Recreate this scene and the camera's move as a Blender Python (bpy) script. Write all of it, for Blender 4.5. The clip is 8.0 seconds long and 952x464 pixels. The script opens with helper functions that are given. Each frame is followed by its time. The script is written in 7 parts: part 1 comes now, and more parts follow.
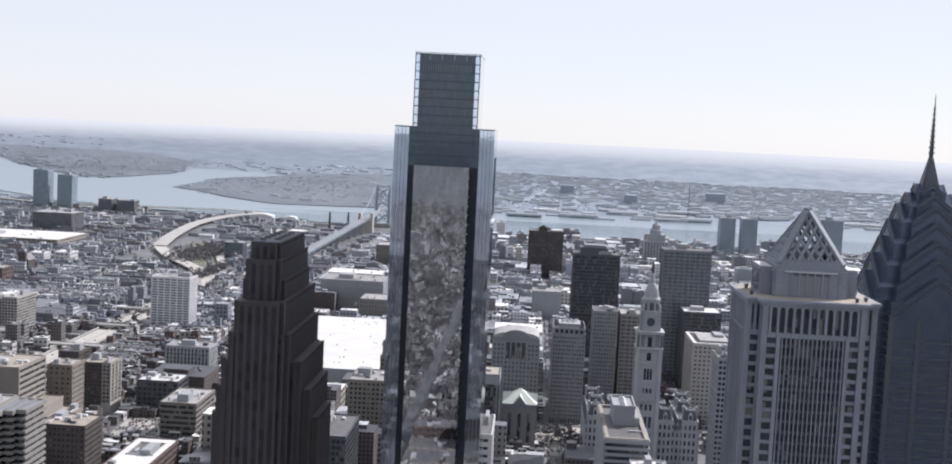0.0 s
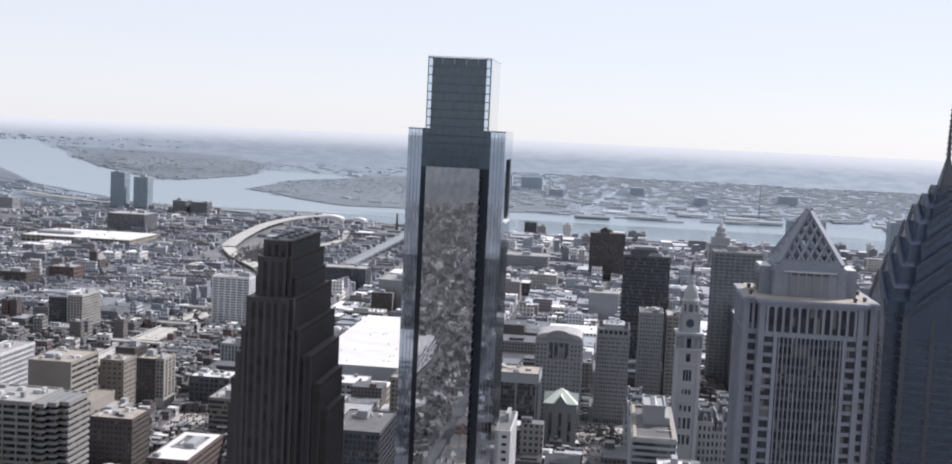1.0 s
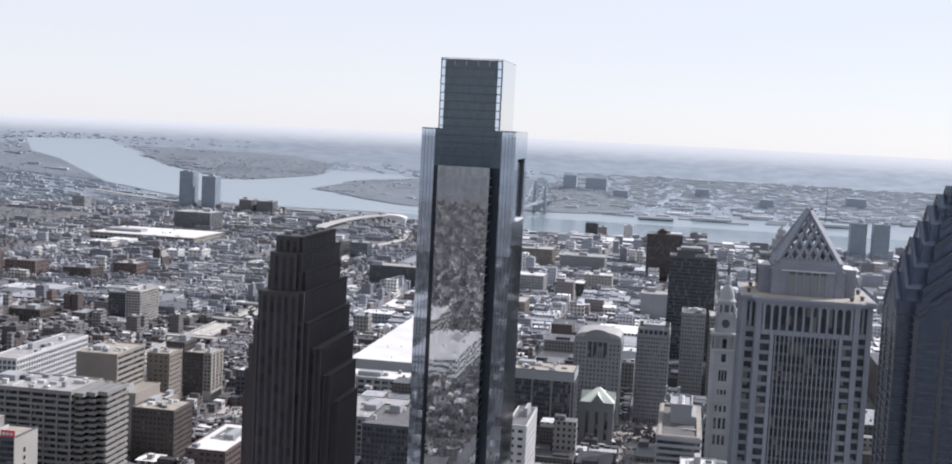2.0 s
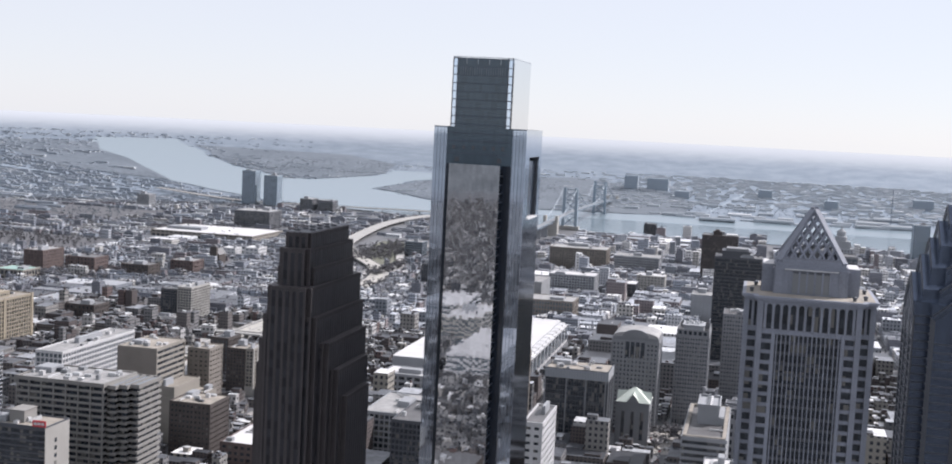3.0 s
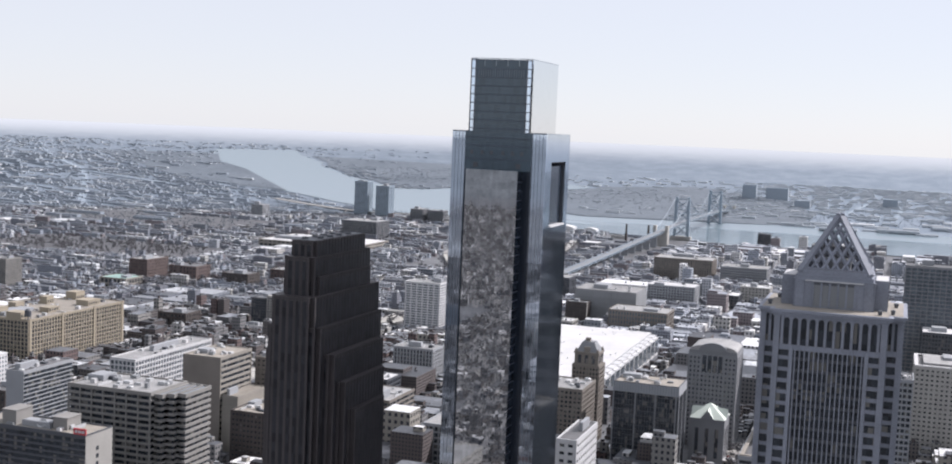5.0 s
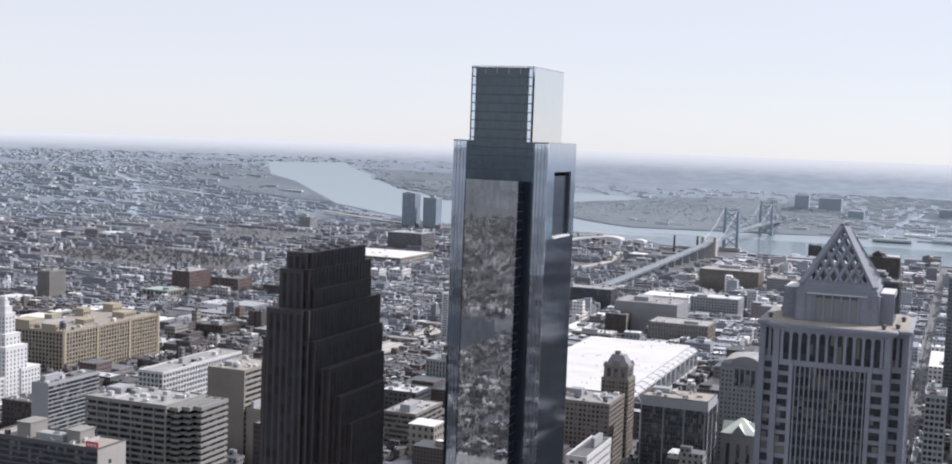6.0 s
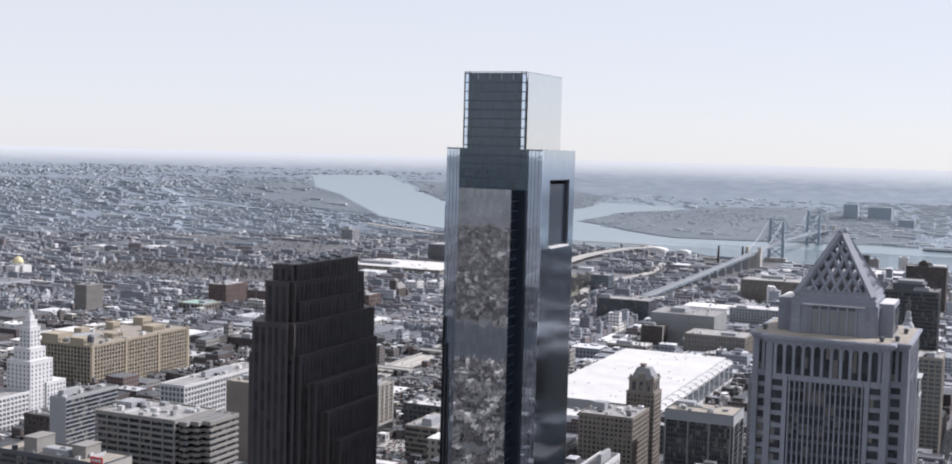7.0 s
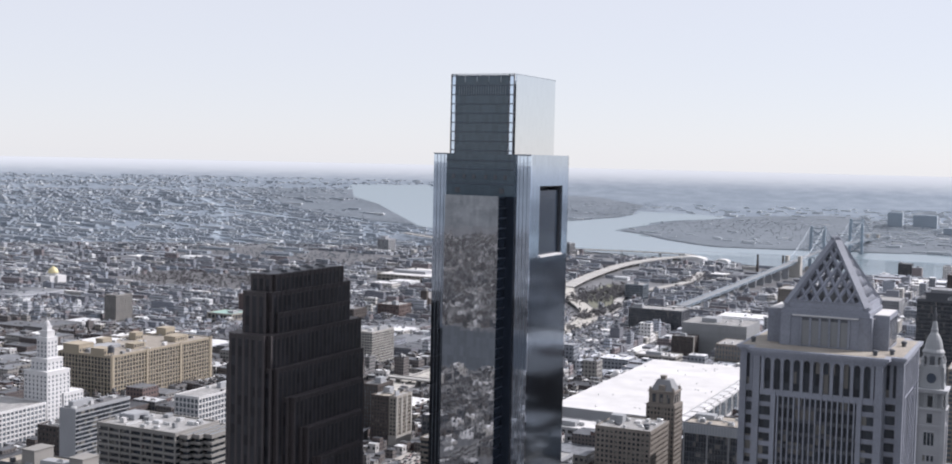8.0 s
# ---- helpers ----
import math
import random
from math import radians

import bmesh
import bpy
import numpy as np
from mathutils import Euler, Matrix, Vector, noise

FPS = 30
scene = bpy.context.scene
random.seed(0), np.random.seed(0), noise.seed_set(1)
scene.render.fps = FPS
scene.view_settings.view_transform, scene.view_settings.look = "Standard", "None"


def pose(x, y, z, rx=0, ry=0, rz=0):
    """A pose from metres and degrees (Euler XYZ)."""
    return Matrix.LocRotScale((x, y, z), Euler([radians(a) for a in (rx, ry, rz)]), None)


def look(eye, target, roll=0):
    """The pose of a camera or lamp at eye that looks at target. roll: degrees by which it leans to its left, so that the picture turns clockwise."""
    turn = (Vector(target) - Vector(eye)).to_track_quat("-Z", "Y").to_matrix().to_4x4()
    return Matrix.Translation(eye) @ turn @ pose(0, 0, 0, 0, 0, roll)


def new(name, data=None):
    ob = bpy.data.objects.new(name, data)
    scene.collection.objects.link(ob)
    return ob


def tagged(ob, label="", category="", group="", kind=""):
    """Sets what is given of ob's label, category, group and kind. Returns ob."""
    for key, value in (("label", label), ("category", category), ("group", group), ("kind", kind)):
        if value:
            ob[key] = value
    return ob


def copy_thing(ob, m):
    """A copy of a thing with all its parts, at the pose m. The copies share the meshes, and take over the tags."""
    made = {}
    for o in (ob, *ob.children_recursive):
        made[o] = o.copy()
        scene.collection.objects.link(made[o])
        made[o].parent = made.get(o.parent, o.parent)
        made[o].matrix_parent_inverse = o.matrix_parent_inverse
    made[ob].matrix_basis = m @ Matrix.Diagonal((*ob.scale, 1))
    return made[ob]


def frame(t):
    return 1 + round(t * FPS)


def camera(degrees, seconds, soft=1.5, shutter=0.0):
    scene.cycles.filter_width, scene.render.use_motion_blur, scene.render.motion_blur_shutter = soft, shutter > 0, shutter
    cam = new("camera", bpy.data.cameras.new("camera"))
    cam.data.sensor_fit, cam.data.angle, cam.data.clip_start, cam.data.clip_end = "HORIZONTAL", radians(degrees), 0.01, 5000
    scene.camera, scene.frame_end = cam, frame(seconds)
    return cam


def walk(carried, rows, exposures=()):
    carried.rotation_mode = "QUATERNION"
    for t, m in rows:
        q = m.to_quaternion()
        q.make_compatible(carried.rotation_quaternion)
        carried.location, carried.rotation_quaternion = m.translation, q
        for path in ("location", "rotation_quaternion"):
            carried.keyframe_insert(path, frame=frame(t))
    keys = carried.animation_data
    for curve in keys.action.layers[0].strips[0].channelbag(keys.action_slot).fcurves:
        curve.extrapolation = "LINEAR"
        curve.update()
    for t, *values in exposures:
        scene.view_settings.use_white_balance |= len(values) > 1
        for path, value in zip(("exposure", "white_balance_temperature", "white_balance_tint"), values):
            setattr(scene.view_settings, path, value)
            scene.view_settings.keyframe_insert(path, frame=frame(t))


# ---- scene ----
cam = camera(41.92, 8.0, soft=1.9)
# seconds, east-facing plan place in metres, then yaw, pitch and lean in degrees
ROWS = [
    (0.0, 34.91, -570.58, 265.47, 2.662, -4.775, 2.847),
    (0.5, 51.03, -576.04, 266.09, 4.520, -4.794, 2.740),
    (1.0, 66.47, -581.07, 266.70, 6.295, -4.830, 2.729),
    (1.5, 81.56, -586.06, 267.31, 8.013, -4.865, 2.777),
    (2.0, 96.74, -589.75, 267.65, 9.653, -4.950, 2.833),
    (2.5, 111.01, -590.58, 267.85, 11.255, -5.028, 2.878),
    (3.0, 124.31, -588.41, 267.93, 12.824, -5.082, 2.895),
    (3.5, 135.52, -580.83, 267.70, 14.323, -5.135, 2.837),
    (4.0, 146.48, -572.28, 267.56, 15.836, -5.127, 2.717),
    (4.5, 157.55, -562.05, 267.23, 17.409, -5.018, 2.542),
    (5.0, 167.66, -552.47, 267.18, 18.805, -4.869, 2.421),
    (5.5, 177.44, -542.54, 267.11, 20.148, -4.669, 2.265),
    (6.0, 186.96, -532.61, 267.00, 21.428, -4.428, 2.085),
    (6.5, 196.16, -521.18, 266.56, 22.665, -4.205, 1.785),
    (7.0, 204.65, -508.42, 265.85, 23.837, -3.947, 1.535),
    (7.5, 212.74, -495.44, 265.19, 24.993, -3.759, 1.308),
    (8.0, 219.17, -480.67, 264.50, 25.960, -3.551, 1.257),
]
walk(cam, [(t, pose(x, y, z, 90, 0, yaw) @ pose(0, 0, 0, pitch, 0, 0) @ pose(0, 0, 0, 0, 0, lean)) for t, x, y, z, yaw, pitch, lean in ROWS],
     exposures=[(0.0, 0.67, 6450, 17), (4.5, 0.65, 6450, 17), (8.0, 0.60, 6480, 17)])

# ---- world, sun, exposure ----
SUN = Vector((0.71, 0.70, 0.84)).normalized()          # towards the sun
world = bpy.data.worlds.new("world")
scene.world = world
world.use_nodes = True
wn = world.node_tree.nodes
sky = wn.new("ShaderNodeTexSky")
sky.sky_type = "NISHITA"
sky.sun_disc = False
sky.sun_elevation = math.asin(SUN.z)
sky.sun_rotation = math.atan2(SUN.x, SUN.y)
sky.altitude, sky.air_density, sky.dust_density, sky.ozone_density = 0, 0.8, 0.2, 3.0
wn["Background"].inputs["Strength"].default_value = 0.12
haze = wn.new("ShaderNodeMix")          # a white spring haze lies over the whole sky
haze.data_type = "RGBA"
haze.inputs["Factor"].default_value = 0.86
haze.inputs["B"].default_value = (4.17, 4.37, 4.53, 1)
world.node_tree.links.new(sky.outputs[0], haze.inputs["A"])
world.node_tree.links.new(haze.outputs["Result"], wn["Background"].inputs["Color"])
lamp = bpy.data.lights.new("sun", "SUN")
lamp.energy, lamp.angle, lamp.color = 4.0, radians(0.6), (1.0, 0.975, 0.945)
sun = new("sun", lamp)
sun.matrix_basis = look(SUN * 900, (0, 0, 0))


# ---- materials ----
def nodes_of(name):
    m = bpy.data.materials.new(name)
    m.use_nodes = True
    return m, m.node_tree.nodes, m.node_tree.links


def surface(name, color, rough=0.8, metal=0.0, spread=0.25, grain=3.0, patch=0.06, bump=0.3, depth=0.05, spec=0.4):
    """A plain weathered surface: the colour varies at two scales and from object to object."""
    m, n, l = nodes_of(name)
    b = n["Principled BSDF"]
    geo = n.new("ShaderNodeNewGeometry")
    fine, broad = n.new("ShaderNodeTexNoise"), n.new("ShaderNodeTexNoise")
    fine.inputs["Scale"].default_value, broad.inputs["Scale"].default_value = grain, patch
    fine.inputs["Detail"].default_value, broad.inputs["Detail"].default_value = 4, 5
    info = n.new("ShaderNodeObjectInfo")
    add = n.new("ShaderNodeMath")
    add.operation = "ADD"
    mul = n.new("ShaderNodeMath")
    mul.operation, mul.inputs[1].default_value = "MULTIPLY_ADD", 0.3
    ramp = n.new("ShaderNodeMapRange")
    ramp.inputs[1].default_value, ramp.inputs[2].default_value = 0.55, 1.55
    ramp.inputs[3].default_value, ramp.inputs[4].default_value = 1 - spread, 1 + spread
    tint = n.new("ShaderNodeVectorMath")
    tint.operation = "SCALE"
    tint.inputs[0].default_value = color
    l.new(geo.outputs["Position"], fine.inputs["Vector"])
    l.new(geo.outputs["Position"], broad.inputs["Vector"])
    l.new(fine.outputs["Fac"], add.inputs[0])
    l.new(broad.outputs["Fac"], add.inputs[1])
    l.new(info.outputs["Random"], mul.inputs[0])
    l.new(add.outputs[0], mul.inputs[2])
    l.new(mul.outputs[0], ramp.inputs[0])
    l.new(ramp.outputs[0], tint.inputs["Scale"])
    l.new(tint.outputs[0], b.inputs["Base Color"])
    b.inputs["Roughness"].default_value, b.inputs["Metallic"].default_value = rough, metal
    b.inputs["Specular IOR Level"].default_value = spec
    if bump:
        bp = n.new("ShaderNodeBump")
        bp.inputs["Strength"].default_value, bp.inputs["Distance"].default_value = bump, depth
        l.new(fine.outputs["Fac"], bp.inputs["Height"])
        l.new(bp.outputs[0], b.inputs["Normal"])
    return m


def glass(name, color, rough=0.06, metal=0.0, wave=0.25, scale=0.35, spec=0.5, pane=(3.0, 3.9), spread=0.3, tilt=0.0, blinds=0.0):
    """Reflecting curtain-wall glass, pane by pane slightly out of plane and of uneven tone."""
    m, n, l = nodes_of(name)
    b = n["Principled BSDF"]
    geo = n.new("ShaderNodeNewGeometry")
    sep = n.new("ShaderNodeSeparateXYZ")
    l.new(geo.outputs["Position"], sep.inputs[0])
    along = n.new("ShaderNodeMath")
    along.operation = "ADD"
    l.new(sep.outputs[0], along.inputs[0])
    l.new(sep.outputs[1], along.inputs[1])
    cell = []
    for src, size in ((along.outputs[0], pane[0]), (sep.outputs[2], pane[1])):
        d = n.new("ShaderNodeMath")
        d.operation, d.inputs[1].default_value = "DIVIDE", size
        fl = n.new("ShaderNodeMath")
        fl.operation = "FLOOR"
        l.new(src, d.inputs[0])
        l.new(d.outputs[0], fl.inputs[0])
        cell.append(fl.outputs[0])
    key = n.new("ShaderNodeCombineXYZ")
    l.new(cell[0], key.inputs[0])
    l.new(cell[1], key.inputs[1])
    rnd = n.new("ShaderNodeTexWhiteNoise")
    rnd.noise_dimensions = "2D"
    l.new(key.outputs[0], rnd.inputs["Vector"])
    ramp = n.new("ShaderNodeMapRange")
    ramp.inputs[3].default_value, ramp.inputs[4].default_value = 1 - spread, 1 + spread
    l.new(rnd.outputs["Value"], ramp.inputs[0])
    tint = n.new("ShaderNodeVectorMath")
    tint.operation = "SCALE"
    tint.inputs[0].default_value = color
    l.new(ramp.outputs[0], tint.inputs["Scale"])
    l.new(tint.outputs[0], b.inputs["Base Color"])
    if blinds:          # here and there a drawn blind behind the pane
        pick = n.new("ShaderNodeMath")
        pick.operation, pick.inputs[1].default_value = "LESS_THAN", blinds
        l.new(rnd.outputs["Value"], pick.inputs[0])
        cloth = n.new("ShaderNodeMix")
        cloth.data_type = "RGBA"
        cloth.inputs["B"].default_value = (0.15, 0.148, 0.14, 1)
        l.new(pick.outputs[0], cloth.inputs["Factor"])
        l.new(tint.outputs[0], cloth.inputs["A"])
        l.new(cloth.outputs["Result"], b.inputs["Base Color"])
    b.inputs["Roughness"].default_value, b.inputs["Metallic"].default_value = rough, metal
    b.inputs["Specular IOR Level"].default_value = spec
    if wave:
        wav = n.new("ShaderNodeTexNoise")
        wav.inputs["Scale"].default_value, wav.inputs["Detail"].default_value = scale, 3
        flat = n.new("ShaderNodeMapping")
        flat.inputs["Scale"].default_value = (0.35, 0.35, 1.5)
        l.new(geo.outputs["Position"], flat.inputs["Vector"])
        l.new(flat.outputs[0], wav.inputs["Vector"])
        bp = n.new("ShaderNodeBump")
        bp.inputs["Strength"].default_value, bp.inputs["Distance"].default_value = wave, 0.06
        l.new(wav.outputs["Fac"], bp.inputs["Height"])
        l.new(bp.outputs[0], b.inputs["Normal"])
        if tilt:
            off, sc, sm, nm = (n.new("ShaderNodeVectorMath") for _ in range(4))
            off.operation, sc.operation, sm.operation, nm.operation = "SUBTRACT", "SCALE", "ADD", "NORMALIZE"
            off.inputs[1].default_value = (0.5, 0.5, 0.5)
            sc.inputs["Scale"].default_value = tilt
            l.new(rnd.outputs["Color"], off.inputs[0])
            l.new(off.outputs[0], sc.inputs[0])
            l.new(sc.outputs[0], sm.inputs[0])
            l.new(bp.outputs[0], sm.inputs[1])
            l.new(sm.outputs[0], nm.inputs[0])
            l.new(nm.outputs[0], b.inputs["Normal"])
    return m


def city_wall(name, tones):
    """Walls of the crowd of small buildings: each its own paint or brick, with rows of dark windows."""
    m, n, l = nodes_of(name)
    b = n["Principled BSDF"]
    geo = n.new("ShaderNodeNewGeometry")
    ramp = n.new("ShaderNodeValToRGB")
    ramp.color_ramp.interpolation = "CONSTANT"
    while len(ramp.color_ramp.elements) < len(tones):
        ramp.color_ramp.elements.new(0.5)
    for e, (p, c) in zip(ramp.color_ramp.elements, tones):
        e.position, e.color = p, (*c, 1)
    l.new(geo.outputs["Random Per Island"], ramp.inputs[0])
    sep = n.new("ShaderNodeSeparateXYZ")
    l.new(geo.outputs["Position"], sep.inputs[0])
    along = n.new("ShaderNodeMath")
    along.operation = "ADD"
    l.new(sep.outputs[0], along.inputs[0])
    l.new(sep.outputs[1], along.inputs[1])
    on = []
    for src, size, lo in ((along.outputs[0], 3.1, 0.52), (sep.outputs[2], 3.4, 0.50)):
        d = n.new("ShaderNodeMath")
        d.operation = "DIVIDE"
        pitch = n.new("ShaderNodeMapRange")
        pitch.inputs[3].default_value, pitch.inputs[4].default_value = size * 0.8, size * 1.7
        l.new(geo.outputs["Random Per Island"], pitch.inputs[0])
        l.new(pitch.outputs[0], d.inputs[1])
        fr = n.new("ShaderNodeMath")
        fr.operation = "FRACT"
        gt = n.new("ShaderNodeMath")
        gt.operation, gt.inputs[1].default_value = "GREATER_THAN", lo
        l.new(src, d.inputs[0])
        l.new(d.outputs[0], fr.inputs[0])
        l.new(fr.outputs[0], gt.inputs[0])
        on.append(gt.outputs[0])
    both = n.new("ShaderNodeMath")
    both.operation = "MULTIPLY"
    l.new(on[0], both.inputs[0])
    l.new(on[1], both.inputs[1])
    mix = n.new("ShaderNodeMix")
    mix.data_type = "RGBA"
    mix.inputs["B"].default_value = (0.035, 0.04, 0.05, 1)
    l.new(both.outputs[0], mix.inputs["Factor"])
    l.new(ramp.outputs[0], mix.inputs["A"])
    l.new(mix.outputs["Result"], b.inputs["Base Color"])
    gl = n.new("ShaderNodeMapRange")
    gl.inputs[3].default_value, gl.inputs[4].default_value = 0.85, 0.2
    l.new(both.outputs[0], gl.inputs[0])
    l.new(gl.outputs[0], b.inputs["Roughness"])
    return m


def city_roof(name, lift=1.0):
    """Flat roofs: tar, gravel, silver coat and white membrane, each stained."""
    m, n, l = nodes_of(name)
    b = n["Principled BSDF"]
    geo = n.new("ShaderNodeNewGeometry")
    ramp = n.new("ShaderNodeValToRGB")
    # haze blue is mixed into these tones; lift pales them further
    tones = [(0.0, (0.038, 0.041, 0.048)), (0.38, (0.07, 0.076, 0.087)), (0.62, (0.125, 0.134, 0.149)), (0.79, (0.23, 0.243, 0.265)), (0.88, (0.52, 0.54, 0.56)), (1.0, (0.82, 0.835, 0.85))]
    while len(ramp.color_ramp.elements) < len(tones):
        ramp.color_ramp.elements.new(0.5)
    for e, (p, c) in zip(ramp.color_ramp.elements, tones):
        e.position, e.color = p, (*(min(q * lift, 0.7) for q in c), 1)
    l.new(geo.outputs["Random Per Island"], ramp.inputs[0])
    ns = n.new("ShaderNodeTexNoise")
    ns.inputs["Scale"].default_value, ns.inputs["Detail"].default_value = 0.22, 8
    l.new(geo.outputs["Position"], ns.inputs["Vector"])
    mr = n.new("ShaderNodeMapRange")
    mr.inputs[1].default_value, mr.inputs[2].default_value, mr.inputs[3].default_value, mr.inputs[4].default_value = 0.32, 0.68, 0.55, 1.25
    l.new(ns.outputs["Fac"], mr.inputs[0])
    sc = n.new("ShaderNodeVectorMath")
    sc.operation = "SCALE"
    l.new(ramp.outputs[0], sc.inputs[0])
    l.new(mr.outputs[0], sc.inputs["Scale"])
    l.new(sc.outputs[0], b.inputs["Base Color"])
    b.inputs["Roughness"].default_value = 0.42
    return m


def ground_mat(name, dark, light, scales=(0.012, 0.15), glow=0.0):
    m, n, l = nodes_of(name)
    b = n["Principled BSDF"]
    geo = n.new("ShaderNodeNewGeometry")
    a, c = n.new("ShaderNodeTexNoise"), n.new("ShaderNodeTexNoise")
    for node, s in ((a, scales[0]), (c, scales[1])):
        node.inputs["Scale"].default_value, node.inputs["Detail"].default_value = s, 6
        l.new(geo.outputs["Position"], node.inputs["Vector"])
    avg = n.new("ShaderNodeMath")
    avg.operation = "ADD"
    l.new(a.outputs["Fac"], avg.inputs[0])
    l.new(c.outputs["Fac"], avg.inputs[1])
    mr = n.new("ShaderNodeMapRange")
    mr.inputs[1].default_value, mr.inputs[2].default_value = 0.75, 1.25
    l.new(avg.outputs[0], mr.inputs[0])
    mix = n.new("ShaderNodeMix")
    mix.data_type = "RGBA"
    mix.inputs["A"].default_value, mix.inputs["B"].default_value = (*dark, 1), (*light, 1)
    l.new(mr.outputs[0], mix.inputs["Factor"])
    l.new(mix.outputs["Result"], b.inputs["Base Color"])
    b.inputs["Roughness"].default_value = 0.6
    if glow:
        l.new(mix.outputs["Result"], b.inputs["Emission Color"])
        b.inputs["Emission Strength"].default_value = glow
    return m


def distance_mat(name):
    """The plain backdrop of far land: woods and towns, with haze painted in towards the skyline and a faint glow."""
    m, n, l = nodes_of(name)
    b = n["Principled BSDF"]
    geo = n.new("ShaderNodeNewGeometry")
    stretch = n.new("ShaderNodeMapping")
    stretch.inputs["Scale"].default_value = (1, 1, 6.0)
    l.new(geo.outputs["Position"], stretch.inputs["Vector"])
    a, c = n.new("ShaderNodeTexNoise"), n.new("ShaderNodeTexNoise")
    for node, sc in ((a, 0.016), (c, 0.2)):
        node.inputs["Scale"].default_value, node.inputs["Detail"].default_value = sc, 7
        l.new(stretch.outputs[0], node.inputs["Vector"])
    add = n.new("ShaderNodeMath")
    add.operation = "ADD"
    l.new(a.outputs["Fac"], add.inputs[0])
    l.new(c.outputs["Fac"], add.inputs[1])
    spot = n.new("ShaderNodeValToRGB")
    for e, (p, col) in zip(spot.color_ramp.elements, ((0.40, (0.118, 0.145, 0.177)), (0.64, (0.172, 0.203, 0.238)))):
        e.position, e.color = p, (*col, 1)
    half = n.new("ShaderNodeMath")
    half.operation, half.inputs[1].default_value = "MULTIPLY", 0.5
    l.new(add.outputs[0], half.inputs[0])
    l.new(half.outputs[0], spot.inputs[0])
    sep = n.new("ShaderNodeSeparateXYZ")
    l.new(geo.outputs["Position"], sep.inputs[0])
    # haze by height: the colour is mixed paler up to the skyline
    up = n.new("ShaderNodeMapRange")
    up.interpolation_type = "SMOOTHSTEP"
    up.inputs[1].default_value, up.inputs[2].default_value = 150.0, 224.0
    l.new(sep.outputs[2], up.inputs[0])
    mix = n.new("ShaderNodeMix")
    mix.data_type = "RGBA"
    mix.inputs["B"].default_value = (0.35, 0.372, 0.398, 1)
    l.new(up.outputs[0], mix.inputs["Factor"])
    dry = n.new("ShaderNodeMapRange")          # brighter haze on the sun side, scaled into the land colour
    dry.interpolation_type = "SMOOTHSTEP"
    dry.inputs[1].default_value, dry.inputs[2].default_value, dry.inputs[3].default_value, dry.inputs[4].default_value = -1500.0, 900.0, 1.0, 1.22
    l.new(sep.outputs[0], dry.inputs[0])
    # multiplies the sun-side haze into the woods and town tones
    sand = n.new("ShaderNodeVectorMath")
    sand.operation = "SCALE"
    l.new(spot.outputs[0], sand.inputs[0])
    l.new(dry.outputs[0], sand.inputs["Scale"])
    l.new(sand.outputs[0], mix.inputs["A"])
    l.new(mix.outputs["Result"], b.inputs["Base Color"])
    # the land glows a little in its own colour, standing for haze
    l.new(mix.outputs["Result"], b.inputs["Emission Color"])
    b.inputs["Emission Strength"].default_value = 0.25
    b.inputs["Roughness"].default_value = 0.6
    b.inputs["Specular IOR Level"].default_value = 0.1
    return m


def far_town_mat(name, tones):
    m, n, l = nodes_of(name)
    b = n["Principled BSDF"]
    geo = n.new("ShaderNodeNewGeometry")
    ramp = n.new("ShaderNodeValToRGB")
    while len(ramp.color_ramp.elements) < len(tones):
        ramp.color_ramp.elements.new(0.5)
    for e, (p, c) in zip(ramp.color_ramp.elements, tones):
        e.position, e.color = p, (*c, 1)
    l.new(geo.outputs["Random Per Island"], ramp.inputs[0])
    l.new(ramp.outputs[0], b.inputs["Base Color"])
    b.inputs["Roughness"].default_value = 0.55
    return m


def water_mat(name):
    m, n, l = nodes_of(name)
    b = n["Principled BSDF"]
    b.inputs["Base Color"].default_value = (0.185, 0.238, 0.27, 1)
    b.inputs["Specular IOR Level"].default_value = 0.4
    b.inputs["Roughness"].default_value = 0.16
    geo = n.new("ShaderNodeNewGeometry")
    w = n.new("ShaderNodeTexNoise")
    w.inputs["Scale"].default_value, w.inputs["Detail"].default_value = 0.03, 8
    l.new(geo.outputs["Position"], w.inputs["Vector"])
    bp = n.new("ShaderNodeBump")
    bp.inputs["Strength"].default_value, bp.inputs["Distance"].default_value = 0.12, 1.0
    l.new(w.outputs["Fac"], bp.inputs["Height"])
    l.new(bp.outputs[0], b.inputs["Normal"])
    return m


ASPHALT = ground_mat("street_ground", (0.058, 0.061, 0.068), (0.15, 0.156, 0.166), (0.02, 0.3))
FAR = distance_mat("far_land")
# unseen far land, toned dark to darken the tower's reflections
WOODS = ground_mat("wooded_hills", (0.06, 0.07, 0.078), (0.15, 0.165, 0.178), (0.008, 0.06))
# the blue of the haze is put into the woodland colour
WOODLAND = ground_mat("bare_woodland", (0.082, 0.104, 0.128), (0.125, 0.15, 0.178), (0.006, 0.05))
# haze in the colours: bluish, low contrast, walls lightened against their own shade
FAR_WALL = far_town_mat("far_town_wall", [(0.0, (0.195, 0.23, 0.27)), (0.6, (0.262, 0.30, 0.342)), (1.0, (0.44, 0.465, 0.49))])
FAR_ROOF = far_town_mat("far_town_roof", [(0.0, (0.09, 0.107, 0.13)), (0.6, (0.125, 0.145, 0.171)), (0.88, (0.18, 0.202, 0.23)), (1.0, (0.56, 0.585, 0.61))])
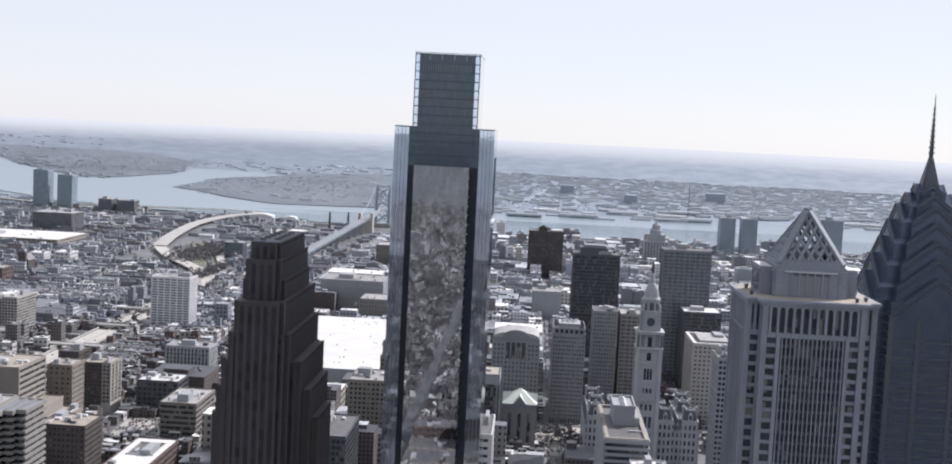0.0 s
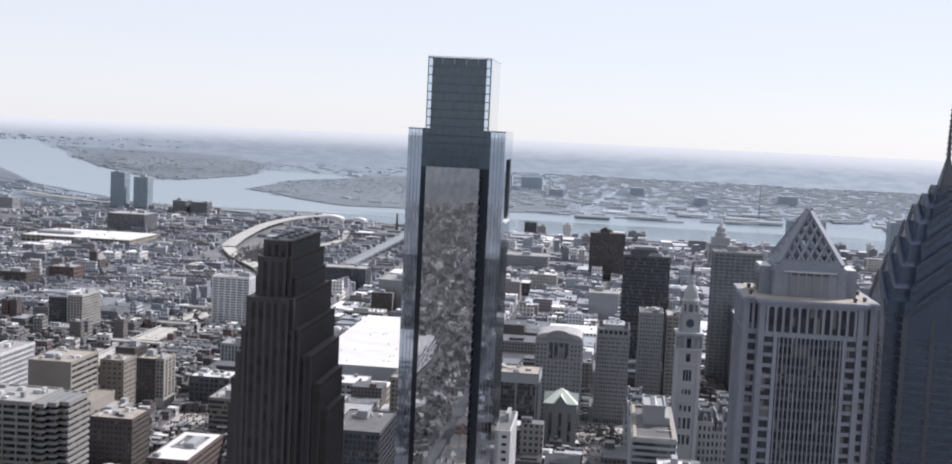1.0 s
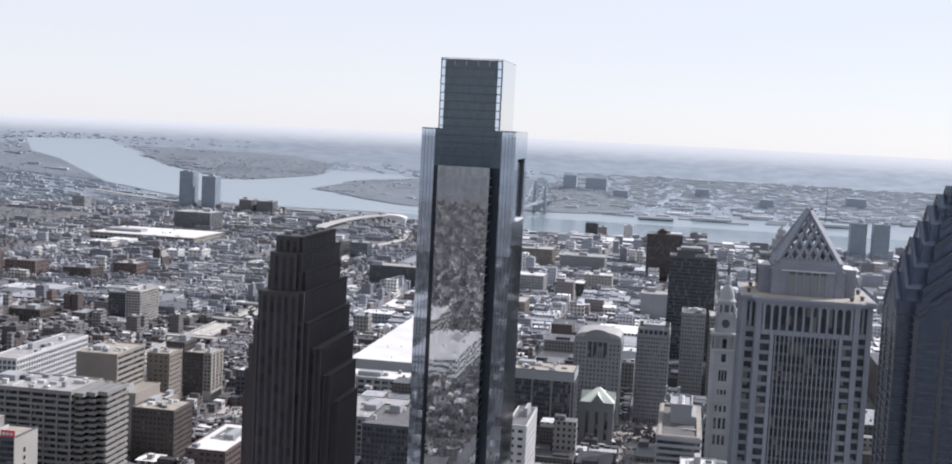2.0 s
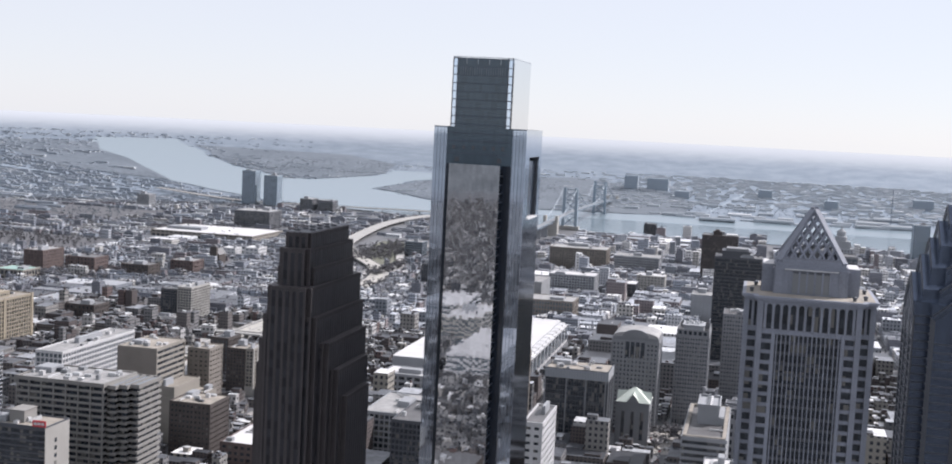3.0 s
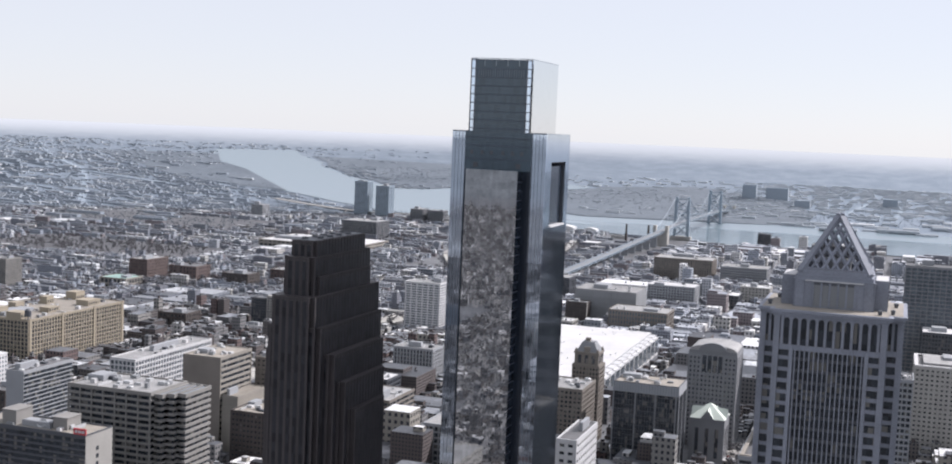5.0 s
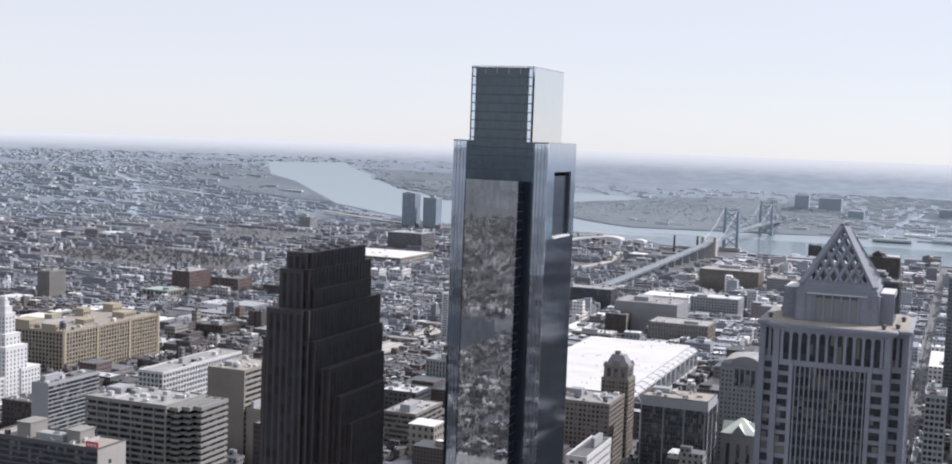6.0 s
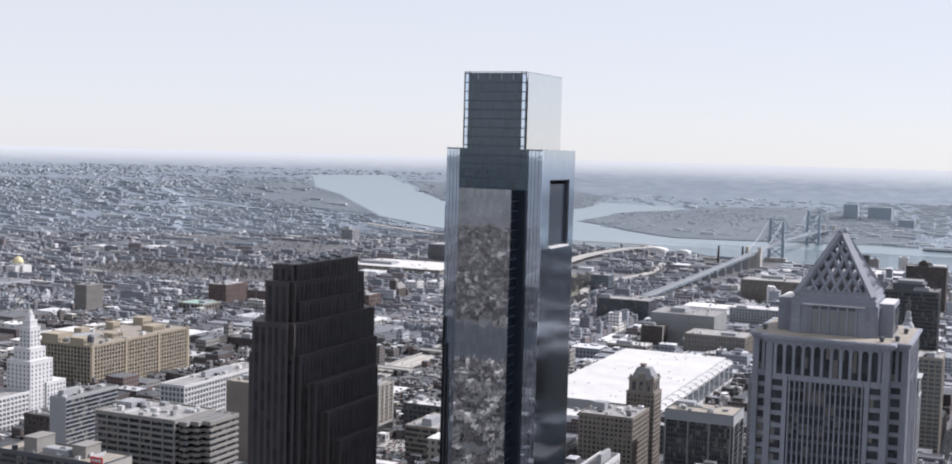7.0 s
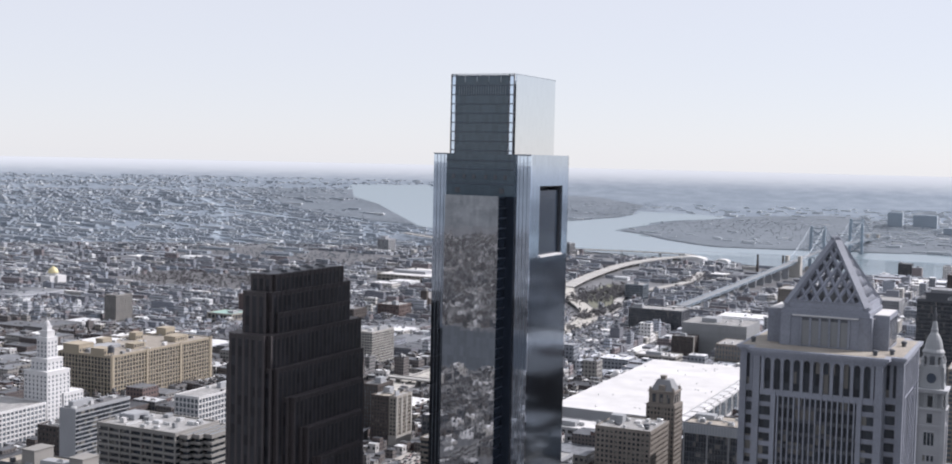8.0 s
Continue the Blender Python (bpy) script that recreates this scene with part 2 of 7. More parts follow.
# paler still, for the brighter haze across the river
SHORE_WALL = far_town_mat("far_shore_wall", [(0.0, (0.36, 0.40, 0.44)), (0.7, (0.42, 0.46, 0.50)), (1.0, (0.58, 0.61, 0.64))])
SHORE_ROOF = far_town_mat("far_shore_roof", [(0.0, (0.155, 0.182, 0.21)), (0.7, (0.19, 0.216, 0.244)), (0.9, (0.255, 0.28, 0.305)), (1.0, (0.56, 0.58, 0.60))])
WATER = water_mat("river_water")
CONCRETE = surface("road_concrete", (0.31, 0.308, 0.30), 0.9)
ROAD_TAN = surface("tan_road_concrete", (0.325, 0.318, 0.295), 0.9)
# blue-grey that takes in the haze over the river towers
CONDO = surface("hazy_tower_wall", (0.27, 0.335, 0.395), 0.45, spread=0.12)
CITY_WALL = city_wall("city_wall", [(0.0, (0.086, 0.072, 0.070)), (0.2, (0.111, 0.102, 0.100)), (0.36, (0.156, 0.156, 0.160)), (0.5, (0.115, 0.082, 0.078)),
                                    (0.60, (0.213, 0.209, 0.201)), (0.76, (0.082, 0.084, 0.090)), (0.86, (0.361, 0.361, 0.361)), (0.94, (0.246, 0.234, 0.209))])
# paler and bluer than CITY_WALL: haze mixed into the wall colours
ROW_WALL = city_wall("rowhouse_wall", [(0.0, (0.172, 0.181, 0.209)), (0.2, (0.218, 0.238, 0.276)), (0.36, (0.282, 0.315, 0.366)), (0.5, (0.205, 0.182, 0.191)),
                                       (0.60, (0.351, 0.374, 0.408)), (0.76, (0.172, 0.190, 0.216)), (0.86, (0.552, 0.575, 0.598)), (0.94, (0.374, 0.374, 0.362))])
# paler again, for the brighter haze over downtown
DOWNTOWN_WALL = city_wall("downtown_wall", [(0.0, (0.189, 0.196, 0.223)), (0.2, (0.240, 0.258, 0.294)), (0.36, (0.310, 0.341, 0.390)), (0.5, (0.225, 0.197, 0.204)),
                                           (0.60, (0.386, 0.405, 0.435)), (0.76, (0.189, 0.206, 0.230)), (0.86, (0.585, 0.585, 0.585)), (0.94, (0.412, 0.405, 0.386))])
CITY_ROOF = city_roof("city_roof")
# lifted to paint in haze and sun glare on the roofs
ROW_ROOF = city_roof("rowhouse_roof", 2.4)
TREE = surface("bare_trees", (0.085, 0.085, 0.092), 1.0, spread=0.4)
# TREE paled and blued to stand for haze
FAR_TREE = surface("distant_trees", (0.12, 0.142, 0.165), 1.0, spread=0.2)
GRASS = surface("grass", (0.12, 0.125, 0.098), 1.0, spread=0.3, patch=0.02)
BROWN = surface("brown_granite", (0.045, 0.040, 0.0425), 0.6, spread=0.35, grain=1.2, patch=0.14)
WHITE = surface("white_terracotta", (0.48, 0.485, 0.495), 0.6, spread=0.16)
STONE = surface("pale_granite", (0.19, 0.206, 0.245), 0.75, spread=0.3, patch=0.12, grain=1.6)
# grey set for walls in shade, then lifted for haze
DKGREY = surface("shade_grey_stone", (0.178, 0.186, 0.20), 0.85, spread=0.2)
HALL = surface("grey_marble", (0.31, 0.32, 0.34), 0.8, spread=0.25)
# darker than SAND; on west walls it stands for their shade
OLD = surface("brown_grey_stone", (0.165, 0.15, 0.135), 0.85, spread=0.25)
LIME = surface("limestone", (0.30, 0.295, 0.28), 0.8, spread=0.2)
BEIGE = surface("beige_precast", (0.20, 0.196, 0.188), 0.85, spread=0.18)
TAN = surface("tan_brick", (0.27, 0.238, 0.185), 0.85, spread=0.22)
SAND = surface("sand_precast", (0.222, 0.208, 0.186), 0.85, spread=0.15)
DKBRICK = surface("dark_brick", (0.062, 0.054, 0.052), 0.85, spread=0.3)
RED = surface("red_brick", (0.095, 0.072, 0.069), 0.85, spread=0.3)
GREY = surface("grey_concrete", (0.255, 0.268, 0.285), 0.85, spread=0.15)
CHAR = surface("charcoal_metal", (0.068, 0.074, 0.086), 0.5, spread=0.2)
STEEL = surface("blue_grey_steel", (0.16, 0.19, 0.22), 0.55, metal=0.2)
ROOF_L = surface("pale_roof", (0.225, 0.225, 0.224), 0.6, spread=0.6, patch=0.16)
ROOF_W = surface("white_membrane", (0.47, 0.47, 0.475), 0.7, spread=0.22, patch=0.05)
ROOF_D = surface("dark_roof", (0.095, 0.095, 0.098), 0.55, spread=0.6, patch=0.16)
ROOF_T = surface("tan_gravel_roof", (0.215, 0.197, 0.172), 0.8, spread=0.5, patch=0.16)
BLUE_EDGE = surface("blue_grey_edge", (0.055, 0.07, 0.098), 0.4, metal=0.3)
CUPOLA = surface("painted_iron", (0.27, 0.285, 0.30), 0.6, spread=0.15)
BRIDGE_PAINT = surface("pale_blue_bridge_paint", (0.215, 0.272, 0.325), 0.6, spread=0.12)
BRIDGE_DECK = surface("bridge_roadway", (0.185, 0.20, 0.218), 0.85, spread=0.15)
# pale blue of the haze, painted on distant towers and roads
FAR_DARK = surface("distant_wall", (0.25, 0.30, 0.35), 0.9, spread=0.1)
PALE_STEEL = surface("pale_blue_cladding", (0.30, 0.35, 0.39), 0.5, spread=0.12)
PLAZA = ground_mat("plaza_paving", (0.22, 0.21, 0.20), (0.40, 0.385, 0.36), (0.05, 0.6))
PARK = ground_mat("park_ground", (0.055, 0.057, 0.064), (0.105, 0.106, 0.112), (0.03, 0.3))
MEMB = surface("grey_membrane", (0.20, 0.21, 0.22), 0.9, spread=0.2)
UNIT = surface("galvanised_units", (0.42, 0.43, 0.44), 0.5, metal=0.3, spread=0.3)
SIGN_RED = surface("red_sign", (0.40, 0.05, 0.06), 0.6)
COPPER = surface("green_copper", (0.22, 0.33, 0.30), 0.7, spread=0.2)
PALE_COPPER = surface("pale_copper", (0.48, 0.53, 0.48), 0.7, spread=0.2)
PANE = glass("window_glass", (0.03, 0.036, 0.045), 0.12, wave=0.1, pane=(2.0, 3.8), spread=0.5, blinds=0.16)
PANE_L = glass("pale_window_glass", (0.10, 0.12, 0.14), 0.12, wave=0.1, pane=(2.0, 3.8))
MIRROR = glass("mirror_glass", (0.47, 0.485, 0.51), 0.004, metal=1.0, wave=0.03, scale=0.6, pane=(1.5, 4.2), spread=0.09, tilt=0.0026)
# dim and bright tints of one glass: reflections painted in by height
LOW_SOUTH = glass("dimmed_low_mirror_glass", (0.17, 0.21, 0.26), 0.08, metal=1.0, wave=0.2, scale=0.14, pane=(1.5, 4.2), spread=0.08)
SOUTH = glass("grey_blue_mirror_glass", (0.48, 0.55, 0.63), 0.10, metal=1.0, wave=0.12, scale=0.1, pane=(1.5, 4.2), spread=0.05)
FIN = glass("dimmed_mirror_glass", (0.33, 0.37, 0.43), 0.03, metal=1.0, wave=0.12, scale=0.16, pane=(1.5, 4.2), spread=0.06)
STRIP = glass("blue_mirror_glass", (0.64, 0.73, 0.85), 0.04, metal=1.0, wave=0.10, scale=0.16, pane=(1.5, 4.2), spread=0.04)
MIRROR_L = glass("pale_mirror_glass", (0.69, 0.715, 0.74), 0.05, metal=1.0, wave=0.08, scale=0.12, pane=(1.5, 4.2), spread=0.015)
NAVY = glass("dark_navy_glass", (0.02, 0.027, 0.04), 0.10, wave=0.1, pane=(1.5, 4.2), spec=0.4, spread=0.15)
DARK_PANE = glass("dark_tower_glass", (0.024, 0.025, 0.03), 0.35, wave=0.1, pane=(2.7, 3.9), spec=0.25, spread=0.4)
TEAL = glass("dark_teal_glass", (0.062, 0.092, 0.118), 0.09, wave=0.15, pane=(1.5, 4.2), spec=0.5, spread=0.12)
# unseen town behind the camera, toned for its look in the mirror glass
WEST_WALL = city_wall("brick_and_stone", [(0.0, (0.06, 0.062, 0.066)), (0.2, (0.10, 0.098, 0.10)), (0.36, (0.17, 0.172, 0.175)), (0.5, (0.075, 0.072, 0.073)), (0.6, (0.25, 0.252, 0.255)), (0.76, (0.065, 0.07, 0.08)), (0.90, (0.46, 0.47, 0.48)), (0.95, (0.31, 0.305, 0.295))])
# matte dark water, to put a dark band in the mirror panel
WEST_WATER = ground_mat("dark_river_water", (0.024, 0.032, 0.042), (0.045, 0.055, 0.068), (0.02, 0.2))
WEST_ROOF = far_town_mat("tar_roof", [(0.0, (0.035, 0.036, 0.04)), (0.6, (0.075, 0.077, 0.082)), (0.85, (0.18, 0.182, 0.185)), (1.0, (0.8, 0.8, 0.8))])
CAR_PAINT = far_town_mat("car_paint", [(0.0, (0.03, 0.03, 0.035)), (0.35, (0.10, 0.10, 0.11)), (0.6, (0.38, 0.39, 0.40)), (0.8, (0.7, 0.7, 0.7)), (1.0, (0.22, 0.05, 0.045))])
GOLD = surface("gilded_dome", (0.50, 0.45, 0.27), 0.5, metal=0.2)
BLUE = glass("blue_tower_glass", (0.10, 0.126, 0.178), 0.22, metal=0.75, wave=0.15, pane=(1.6, 3.9), spec=0.5, spread=0.12)


# ---- mesh helpers ----
QUADS = ((0, 3, 2, 1), (4, 5, 6, 7), (0, 1, 5, 4), (1, 2, 6, 5), (2, 3, 7, 6), (3, 0, 4, 7))


def mesh_from(name, verts, faces, mats, index=None):
    me = bpy.data.meshes.new(name)
    me.from_pydata(verts, [], faces)
    for m in mats:
        me.materials.append(m)
    if index is not None:
        me.polygons.foreach_set("material_index", index)
    me.update()
    return me


def solid(name, mat, *boxes):
    """One mesh of boxes (x0, y0, z0, x1, y1, z1)."""
    v, f = [], []
    for x0, y0, z0, x1, y1, z1 in boxes:
        k = len(v)
        v += [(x0, y0, z0), (x1, y0, z0), (x1, y1, z0), (x0, y1, z0), (x0, y0, z1), (x1, y0, z1), (x1, y1, z1), (x0, y1, z1)]
        f += [tuple(k + i for i in q) for q in QUADS]
    return mesh_from(name, v, f, [mat])


def ring(name, mat, w, d, h, t=0.5, out=0.0):
    """A rectangular band w by d round the outside, t thick and h high, from z = 0."""
    a, b = w / 2 + out, d / 2 + out
    return solid(name, mat, (-a, -b, 0, a, -b + t, h), (-a, b - t, 0, a, b, h), (-a, -b + t, 0, -a + t, b - t, h), (a - t, -b + t, 0, a, b - t, h))


def prism(name, mat, outline, z0, z1, top=1.0):
    """An upright prism on an outline, its top scaled by top about the origin."""
    n = len(outline)
    v = [(x, y, z0) for x, y in outline] + [(x * top, y * top, z1) for x, y in outline]
    f = [tuple(range(n - 1, -1, -1)), tuple(range(n, 2 * n))] + [(i, (i + 1) % n, n + (i + 1) % n, n + i) for i in range(n)]
    return mesh_from(name, v, f, [mat])


def notched(a, b, c):
    """A rectangle 2a by 2b with square notches c at its corners."""
    return [(-a + c, -b), (a - c, -b), (a - c, -b + c), (a, -b + c), (a, b - c), (a - c, b - c), (a - c, b), (-a + c, b), (-a + c, b - c), (-a, b - c), (-a, -b + c), (-a + c, -b + c)]


def circle(r, n=16, squash=1.0):
    return [(r * math.cos(2 * math.pi * i / n), squash * r * math.sin(2 * math.pi * i / n)) for i in range(n)]


def lathe(name, mat, profile, n=16):
    """A turned shape from (radius, z) pairs."""
    v, f = [], []
    for r, z in profile:
        v += [(r * math.cos(2 * math.pi * i / n), r * math.sin(2 * math.pi * i / n), z) for i in range(n)]
    for k in range(len(profile) - 1):
        f += [(k * n + i, k * n + (i + 1) % n, (k + 1) * n + (i + 1) % n, (k + 1) * n + i) for i in range(n)]
    f += [tuple(range(n - 1, -1, -1)), tuple((len(profile) - 1) * n + i for i in range(n))]
    return mesh_from(name, v, f, [mat])


def beam(p, q, w, h=None):
    """The verts and faces of a bar from p to q."""
    p, q = Vector(p), Vector(q)
    d = (q - p).normalized()
    s = d.cross(Vector((0, 0, 1)))
    s = s.normalized() if s.length > 1e-4 else Vector((1, 0, 0))
    u = s.cross(d).normalized()
    s, u = s * w / 2, u * (h or w) / 2
    v = [tuple(o + i * s + j * u) for o in (p, q) for i, j in ((-1, -1), (1, -1), (1, 1), (-1, 1))]
    return v, [(0, 1, 2, 3), (7, 6, 5, 4), (0, 4, 5, 1), (1, 5, 6, 2), (2, 6, 7, 3), (3, 7, 4, 0)]


def bars(name, mat, lines):
    """One mesh of bars (p, q, width[, height])."""
    v, f = [], []
    for ln in lines:
        bv, bf = beam(*ln)
        f += [tuple(i + len(v) for i in q) for q in bf]
        v += bv
    return mesh_from(name, v, f, [mat])


def thing(name, label, category, x, y, z=0.0, turn=0.0, group="", kind=""):
    ob = new(name)
    ob.matrix_basis = pose(x, y, z, 0, 0, turn)
    ob.empty_display_size = 2
    return tagged(ob, label, category, group, kind)


def part(name, mesh, parent, label="", at=(0, 0, 0), turn=0.0):
    ob = new(name, mesh)
    ob.parent = parent
    ob.matrix_basis = pose(*at, 0, 0, turn)
    return tagged(ob, label)


KEEP = []       # plan rectangles that the crowd of small buildings leaves free


def keep(x0, x1, y0, y1, m=6):
    KEEP.append((x0 - m, x1 + m, y0 - m, y1 + m))


def roof_clutter(root, w, d, h, count, rnd):
    """Plant rooms, coolers, fans and ducts on a flat roof."""
    for k in range(count):
        sort = 0 if k == 0 else rnd.choice((1, 1, 2, 3, 4))
        if sort == 0:
            a, b, ht = rnd.uniform(0.09, 0.2) * w, rnd.uniform(0.09, 0.2) * d, rnd.uniform(3.0, 6.0)
        elif sort == 3:
            a, b, ht = (rnd.uniform(3, 8), 0.5, 1.2) if rnd.random() < 0.5 else (0.5, rnd.uniform(3, 8), 1.2)
        else:
            a, b, ht = rnd.uniform(0.8, 2.6), rnd.uniform(0.8, 2.6), rnd.uniform(1.0, 3.0)
        a, b = min(a, w / 2 - 1.5), min(b, d / 2 - 1.5)
        x, y = rnd.uniform(-w / 2 + a + 1, w / 2 - a - 1), rnd.uniform(-d / 2 + b + 1, d / 2 - b - 1)
        if sort == 2:
            me, nm = lathe("roof_fan", UNIT, [(a, 0), (a, ht * 0.7), (a * 0.8, ht * 0.9), (a * 0.8, ht * 0.75)], 10), "roof_fan"
        elif sort == 3:
            me, nm = solid("roof_duct", UNIT, (-a, -b, 0.4, a, b, ht), (-a, -b, 0, -a + 0.3, b, 0.4), (a - 0.3, -b, 0, a, b, 0.4)), "roof_duct"
        else:
            m = GREY if sort == 0 else rnd.choice((UNIT, UNIT, CHAR, ROOF_W, MEMB))
            me, nm = solid("roof_unit", m, (-a, -b, 0, a, b, ht), (-a * 0.92, -b * 0.92, ht, a * 0.92, b * 0.92, ht + 0.3)), "plant_room" if sort == 0 else "roof_unit"
        part(nm, me, root, at=(x, y, h))


def office(name, label, x0, x1, y0, y1, h, wall, pane=None, storey=3.8, band=1.5, bay=0.0, pier=0.9, base=4.5, top=1.6, roof=None, clutter=5, out=0.0, category="building", turn=0.0, group="city buildings", deep=0.55, blank="", blank_wall=None):
    """A flat-roofed building: glazing set back behind a band of wall at each storey, piers between bays, parapet and roof plant."""
    w, d = x1 - x0, y1 - y0
    keep(x0, x1, y0, y1)
    rnd = random.Random(int(abs(x0 * 7 + y0 * 13 + h)))
    root = thing(name, label, category, (x0 + x1) / 2, (y0 + y1) / 2, 0, turn, group)
    g = deep
    part("glazing", solid("glazing", pane or PANE, (-w / 2 + g, -d / 2 + g, 0, w / 2 - g, d / 2 - g, h - 0.3)), root)
    count = max(1, int((h - base - top) / storey))
    step = (h - base - top) / count
    distant = y0 > 1400        # too far off to tell bands and piers apart
    if distant:
        a, b, c, bands = w / 2 + out, d / 2 + out, g + 0.1, []
        for k in range(count):
            z = base + k * step
            bands += [(-a, -b, z, a, -b + c, z + band), (-a, b - c, z, a, b, z + band), (-a, -b + c, z, -a + c, b - c, z + band), (a - c, -b + c, z, a, b - c, z + band)]
        tagged(part("storey_band", solid("storey_band", wall, *bands), root), kind="stuff")
    else:
        me = ring("storey_band", wall, w, d, band, g + 0.1, out)
        for k in range(count):
            part("storey_band", me, root, at=(0, 0, base + k * step))
    part("parapet", ring("parapet", wall, w, d, top + 0.9, g + 0.1, out + 0.04), root, at=(0, 0, h - top))
    part("roof", solid("roof", roof or ROOF_L, (-w / 2 + g + 0.1, -d / 2 + g + 0.1, -0.3, w / 2 - g - 0.1, d / 2 - g - 0.1, 0.1)), root, at=(0, 0, h))
    if bay:
        pm = solid("pier", wall, (-pier / 2, -pier / 2, 0, pier / 2, pier / 2, h - top))
        nx, ny = max(1, round(w / bay)), max(1, round(d / bay))
        e = 0.06 + out
        q, rear = pier / 2, []
        for i in range(nx + 1):
            x, y = -w / 2 + q + i * (w - pier) / nx, d / 2 - q + e
            if distant:
                rear.append((x - q, -y - q, 0, x + q, -y + q, h - top))
            else:
                part("pier", pm, root, at=(x, -y, 0))
            rear.append((x - q, y - q, 0, x + q, y + q, h - top))
        for i in range(1, ny):
            y, x = -d / 2 + q + i * (d - pier) / ny, w / 2 - q + e
            if distant:
                rear.append((x - q, y - q, 0, x + q, y + q, h - top))
            else:
                part("pier", pm, root, at=(x, y, 0))
            rear.append((-x - q, y - q, 0, -x + q, y + q, h - top))
        tagged(part("rear_wall", solid("rear_piers", wall, *rear), root), kind="stuff")
    e = 0.12 + out
    for side in blank:
        box = {"W": (-w / 2, -d / 2 - e, 0, w / 2, -d / 2, h), "S": (w / 2, -d / 2 + 0.1, 0, w / 2 + e, d / 2, h)}[side]
        part("blank_wall", solid("blank_wall", blank_wall or wall, box), root)
    if clutter:
        roof_clutter(root, w - 2, d - 2, h + 0.1, int(clutter * 1.8) if y0 < 700 else clutter, rnd)
    return root


WALLS = [(DKBRICK, "dark brick", 15), (RED, "red brick", 9), (SAND, "sand-coloured", 14), (GREY, "grey concrete", 22), (LIME, "pale stone", 16), (BEIGE, "beige", 10), (WHITE, "white-painted", 6), (CHAR, "dark metal-clad", 8)]
ROOFS = [(ROOF_L, "pale gravel roof", 40), (ROOF_D, "dark tar roof", 34), (ROOF_W, "white membrane roof", 14), (ROOF_T, "tan gravel roof", 12)]
BLOCK_MESH = {}


def city_block(x0, x1, y0, y1, h, rnd):
    """An ordinary street building: glazing behind a grid of wall, parapet, flat roof and a few roof units."""
    wall, wn_, _ = rnd.choices(WALLS, [k[2] for k in WALLS])[0]
    roof, rn, _ = rnd.choices(ROOFS, [k[2] for k in ROOFS])[0]
    w, d = x1 - x0, y1 - y0
    name = "office_building" if h > 22 else "loft_building" if h > 12 else "shop_building"
    root = thing(name, wn_ + {"o": " office building", "l": " loft building", "s": " low building"}[name[0]] + " with a " + rn, "building", (x0 + x1) / 2, (y0 + y1) / 2, 0, 0, "street buildings")
    part("glazing", solid("glazing", PANE, (-w / 2 + 0.4, -d / 2 + 0.4, 0, w / 2 - 0.4, d / 2 - 0.4, h - 0.2)), root)
    fl = rnd.uniform(3.3, 4.4)
    n = max(1, int((h - 1.0) / fl))
    fl = (h - 1.0) / n
    band, bay, pw = rnd.uniform(0.35, 0.6) * fl, rnd.choice((2.8, 3.6, 4.8, 7.0)), rnd.uniform(0.8, 1.7)
    boxes = []
    for k in range(n + 1):
        z0, z1 = k * fl + (0 if k else -0.2), min(k * fl + band, h + 0.9) if k < n else h + 0.9
        a, b = w / 2, d / 2
        boxes += [(-a, -b, z0, a, -b + 0.45, z1), (-a, b - 0.45, z0, a, b, z1), (-a, -b + 0.45, z0, -a + 0.45, b - 0.45, z1), (a - 0.45, -b + 0.45, z0, a, b - 0.45, z1)]
    nx, ny = max(1, round(w / bay)), max(1, round(d / bay))
    for i in range(nx + 1):
        x = -w / 2 + pw / 2 + i * (w - pw) / nx
        boxes += [(x - pw / 2, -d / 2 - 0.05, 0, x + pw / 2, -d / 2 + 0.4, h), (x - pw / 2, d / 2 - 0.4, 0, x + pw / 2, d / 2 + 0.05, h)]
    for i in range(ny + 1):
        y = -d / 2 + pw / 2 + i * (d - pw) / ny
        boxes += [(w / 2 - 0.4, y - pw / 2, 0, w / 2 + 0.05, y + pw / 2, h), (-w / 2 - 0.05, y - pw / 2, 0, -w / 2 + 0.4, y + pw / 2, h)]
    part("wall", solid("wall", wall, *boxes), root)
    part("roof", solid("roof", roof, (-w / 2 + 0.45, -d / 2 + 0.45, h - 0.2, w / 2 - 0.45, d / 2 - 0.45, h + 0.1)), root)
    for k in range(rnd.randint(2, 5)):
        a, b, t = rnd.uniform(0.8, min(4, w * 0.2)), rnd.uniform(0.8, min(4, d * 0.2)), rnd.uniform(1.0, 3.4)
        key = (round(a), round(b), round(t), k == 0)
        if key not in BLOCK_MESH:
            a, b, t = max(1, key[0]), max(1, key[1]), key[2]
            BLOCK_MESH[key] = solid("roof_unit", wall if k == 0 else UNIT, (-a, -b, 0, a, b, t), (-a - 0.15, -b - 0.15, t, a + 0.15, b + 0.15, t + 0.2))
        part("stair_house" if k == 0 else "roof_unit", BLOCK_MESH[key], root, at=(rnd.uniform(-w / 2 + 4.5, w / 2 - 4.5) if w > 10 else 0, rnd.uniform(-d / 2 + 4.5, d / 2 - 4.5) if d > 10 else 0, h + 0.1))


# ---- ground, river, roads ----
EYE_X, EYE_Y, EYE_H = 110.0, -560.0, 265.0
NEAR, EDGE = 3600.0, 4850.0


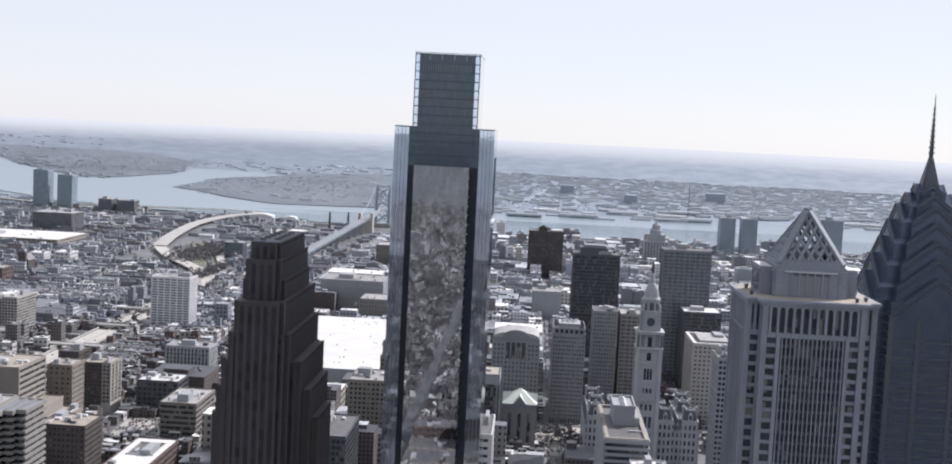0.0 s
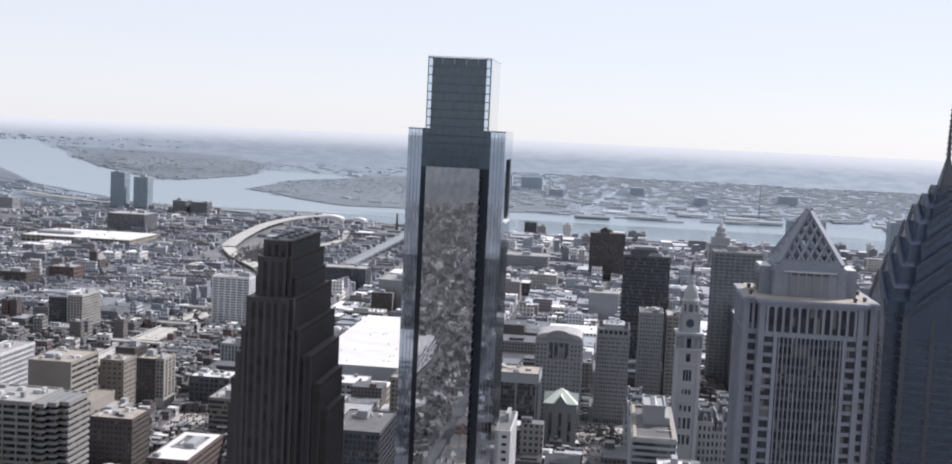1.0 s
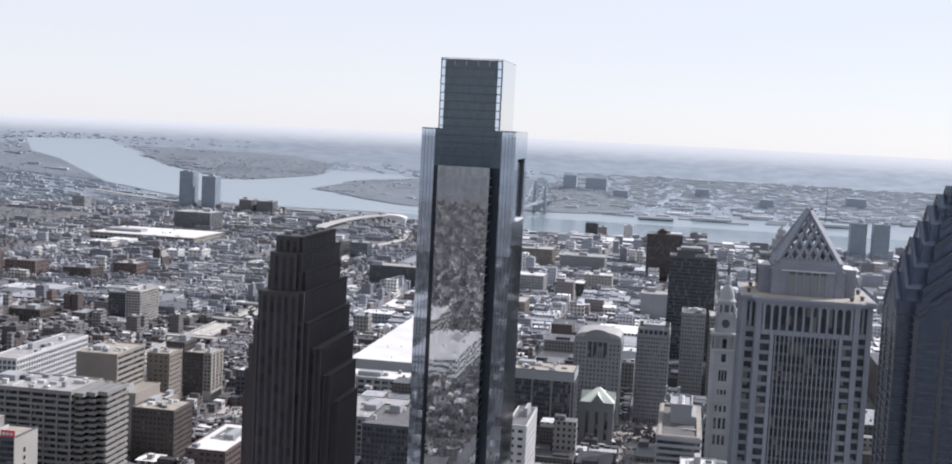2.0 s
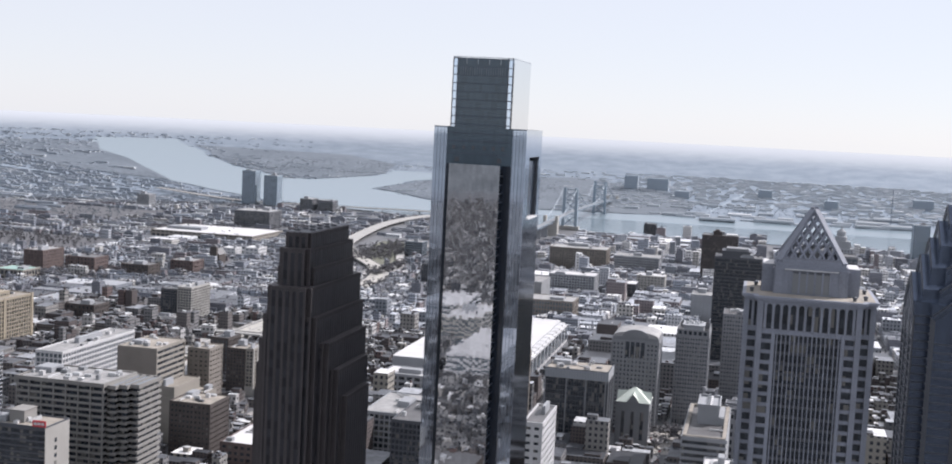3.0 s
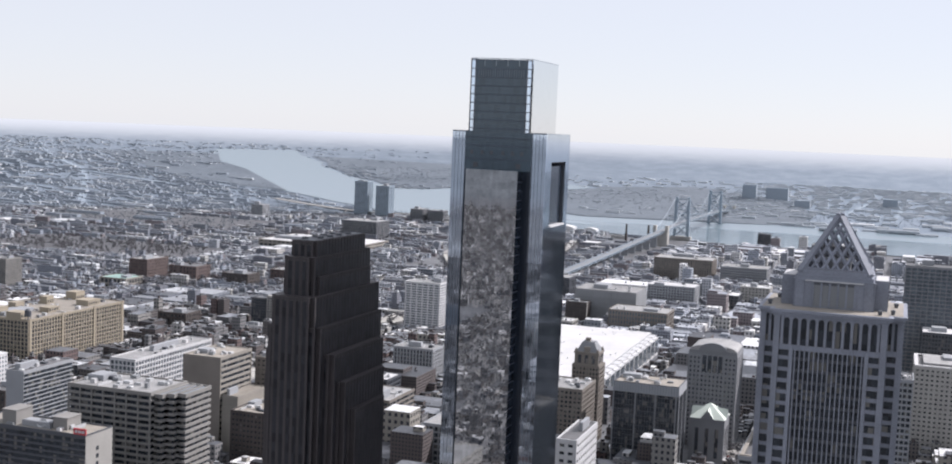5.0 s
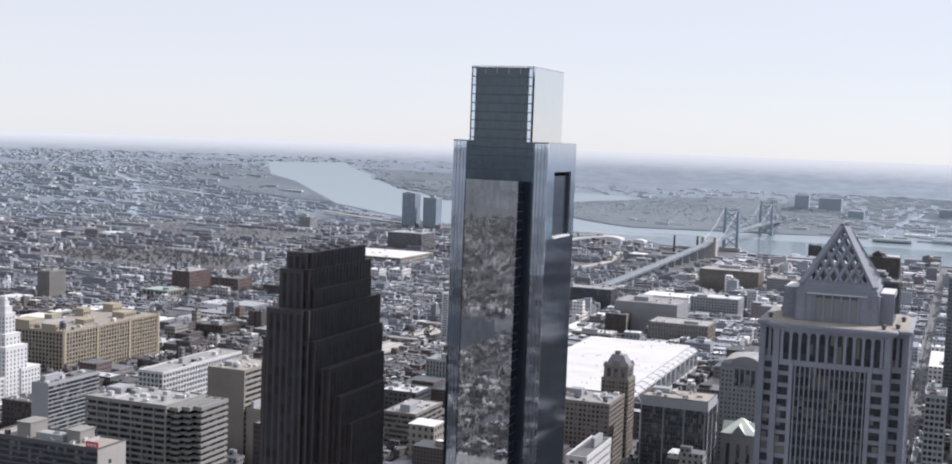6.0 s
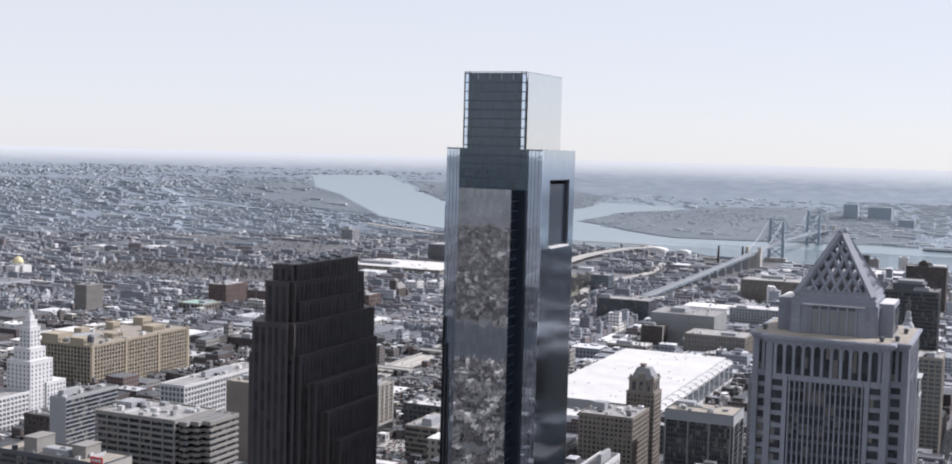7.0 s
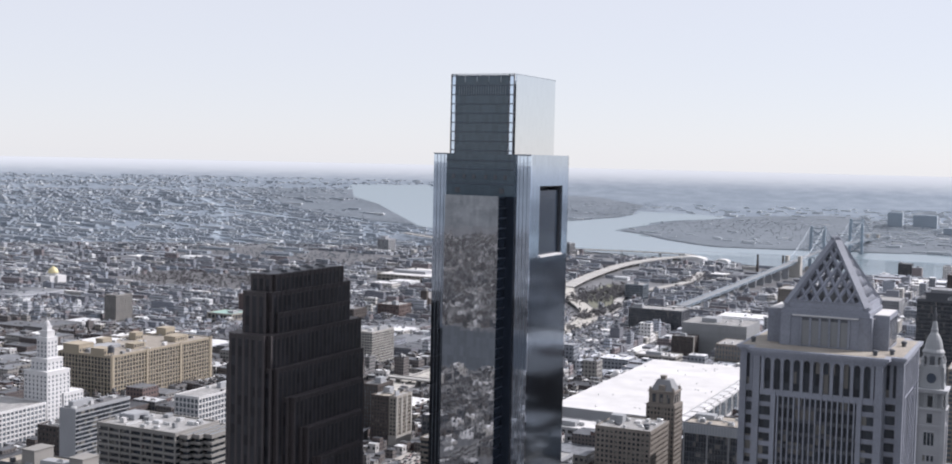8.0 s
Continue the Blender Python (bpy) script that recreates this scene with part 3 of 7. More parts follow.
def land(x, y):
    """Where a plan point lies: flat near by; past NEAR it is drawn in and raised to the skyline at EDGE, keeping its
    angle from the camera. Gives x, y, z and the shrink.
    """
    dx, dy = x - EYE_X, y - EYE_Y
    dist = math.hypot(dx, dy)
    if dist <= NEAR:
        return x, y, 0.0, 1.0
    a, a0, a1 = -EYE_H / dist, -EYE_H / NEAR, -0.0088
    r = NEAR + min(1.0, (a - a0) / (a1 - a0)) * (EDGE - NEAR)
    k = r / dist
    return EYE_X + dx * k, EYE_Y + dy * k, EYE_H + a * r, k


def build_ground():
    rings = list(np.linspace(200, NEAR, 18)) + [EYE_H / a for a in np.linspace(EYE_H / NEAR, 0.0088, 40)[1:]]
    n = 160
    v, f, idx = [(EYE_X, EYE_Y, 0.0)], [], []
    for dist in rings:
        for i in range(n):
            t = 2 * math.pi * i / n
            v.append(land(EYE_X + dist * math.cos(t), EYE_Y + dist * math.sin(t))[:3])
    f += [(0, 1 + i, 1 + (i + 1) % n) for i in range(n)]
    idx += [0] * n
    for k in range(len(rings) - 1):
        f += [(1 + k * n + i, 1 + (k + 1) * n + i, 1 + (k + 1) * n + (i + 1) % n, 1 + k * n + (i + 1) % n) for i in range(n)]
        # FAR where the land is in view, the darker WOODS everywhere else
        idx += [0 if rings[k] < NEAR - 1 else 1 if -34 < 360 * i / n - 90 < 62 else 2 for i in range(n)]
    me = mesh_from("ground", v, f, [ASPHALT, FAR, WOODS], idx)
    tagged(new("ground", me), "city ground of asphalt and paving, hazy flat land beyond", "ground", kind="structure")


RIVER = [(9000, 1500), (2500, 2420), (1150, 2480), (272, 2540), (57, 2560), (-163, 2530), (-440, 2610), (-635, 2680), (-814, 2690), (-1056, 2780), (-1393, 2960), (-1700, 3260), (-1930, 3500), (-2500, 4280), (-3000, 5050), (-3620, 5850), (-4400, 7200), (-5000, 8300),
         (-4600, 8900), (-3900, 7600), (-3240, 6540), (-2947, 5934), (-2322, 4900), (-2126, 4660), (-1754, 4110), (-1658, 4180), (-1622, 4360), (-1577, 4790), (-1600, 5080), (-1690, 5420), (-1460, 5430), (-1214, 5270), (-1173, 5070), (-1323, 4570), (-1301, 4215), (-1285, 3800), (-1138, 3640), (-993, 3425), (-854, 3275), (-759, 3200), (-613, 3240), (-357, 3310), (-155, 3370), (33, 3335), (302, 3335), (970, 3420), (2430, 3560), (9000, 3000)]


LEFT_BANK = [(-1980, 3580), (-2460, 4300), (-2960, 5060), (-3590, 5890), (-4300, 7100), (-5000, 6700), (-4150, 5650), (-3450, 4900), (-2900, 4250), (-2250, 3700)]


def dense(loop, step):
    out = []
    for (x0, y0), (x1, y1) in zip(loop, loop[1:] + loop[:1]):
        k = max(1, int(math.hypot(x1 - x0, y1 - y0) / step))
        out += [(x0 + (x1 - x0) * i / k, y0 + (y1 - y0) * i / k) for i in range(k)]
    return out


def inside(loop, xs, ys):
    """Which of many plan points lie within a loop."""
    hit = np.zeros(len(xs), bool)
    for (x0, y0), (x1, y1) in zip(loop, loop[1:] + loop[:1]):
        if y0 != y1:
            hit ^= ((y0 > ys) != (y1 > ys)) & (xs < (x1 - x0) * (ys - y0) / (y1 - y0) + x0)
    return hit


def sheet(name, loop, mat, lift, step=140):
    """A flat sheet that follows the land, within a loop."""
    from mathutils import geometry
    edge = dense(loop, step)
    rnd = random.Random(5)
    shore = [(x + rnd.uniform(-14, 14), y + rnd.uniform(-14, 14)) for x, y in edge] if name == "river" else edge
    xs, ys = [p[0] for p in shore], [p[1] for p in shore]
    gx, gy = np.meshgrid(np.arange(min(xs), max(xs), step), np.arange(min(ys), max(ys), step))
    gx, gy = gx.ravel(), gy.ravel()
    ok = inside(shore, gx, gy)
    pts = shore + list(zip(gx[ok], gy[ok]))
    n = len(shore)
    got = geometry.delaunay_2d_cdt([Vector(p) for p in pts], [(i, (i + 1) % n) for i in range(n)], [], 1, 0.01)
    verts = []
    for p in got[0]:
        x, y, z, k = land(p.x, p.y)
        verts.append((x, y, z + lift * max(k, 0.5)))
    return mesh_from(name, verts, [tuple(q) for q in got[2]], [mat])


def road(name, label, line, width, z=(0.4, 0.4), rail=True, mat=None):
    """A roadway with kerb walls along a plan line; z: its height at both ends."""
    pts = [Vector(p) for p in line]
    fine = []
    for i in range(len(pts) - 1):
        p0, p1, p2, p3 = pts[max(i - 1, 0)], pts[i], pts[i + 1], pts[min(i + 2, len(pts) - 1)]
        for k in range(10):
            t = k / 10
            fine.append(0.5 * ((2 * p1) + (p2 - p0) * t + (2 * p0 - 5 * p1 + 4 * p2 - p3) * t * t + (3 * p1 - p0 - 3 * p2 + p3) * t ** 3))
    fine.append(pts[-1])
    n = len(fine)
    root = thing(name, label, "road", 0, 0, 0, kind="structure")
    side = []
    for i in range(n):
        d = (fine[min(i + 1, n - 1)] - fine[max(i - 1, 0)]).normalized()
        side.append(Vector((d.y, -d.x)))
        keep(fine[i].x, fine[i].x, fine[i].y, fine[i].y, width / 2 + 4)
    for nm, lo, hi, h0, h1, m in (("carriageway", -width / 2, width / 2, -1.2, 0, mat or CONCRETE), ("kerb_wall", -width / 2 - 0.4, -width / 2, -1.2, 1.0, CONCRETE), ("kerb_wall", width / 2, width / 2 + 0.4, -1.2, 1.0, CONCRETE)):
        if nm == "kerb_wall" and not rail:
            continue
        v, f = [], []
        for i in range(n):
            zz = z[0] + (z[1] - z[0]) * i / (n - 1)
            x0, y0, gz, k = land(*(fine[i] + side[i] * lo))
            x1, y1, gz1, k1 = land(*(fine[i] + side[i] * hi))
            v += [(x0, y0, gz + zz + h0), (x1, y1, gz1 + zz + h0), (x1, y1, gz1 + zz + h1), (x0, y0, gz + zz + h1)]
        for i in range(n - 1):
            a, b = 4 * i, 4 * i + 4
            f += [(a + 3, a + 2, b + 2, b + 3), (a + 1, b + 1, b + 2, a + 2), (a, a + 3, b + 3, b), (a, b, b + 1, a + 1)]
        part(nm, mesh_from(nm, v, f, [m]), root)
    if z[0] > 4 or z[1] > 4:
        for i in range(2, n - 1, 4):
            zz = z[0] + (z[1] - z[0]) * i / (n - 1) - 1.2
            if zz > 2:
                part("column", solid("column", CONCRETE, (-width * 0.3, -1, 0, width * 0.3, 1, zz)), root, at=(fine[i].x, fine[i].y, 0), turn=math.degrees(math.atan2(side[i].y, side[i].x)))
    return root


build_ground()
tagged(new("water", sheet("river", RIVER, WATER, 2.0)), "broad pale river reflecting the hazy sky", "river", kind="structure")
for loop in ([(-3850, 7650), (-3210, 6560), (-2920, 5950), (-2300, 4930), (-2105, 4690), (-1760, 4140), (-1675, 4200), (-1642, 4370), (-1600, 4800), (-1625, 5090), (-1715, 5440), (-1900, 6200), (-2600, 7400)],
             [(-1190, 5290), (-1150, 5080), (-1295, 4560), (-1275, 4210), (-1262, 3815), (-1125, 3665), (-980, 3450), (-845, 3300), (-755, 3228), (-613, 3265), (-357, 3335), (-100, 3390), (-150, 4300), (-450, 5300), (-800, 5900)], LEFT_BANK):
    tagged(new("woodland", sheet("woodland", loop, WOODLAND, 2.6)), "bare woodland on the far river bank in hazy blue-grey", "woods", kind="structure")
road("expressway", "sunken pale concrete expressway through the city", [(-452.8, 381.9), (-458.3, 569.1), (-464.4, 772.3), (-468.7, 1083.7), (-475.4, 1307.2), (-524.6, 1483.4), (-624.4, 1660.6), (-690.8, 1807.3)], 26, (0.6, 6), mat=ROAD_TAN)
road("median", "pale concrete barrier along the expressway", [(-452.8, 381.9), (-458.3, 569.1), (-464.4, 772.3), (-468.7, 1083.7), (-475.4, 1307.2), (-524.6, 1483.4)], 1.4, (1.6, 6), rail=False)
road("retaining_wall", "pale concrete wall beside the sunken expressway", [(-467.2, 381.3), (-472.8, 568.5), (-478.9, 771.7), (-483.3, 1083.2), (-490, 1306.8)], 1.2, (3.6, 6), rail=False)
road("expressway_viaduct", "pale elevated concrete expressway curving to the river", [(-690.8, 1807.3), (-730.1, 2029.9), (-765.2, 2349.2), (-752.6, 2595.4), (-708.5, 2745.7), (-811.1, 2787.1), (-1098.8, 2737.4), (-1357.7, 2749.3), (-1734, 3014.8)], 26, (8, 9))
road("expressway_ramp", "pale concrete ramp curving beside the expressway", [(-479.4, 1307.1), (-498.4, 1537.1), (-557.4, 1781.4), (-524.4, 2057.9), (-558, 2299.7)], 14, (1, 7))
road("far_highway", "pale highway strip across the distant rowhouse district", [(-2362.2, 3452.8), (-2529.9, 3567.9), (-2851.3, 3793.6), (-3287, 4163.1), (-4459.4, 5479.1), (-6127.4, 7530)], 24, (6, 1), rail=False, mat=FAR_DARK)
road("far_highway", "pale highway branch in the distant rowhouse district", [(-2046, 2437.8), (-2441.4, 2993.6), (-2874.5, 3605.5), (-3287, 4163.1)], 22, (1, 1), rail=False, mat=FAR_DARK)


def overpass(y, x0, x1):
    root = thing("overpass", "concrete street bridge over the expressway", "bridge", (x0 + x1) / 2, y)
    w = (x1 - x0) / 2
    part("deck", solid("deck", CONCRETE, (-w, -7, 6.2, w, 7, 7.2)), root)
    for sy in (-1, 1):
        part("parapet", solid("parapet", CONCRETE, (-w, sy * 7 - 0.3, 7.2, w, sy * 7 + 0.3, 8.3)), root)
    for x in (-w + 1, -w * 0.4, w * 0.4, w - 1):
        part("pier", solid("pier", CONCRETE, (x - 0.8, -6, 0, x + 0.8, 6, 6.2)), root)


for k in range(5):
    overpass(620 + 137 * k, -495 - 4 * k, -427 - 4 * k)
road("service_road", "pale street beside the sunken expressway", [(-482.6, 380.6), (-496.4, 770.9), (-503, 1240.9), (-559.7, 1556.5), (-711.9, 1828)], 11, (0.3, 0.3), rail=False)
tagged(new("grass_field", sheet("grass_field", [(-539.6, 1557.1), (-605.1, 1682.4), (-646.3, 1830), (-667.3, 1978.4), (-596.5, 1980.1), (-570.5, 1832), (-527.7, 1642.2)], GRASS, 0.25, 60)), "dry green grass between the highway ramps", "grass", kind="structure")
keep(-710.2, -530.2, 1569.5, 2049.5, 0)


# ---- the tall glass tower ----
def glass_skyscraper():
    cx, cy = -7.4, 9.5
    keep(-34, 20, -16, 36)
    root = thing("glass_skyscraper", "tall mirror-glass skyscraper with a dark inset crown", "skyscraper", cx, cy)
    w, d, s, t = 22.6, 20.8, 265.0, 298.0
    part("mirror_wall", solid("mirror_wall", MIRROR, (-w, d - 0.6, 0, w, d, s)), root, "mirror glass rear wall")
    part("mirror_wall", solid("mirror_wall", FIN, (-w, -d + 1, 0, -w + 0.6, d - 0.6, s)), root, "mirror glass side wall tinted dark for its dimmer reflection")
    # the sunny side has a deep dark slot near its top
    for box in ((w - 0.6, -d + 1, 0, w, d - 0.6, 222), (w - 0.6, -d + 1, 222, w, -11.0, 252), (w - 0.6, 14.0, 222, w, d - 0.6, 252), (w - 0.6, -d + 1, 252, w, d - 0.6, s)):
        # darker tint low down, where the wall would reflect the dark city
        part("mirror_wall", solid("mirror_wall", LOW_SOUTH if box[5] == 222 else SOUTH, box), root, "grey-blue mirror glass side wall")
    part("slot", solid("slot", CHAR, (w - 7, -11.0, 222, w - 6.4, 14.0, 252), (w - 6.4, -11.0, 222, w - 0.6, -10.6, 252), (w - 6.4, 13.6, 222, w - 0.6, 14.0, 252), (w - 6.4, -10.6, 251.6, w - 0.6, 13.6, 252)), root, "deep dark recess")
    part("slot_glazing", solid("slot_glazing", NAVY, (w - 6.4, -10.6, 222.7, w - 1.6, 13.6, 250)), root, "dark glass set back in the recess")
    part("slot_sill", solid("slot_sill", WHITE, (w - 1.6, -10.6, 222, w + 0.8, 13.6, 222.7)), root)
    # front: pale strips at both corners, a dark frame, a mirror panel standing proud of it
    f0, f1, p = 12.3, 15.9, d + 9.0
    for sx in (-1, 1):
        a, b = sorted((sx * f1, sx * w))
        # tint switches at 206 m to paint dim reflections below, bright sky above
        part("corner_strip", solid("corner_strip", FIN, (a, -d, 0, b, -d + 1, 206)), root, "mirror glass strip tinted dark for its dimmer reflection")
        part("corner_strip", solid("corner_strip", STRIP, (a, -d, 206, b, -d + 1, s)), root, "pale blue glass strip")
        for k in range(3):
            x = a + (b - a) * (k + 1) / 4
            part("strip_mullion", solid("strip_mullion", STEEL, (x - 0.09, -d - 0.1, 0, x + 0.09, -d, s)), root)
        part("strip_coping", solid("strip_coping", STEEL, (a, -d - 0.12, s - 0.5, b, -d, s + 0.1)), root)
        a, b = sorted((sx * f0, sx * f1))
        part("dark_frame", solid("dark_frame", NAVY, (a, -d - 1.2, 0, b, -d + 1, 247.5)), root, "dark glass upright")
    part("mirror_panel", solid("mirror_panel", MIRROR, (-f0, -p, 0, f0, -p + 0.5, 247.8)), root, "mirror panel full of city reflections")
    part("panel_return", solid("panel_return", NAVY, (-f0, -p + 0.5, 0, f0, -d - 1.2, 247.5)), root, "dark glass return")
    for k in range(58):
        part("return_rail", solid("return_rail", BLUE_EDGE, (f0, -p + 0.5, 0, f0 + 0.14, -d - 1.2, 0.5)), root, at=(0, 0, 6 + 4.15 * k))
    part("dark_head", solid("dark_head", TEAL, (-f1, -d - 1.2, 247.5, f1, -d + 1, s)), root, "dark glass band")
    for x in (-12.5, -7.5, -3, 2.5, 7, 11.5):
        part("vent", solid("vent", CHAR, (x - 0.7, -d - 1.35, 254.5, x + 0.7, -d - 1.2, 256.3)), root)
    for x in (-10.5, 10):
        part("vent", solid("vent", CHAR, (x - 1.1, -d - 1.35, 248.6, x + 1.1, -d - 1.2, 250.8)), root)
    for z in (252.3, 258.4, 262.0):
        part("head_rail", solid("head_rail", BLUE_EDGE, (-f1, -d - 1.36, z, f1, -d - 1.2, z + 0.35)), root)
    part("body_core", solid("body_core", CHAR, (-w + 0.6, -d + 1, 0, w - 7, d - 0.6, s - 1)), root)
    part("shoulder_roof", solid("shoulder_roof", ROOF_L, (-w + 0.6, -d + 1, s - 1, w - 0.6, d - 0.6, s - 0.6)), root)
    # crown: dark core behind a clear screen that stands free of it at the corners
    c = 14.6
    part("crown_core", solid("crown_core", TEAL, (-12.0, -d - 0.2, s - 0.6, 12.0, 19.5, t - 3.5)), root, "dark teal glass core")
    part("crown_screen", solid("crown_screen", MIRROR_L, (c - 0.35, -d + 1.0, s - 0.6, c, 22.3, t)), root, "pale glass screen")
    part("crown_screen", solid("crown_screen", MIRROR_L, (-c, -d + 1.0, s - 0.6, -c + 0.35, 22.3, t)), root, "pale glass screen")
    part("crown_screen", solid("crown_screen", MIRROR, (-c + 0.35, 21.9, s - 0.6, c - 0.35, 22.3, t)), root)
    part("crown_front", solid("crown_front", TEAL, (-12.1, -d - 0.9, s, 12.1, -d - 0.5, t - 0.3)), root, "dark teal glass front")
    for sx in (-1, 1):
        a, b = sorted((sx * 12.5, sx * c))
        part("corner_pane", solid("corner_pane", STRIP, (a, -d - 0.7, s, b, -d - 0.55, t - 0.3)), root, "pale glass corner pane")
    rail = solid("crown_rail", BLUE_EDGE, (-12.1, -d - 1.0, 0, 12.1, -d - 0.9, 0.3))
    rung = solid("crown_rung", CHAR, (-c, -d - 1.0, 0, -12.1, -d - 0.7, 0.4), (12.1, -d - 1.0, 0, c, -d - 0.7, 0.4))
    for k in range(9):
        z = s + 1.2 + k * (t - s - 2) / 8
        part("crown_rail", rail, root, at=(0, 0, z))
        part("crown_rung", rung, root, at=(0, 0, z))
    for x in (-c, -12.5, 12.1, c - 0.35):
        part("crown_mullion", solid("crown_mullion", CHAR, (x, -d - 1.05, s, x + 0.35, -d - 0.55, t)), root)
    tick = solid("louvre_fin", STEEL, (-0.12, -d - 1.05, t - 8.6, 0.12, -d - 0.9, t - 4.6))
    for k in range(20):
        part("louvre_fin", tick, root, at=(-10.7 + 1.125 * k, 0, 0))
    for x in (-8, -2.5, 3, 8.5):
        part("top_light", solid("top_light", PALE_STEEL, (x - 0.15, -d - 1.05, t - 3.2, x + 0.15, -d - 0.9, t - 0.8)), root)
    part("crown_coping", ring("crown_coping", STEEL, 2 * c + 0.1, 2 * d + 2.2, 0.25, 0.4), root, at=(0, 0.4, t))


# ---- the stepped brown tower ----
def stepped_tower():
    keep(-100, -46, -88, -8)
    root = thing("stepped_tower", "dark reddish brown granite tower with stepped setbacks", "skyscraper", -73.1, -48.5)
    # each bay of the cross-shaped plan rises to its own height: half width, half length, top
    tiers = [(6.1, 26.2, 215.1), (7.2, 30.6, 208.4), (8.6, 28.5, 200.0), (10.2, 35.4, 192.0), (12.5, 34.0, 179.0), (16.5, 28.0, 167.0), (19.6, 22.8, 154.5), (22.4, 17.5, 142.0)]
    for k, (a, b, z1) in enumerate(tiers):
        c, z0 = (1.6, 190.0) if k == 0 else (2.2, 150.0 if k < 3 else 0.0)
        tier = part("tier", prism("tier", BROWN, notched(a, b, c), z0, z1), root)
        pm = solid("pier", BROWN, (-0.5, -0.22, z0, 0.5, 0.22, z1 + 0.25))
        gx = solid("glazing", DARK_PANE, (-0.85, -0.12, z0 + 0.4, 0.85, 0.12, z1 - 1.6))
        gy = solid("glazing", DARK_PANE, (-0.12, -0.85, z0 + 0.4, 0.12, 0.85, z1 - 1.6))
        n = max(2, int((2 * a - 2 * c) / 2.7))
        for i in range(n + 1):
            x = -a + c + i * (2 * a - 2 * c) / n
            part("pier", pm, tier, at=(x, -b, 0))
            if i < n:
                part("glazing", gx, tier, at=(x + (a - c) / n, -b, 0))
        n = int((2 * b - 2 * c) / 3.0)
        for i in range(n + 1):
            y = -b + c + i * (2 * b - 2 * c) / n
            part("pier", pm, tier, at=(a, y, 0), turn=90)
            if i < n:
                part("glazing", gy, tier, at=(a, y + (b - c) / n, 0))
        part("ledge", prism("ledge", BROWN, notched(a + 0.08, b + 0.08, c), z1 - 0.5, z1 + 0.1), tier)
        strip = solid("storey_band", BROWN, (a - 0.3, -b + c + 0.2, 0, a + 0.07, b - c - 0.2, 1.3))
        front = solid("storey_band", BROWN, (-a + c + 0.2, -b - 0.07, 0, a - c - 0.2, -b + 0.3, 1.3))
        for j in range(int((z1 - max(z0, 100)) / 3.9)):
            part("storey_band", strip, tier, at=(0, 0, z1 - 4.5 - 3.9 * j))
            part("storey_band", front, tier, at=(0, 0, z1 - 4.5 - 3.9 * j))
    part("roof_well", solid("roof_well", CHAR, (-4.8, -24.6, 215.2, 4.8, 24.6, 215.4)), root)
    for i in range(9):
        y = -19 + i * 4.7
        part("cooling_fan", lathe("cooling_fan", CHAR, [(1.5, 0), (1.5, 0.4), (1.2, 0.6), (1.2, 0.4)], 12), root, at=(-2.6 + 5.2 * (i % 2), y, 215.6))


def arch_head(name, mat, w, h, deep, n=8):
    """A flat lintel w wide and h high with a round arch cut out of it, deep thick, its springing at z = 0."""
    v, f = [], []
    for y in (-deep / 2, deep / 2):
        for i in range(n + 1):
            a = math.pi * i / n
            x = -w / 2 * math.cos(a)
            v += [(x, y, min(h * 0.86, h * 0.86 * math.sin(a))), (x, y, h)]
    m = 2 * (n + 1)
    for i in range(n):
        k = 2 * i
        f += [(k, k + 2, k + 3, k + 1), (m + k, m + k + 1, m + k + 3, m + k + 2), (k, m + k, m + k + 2, k + 2)]
    return mesh_from(name, v, f, [mat])


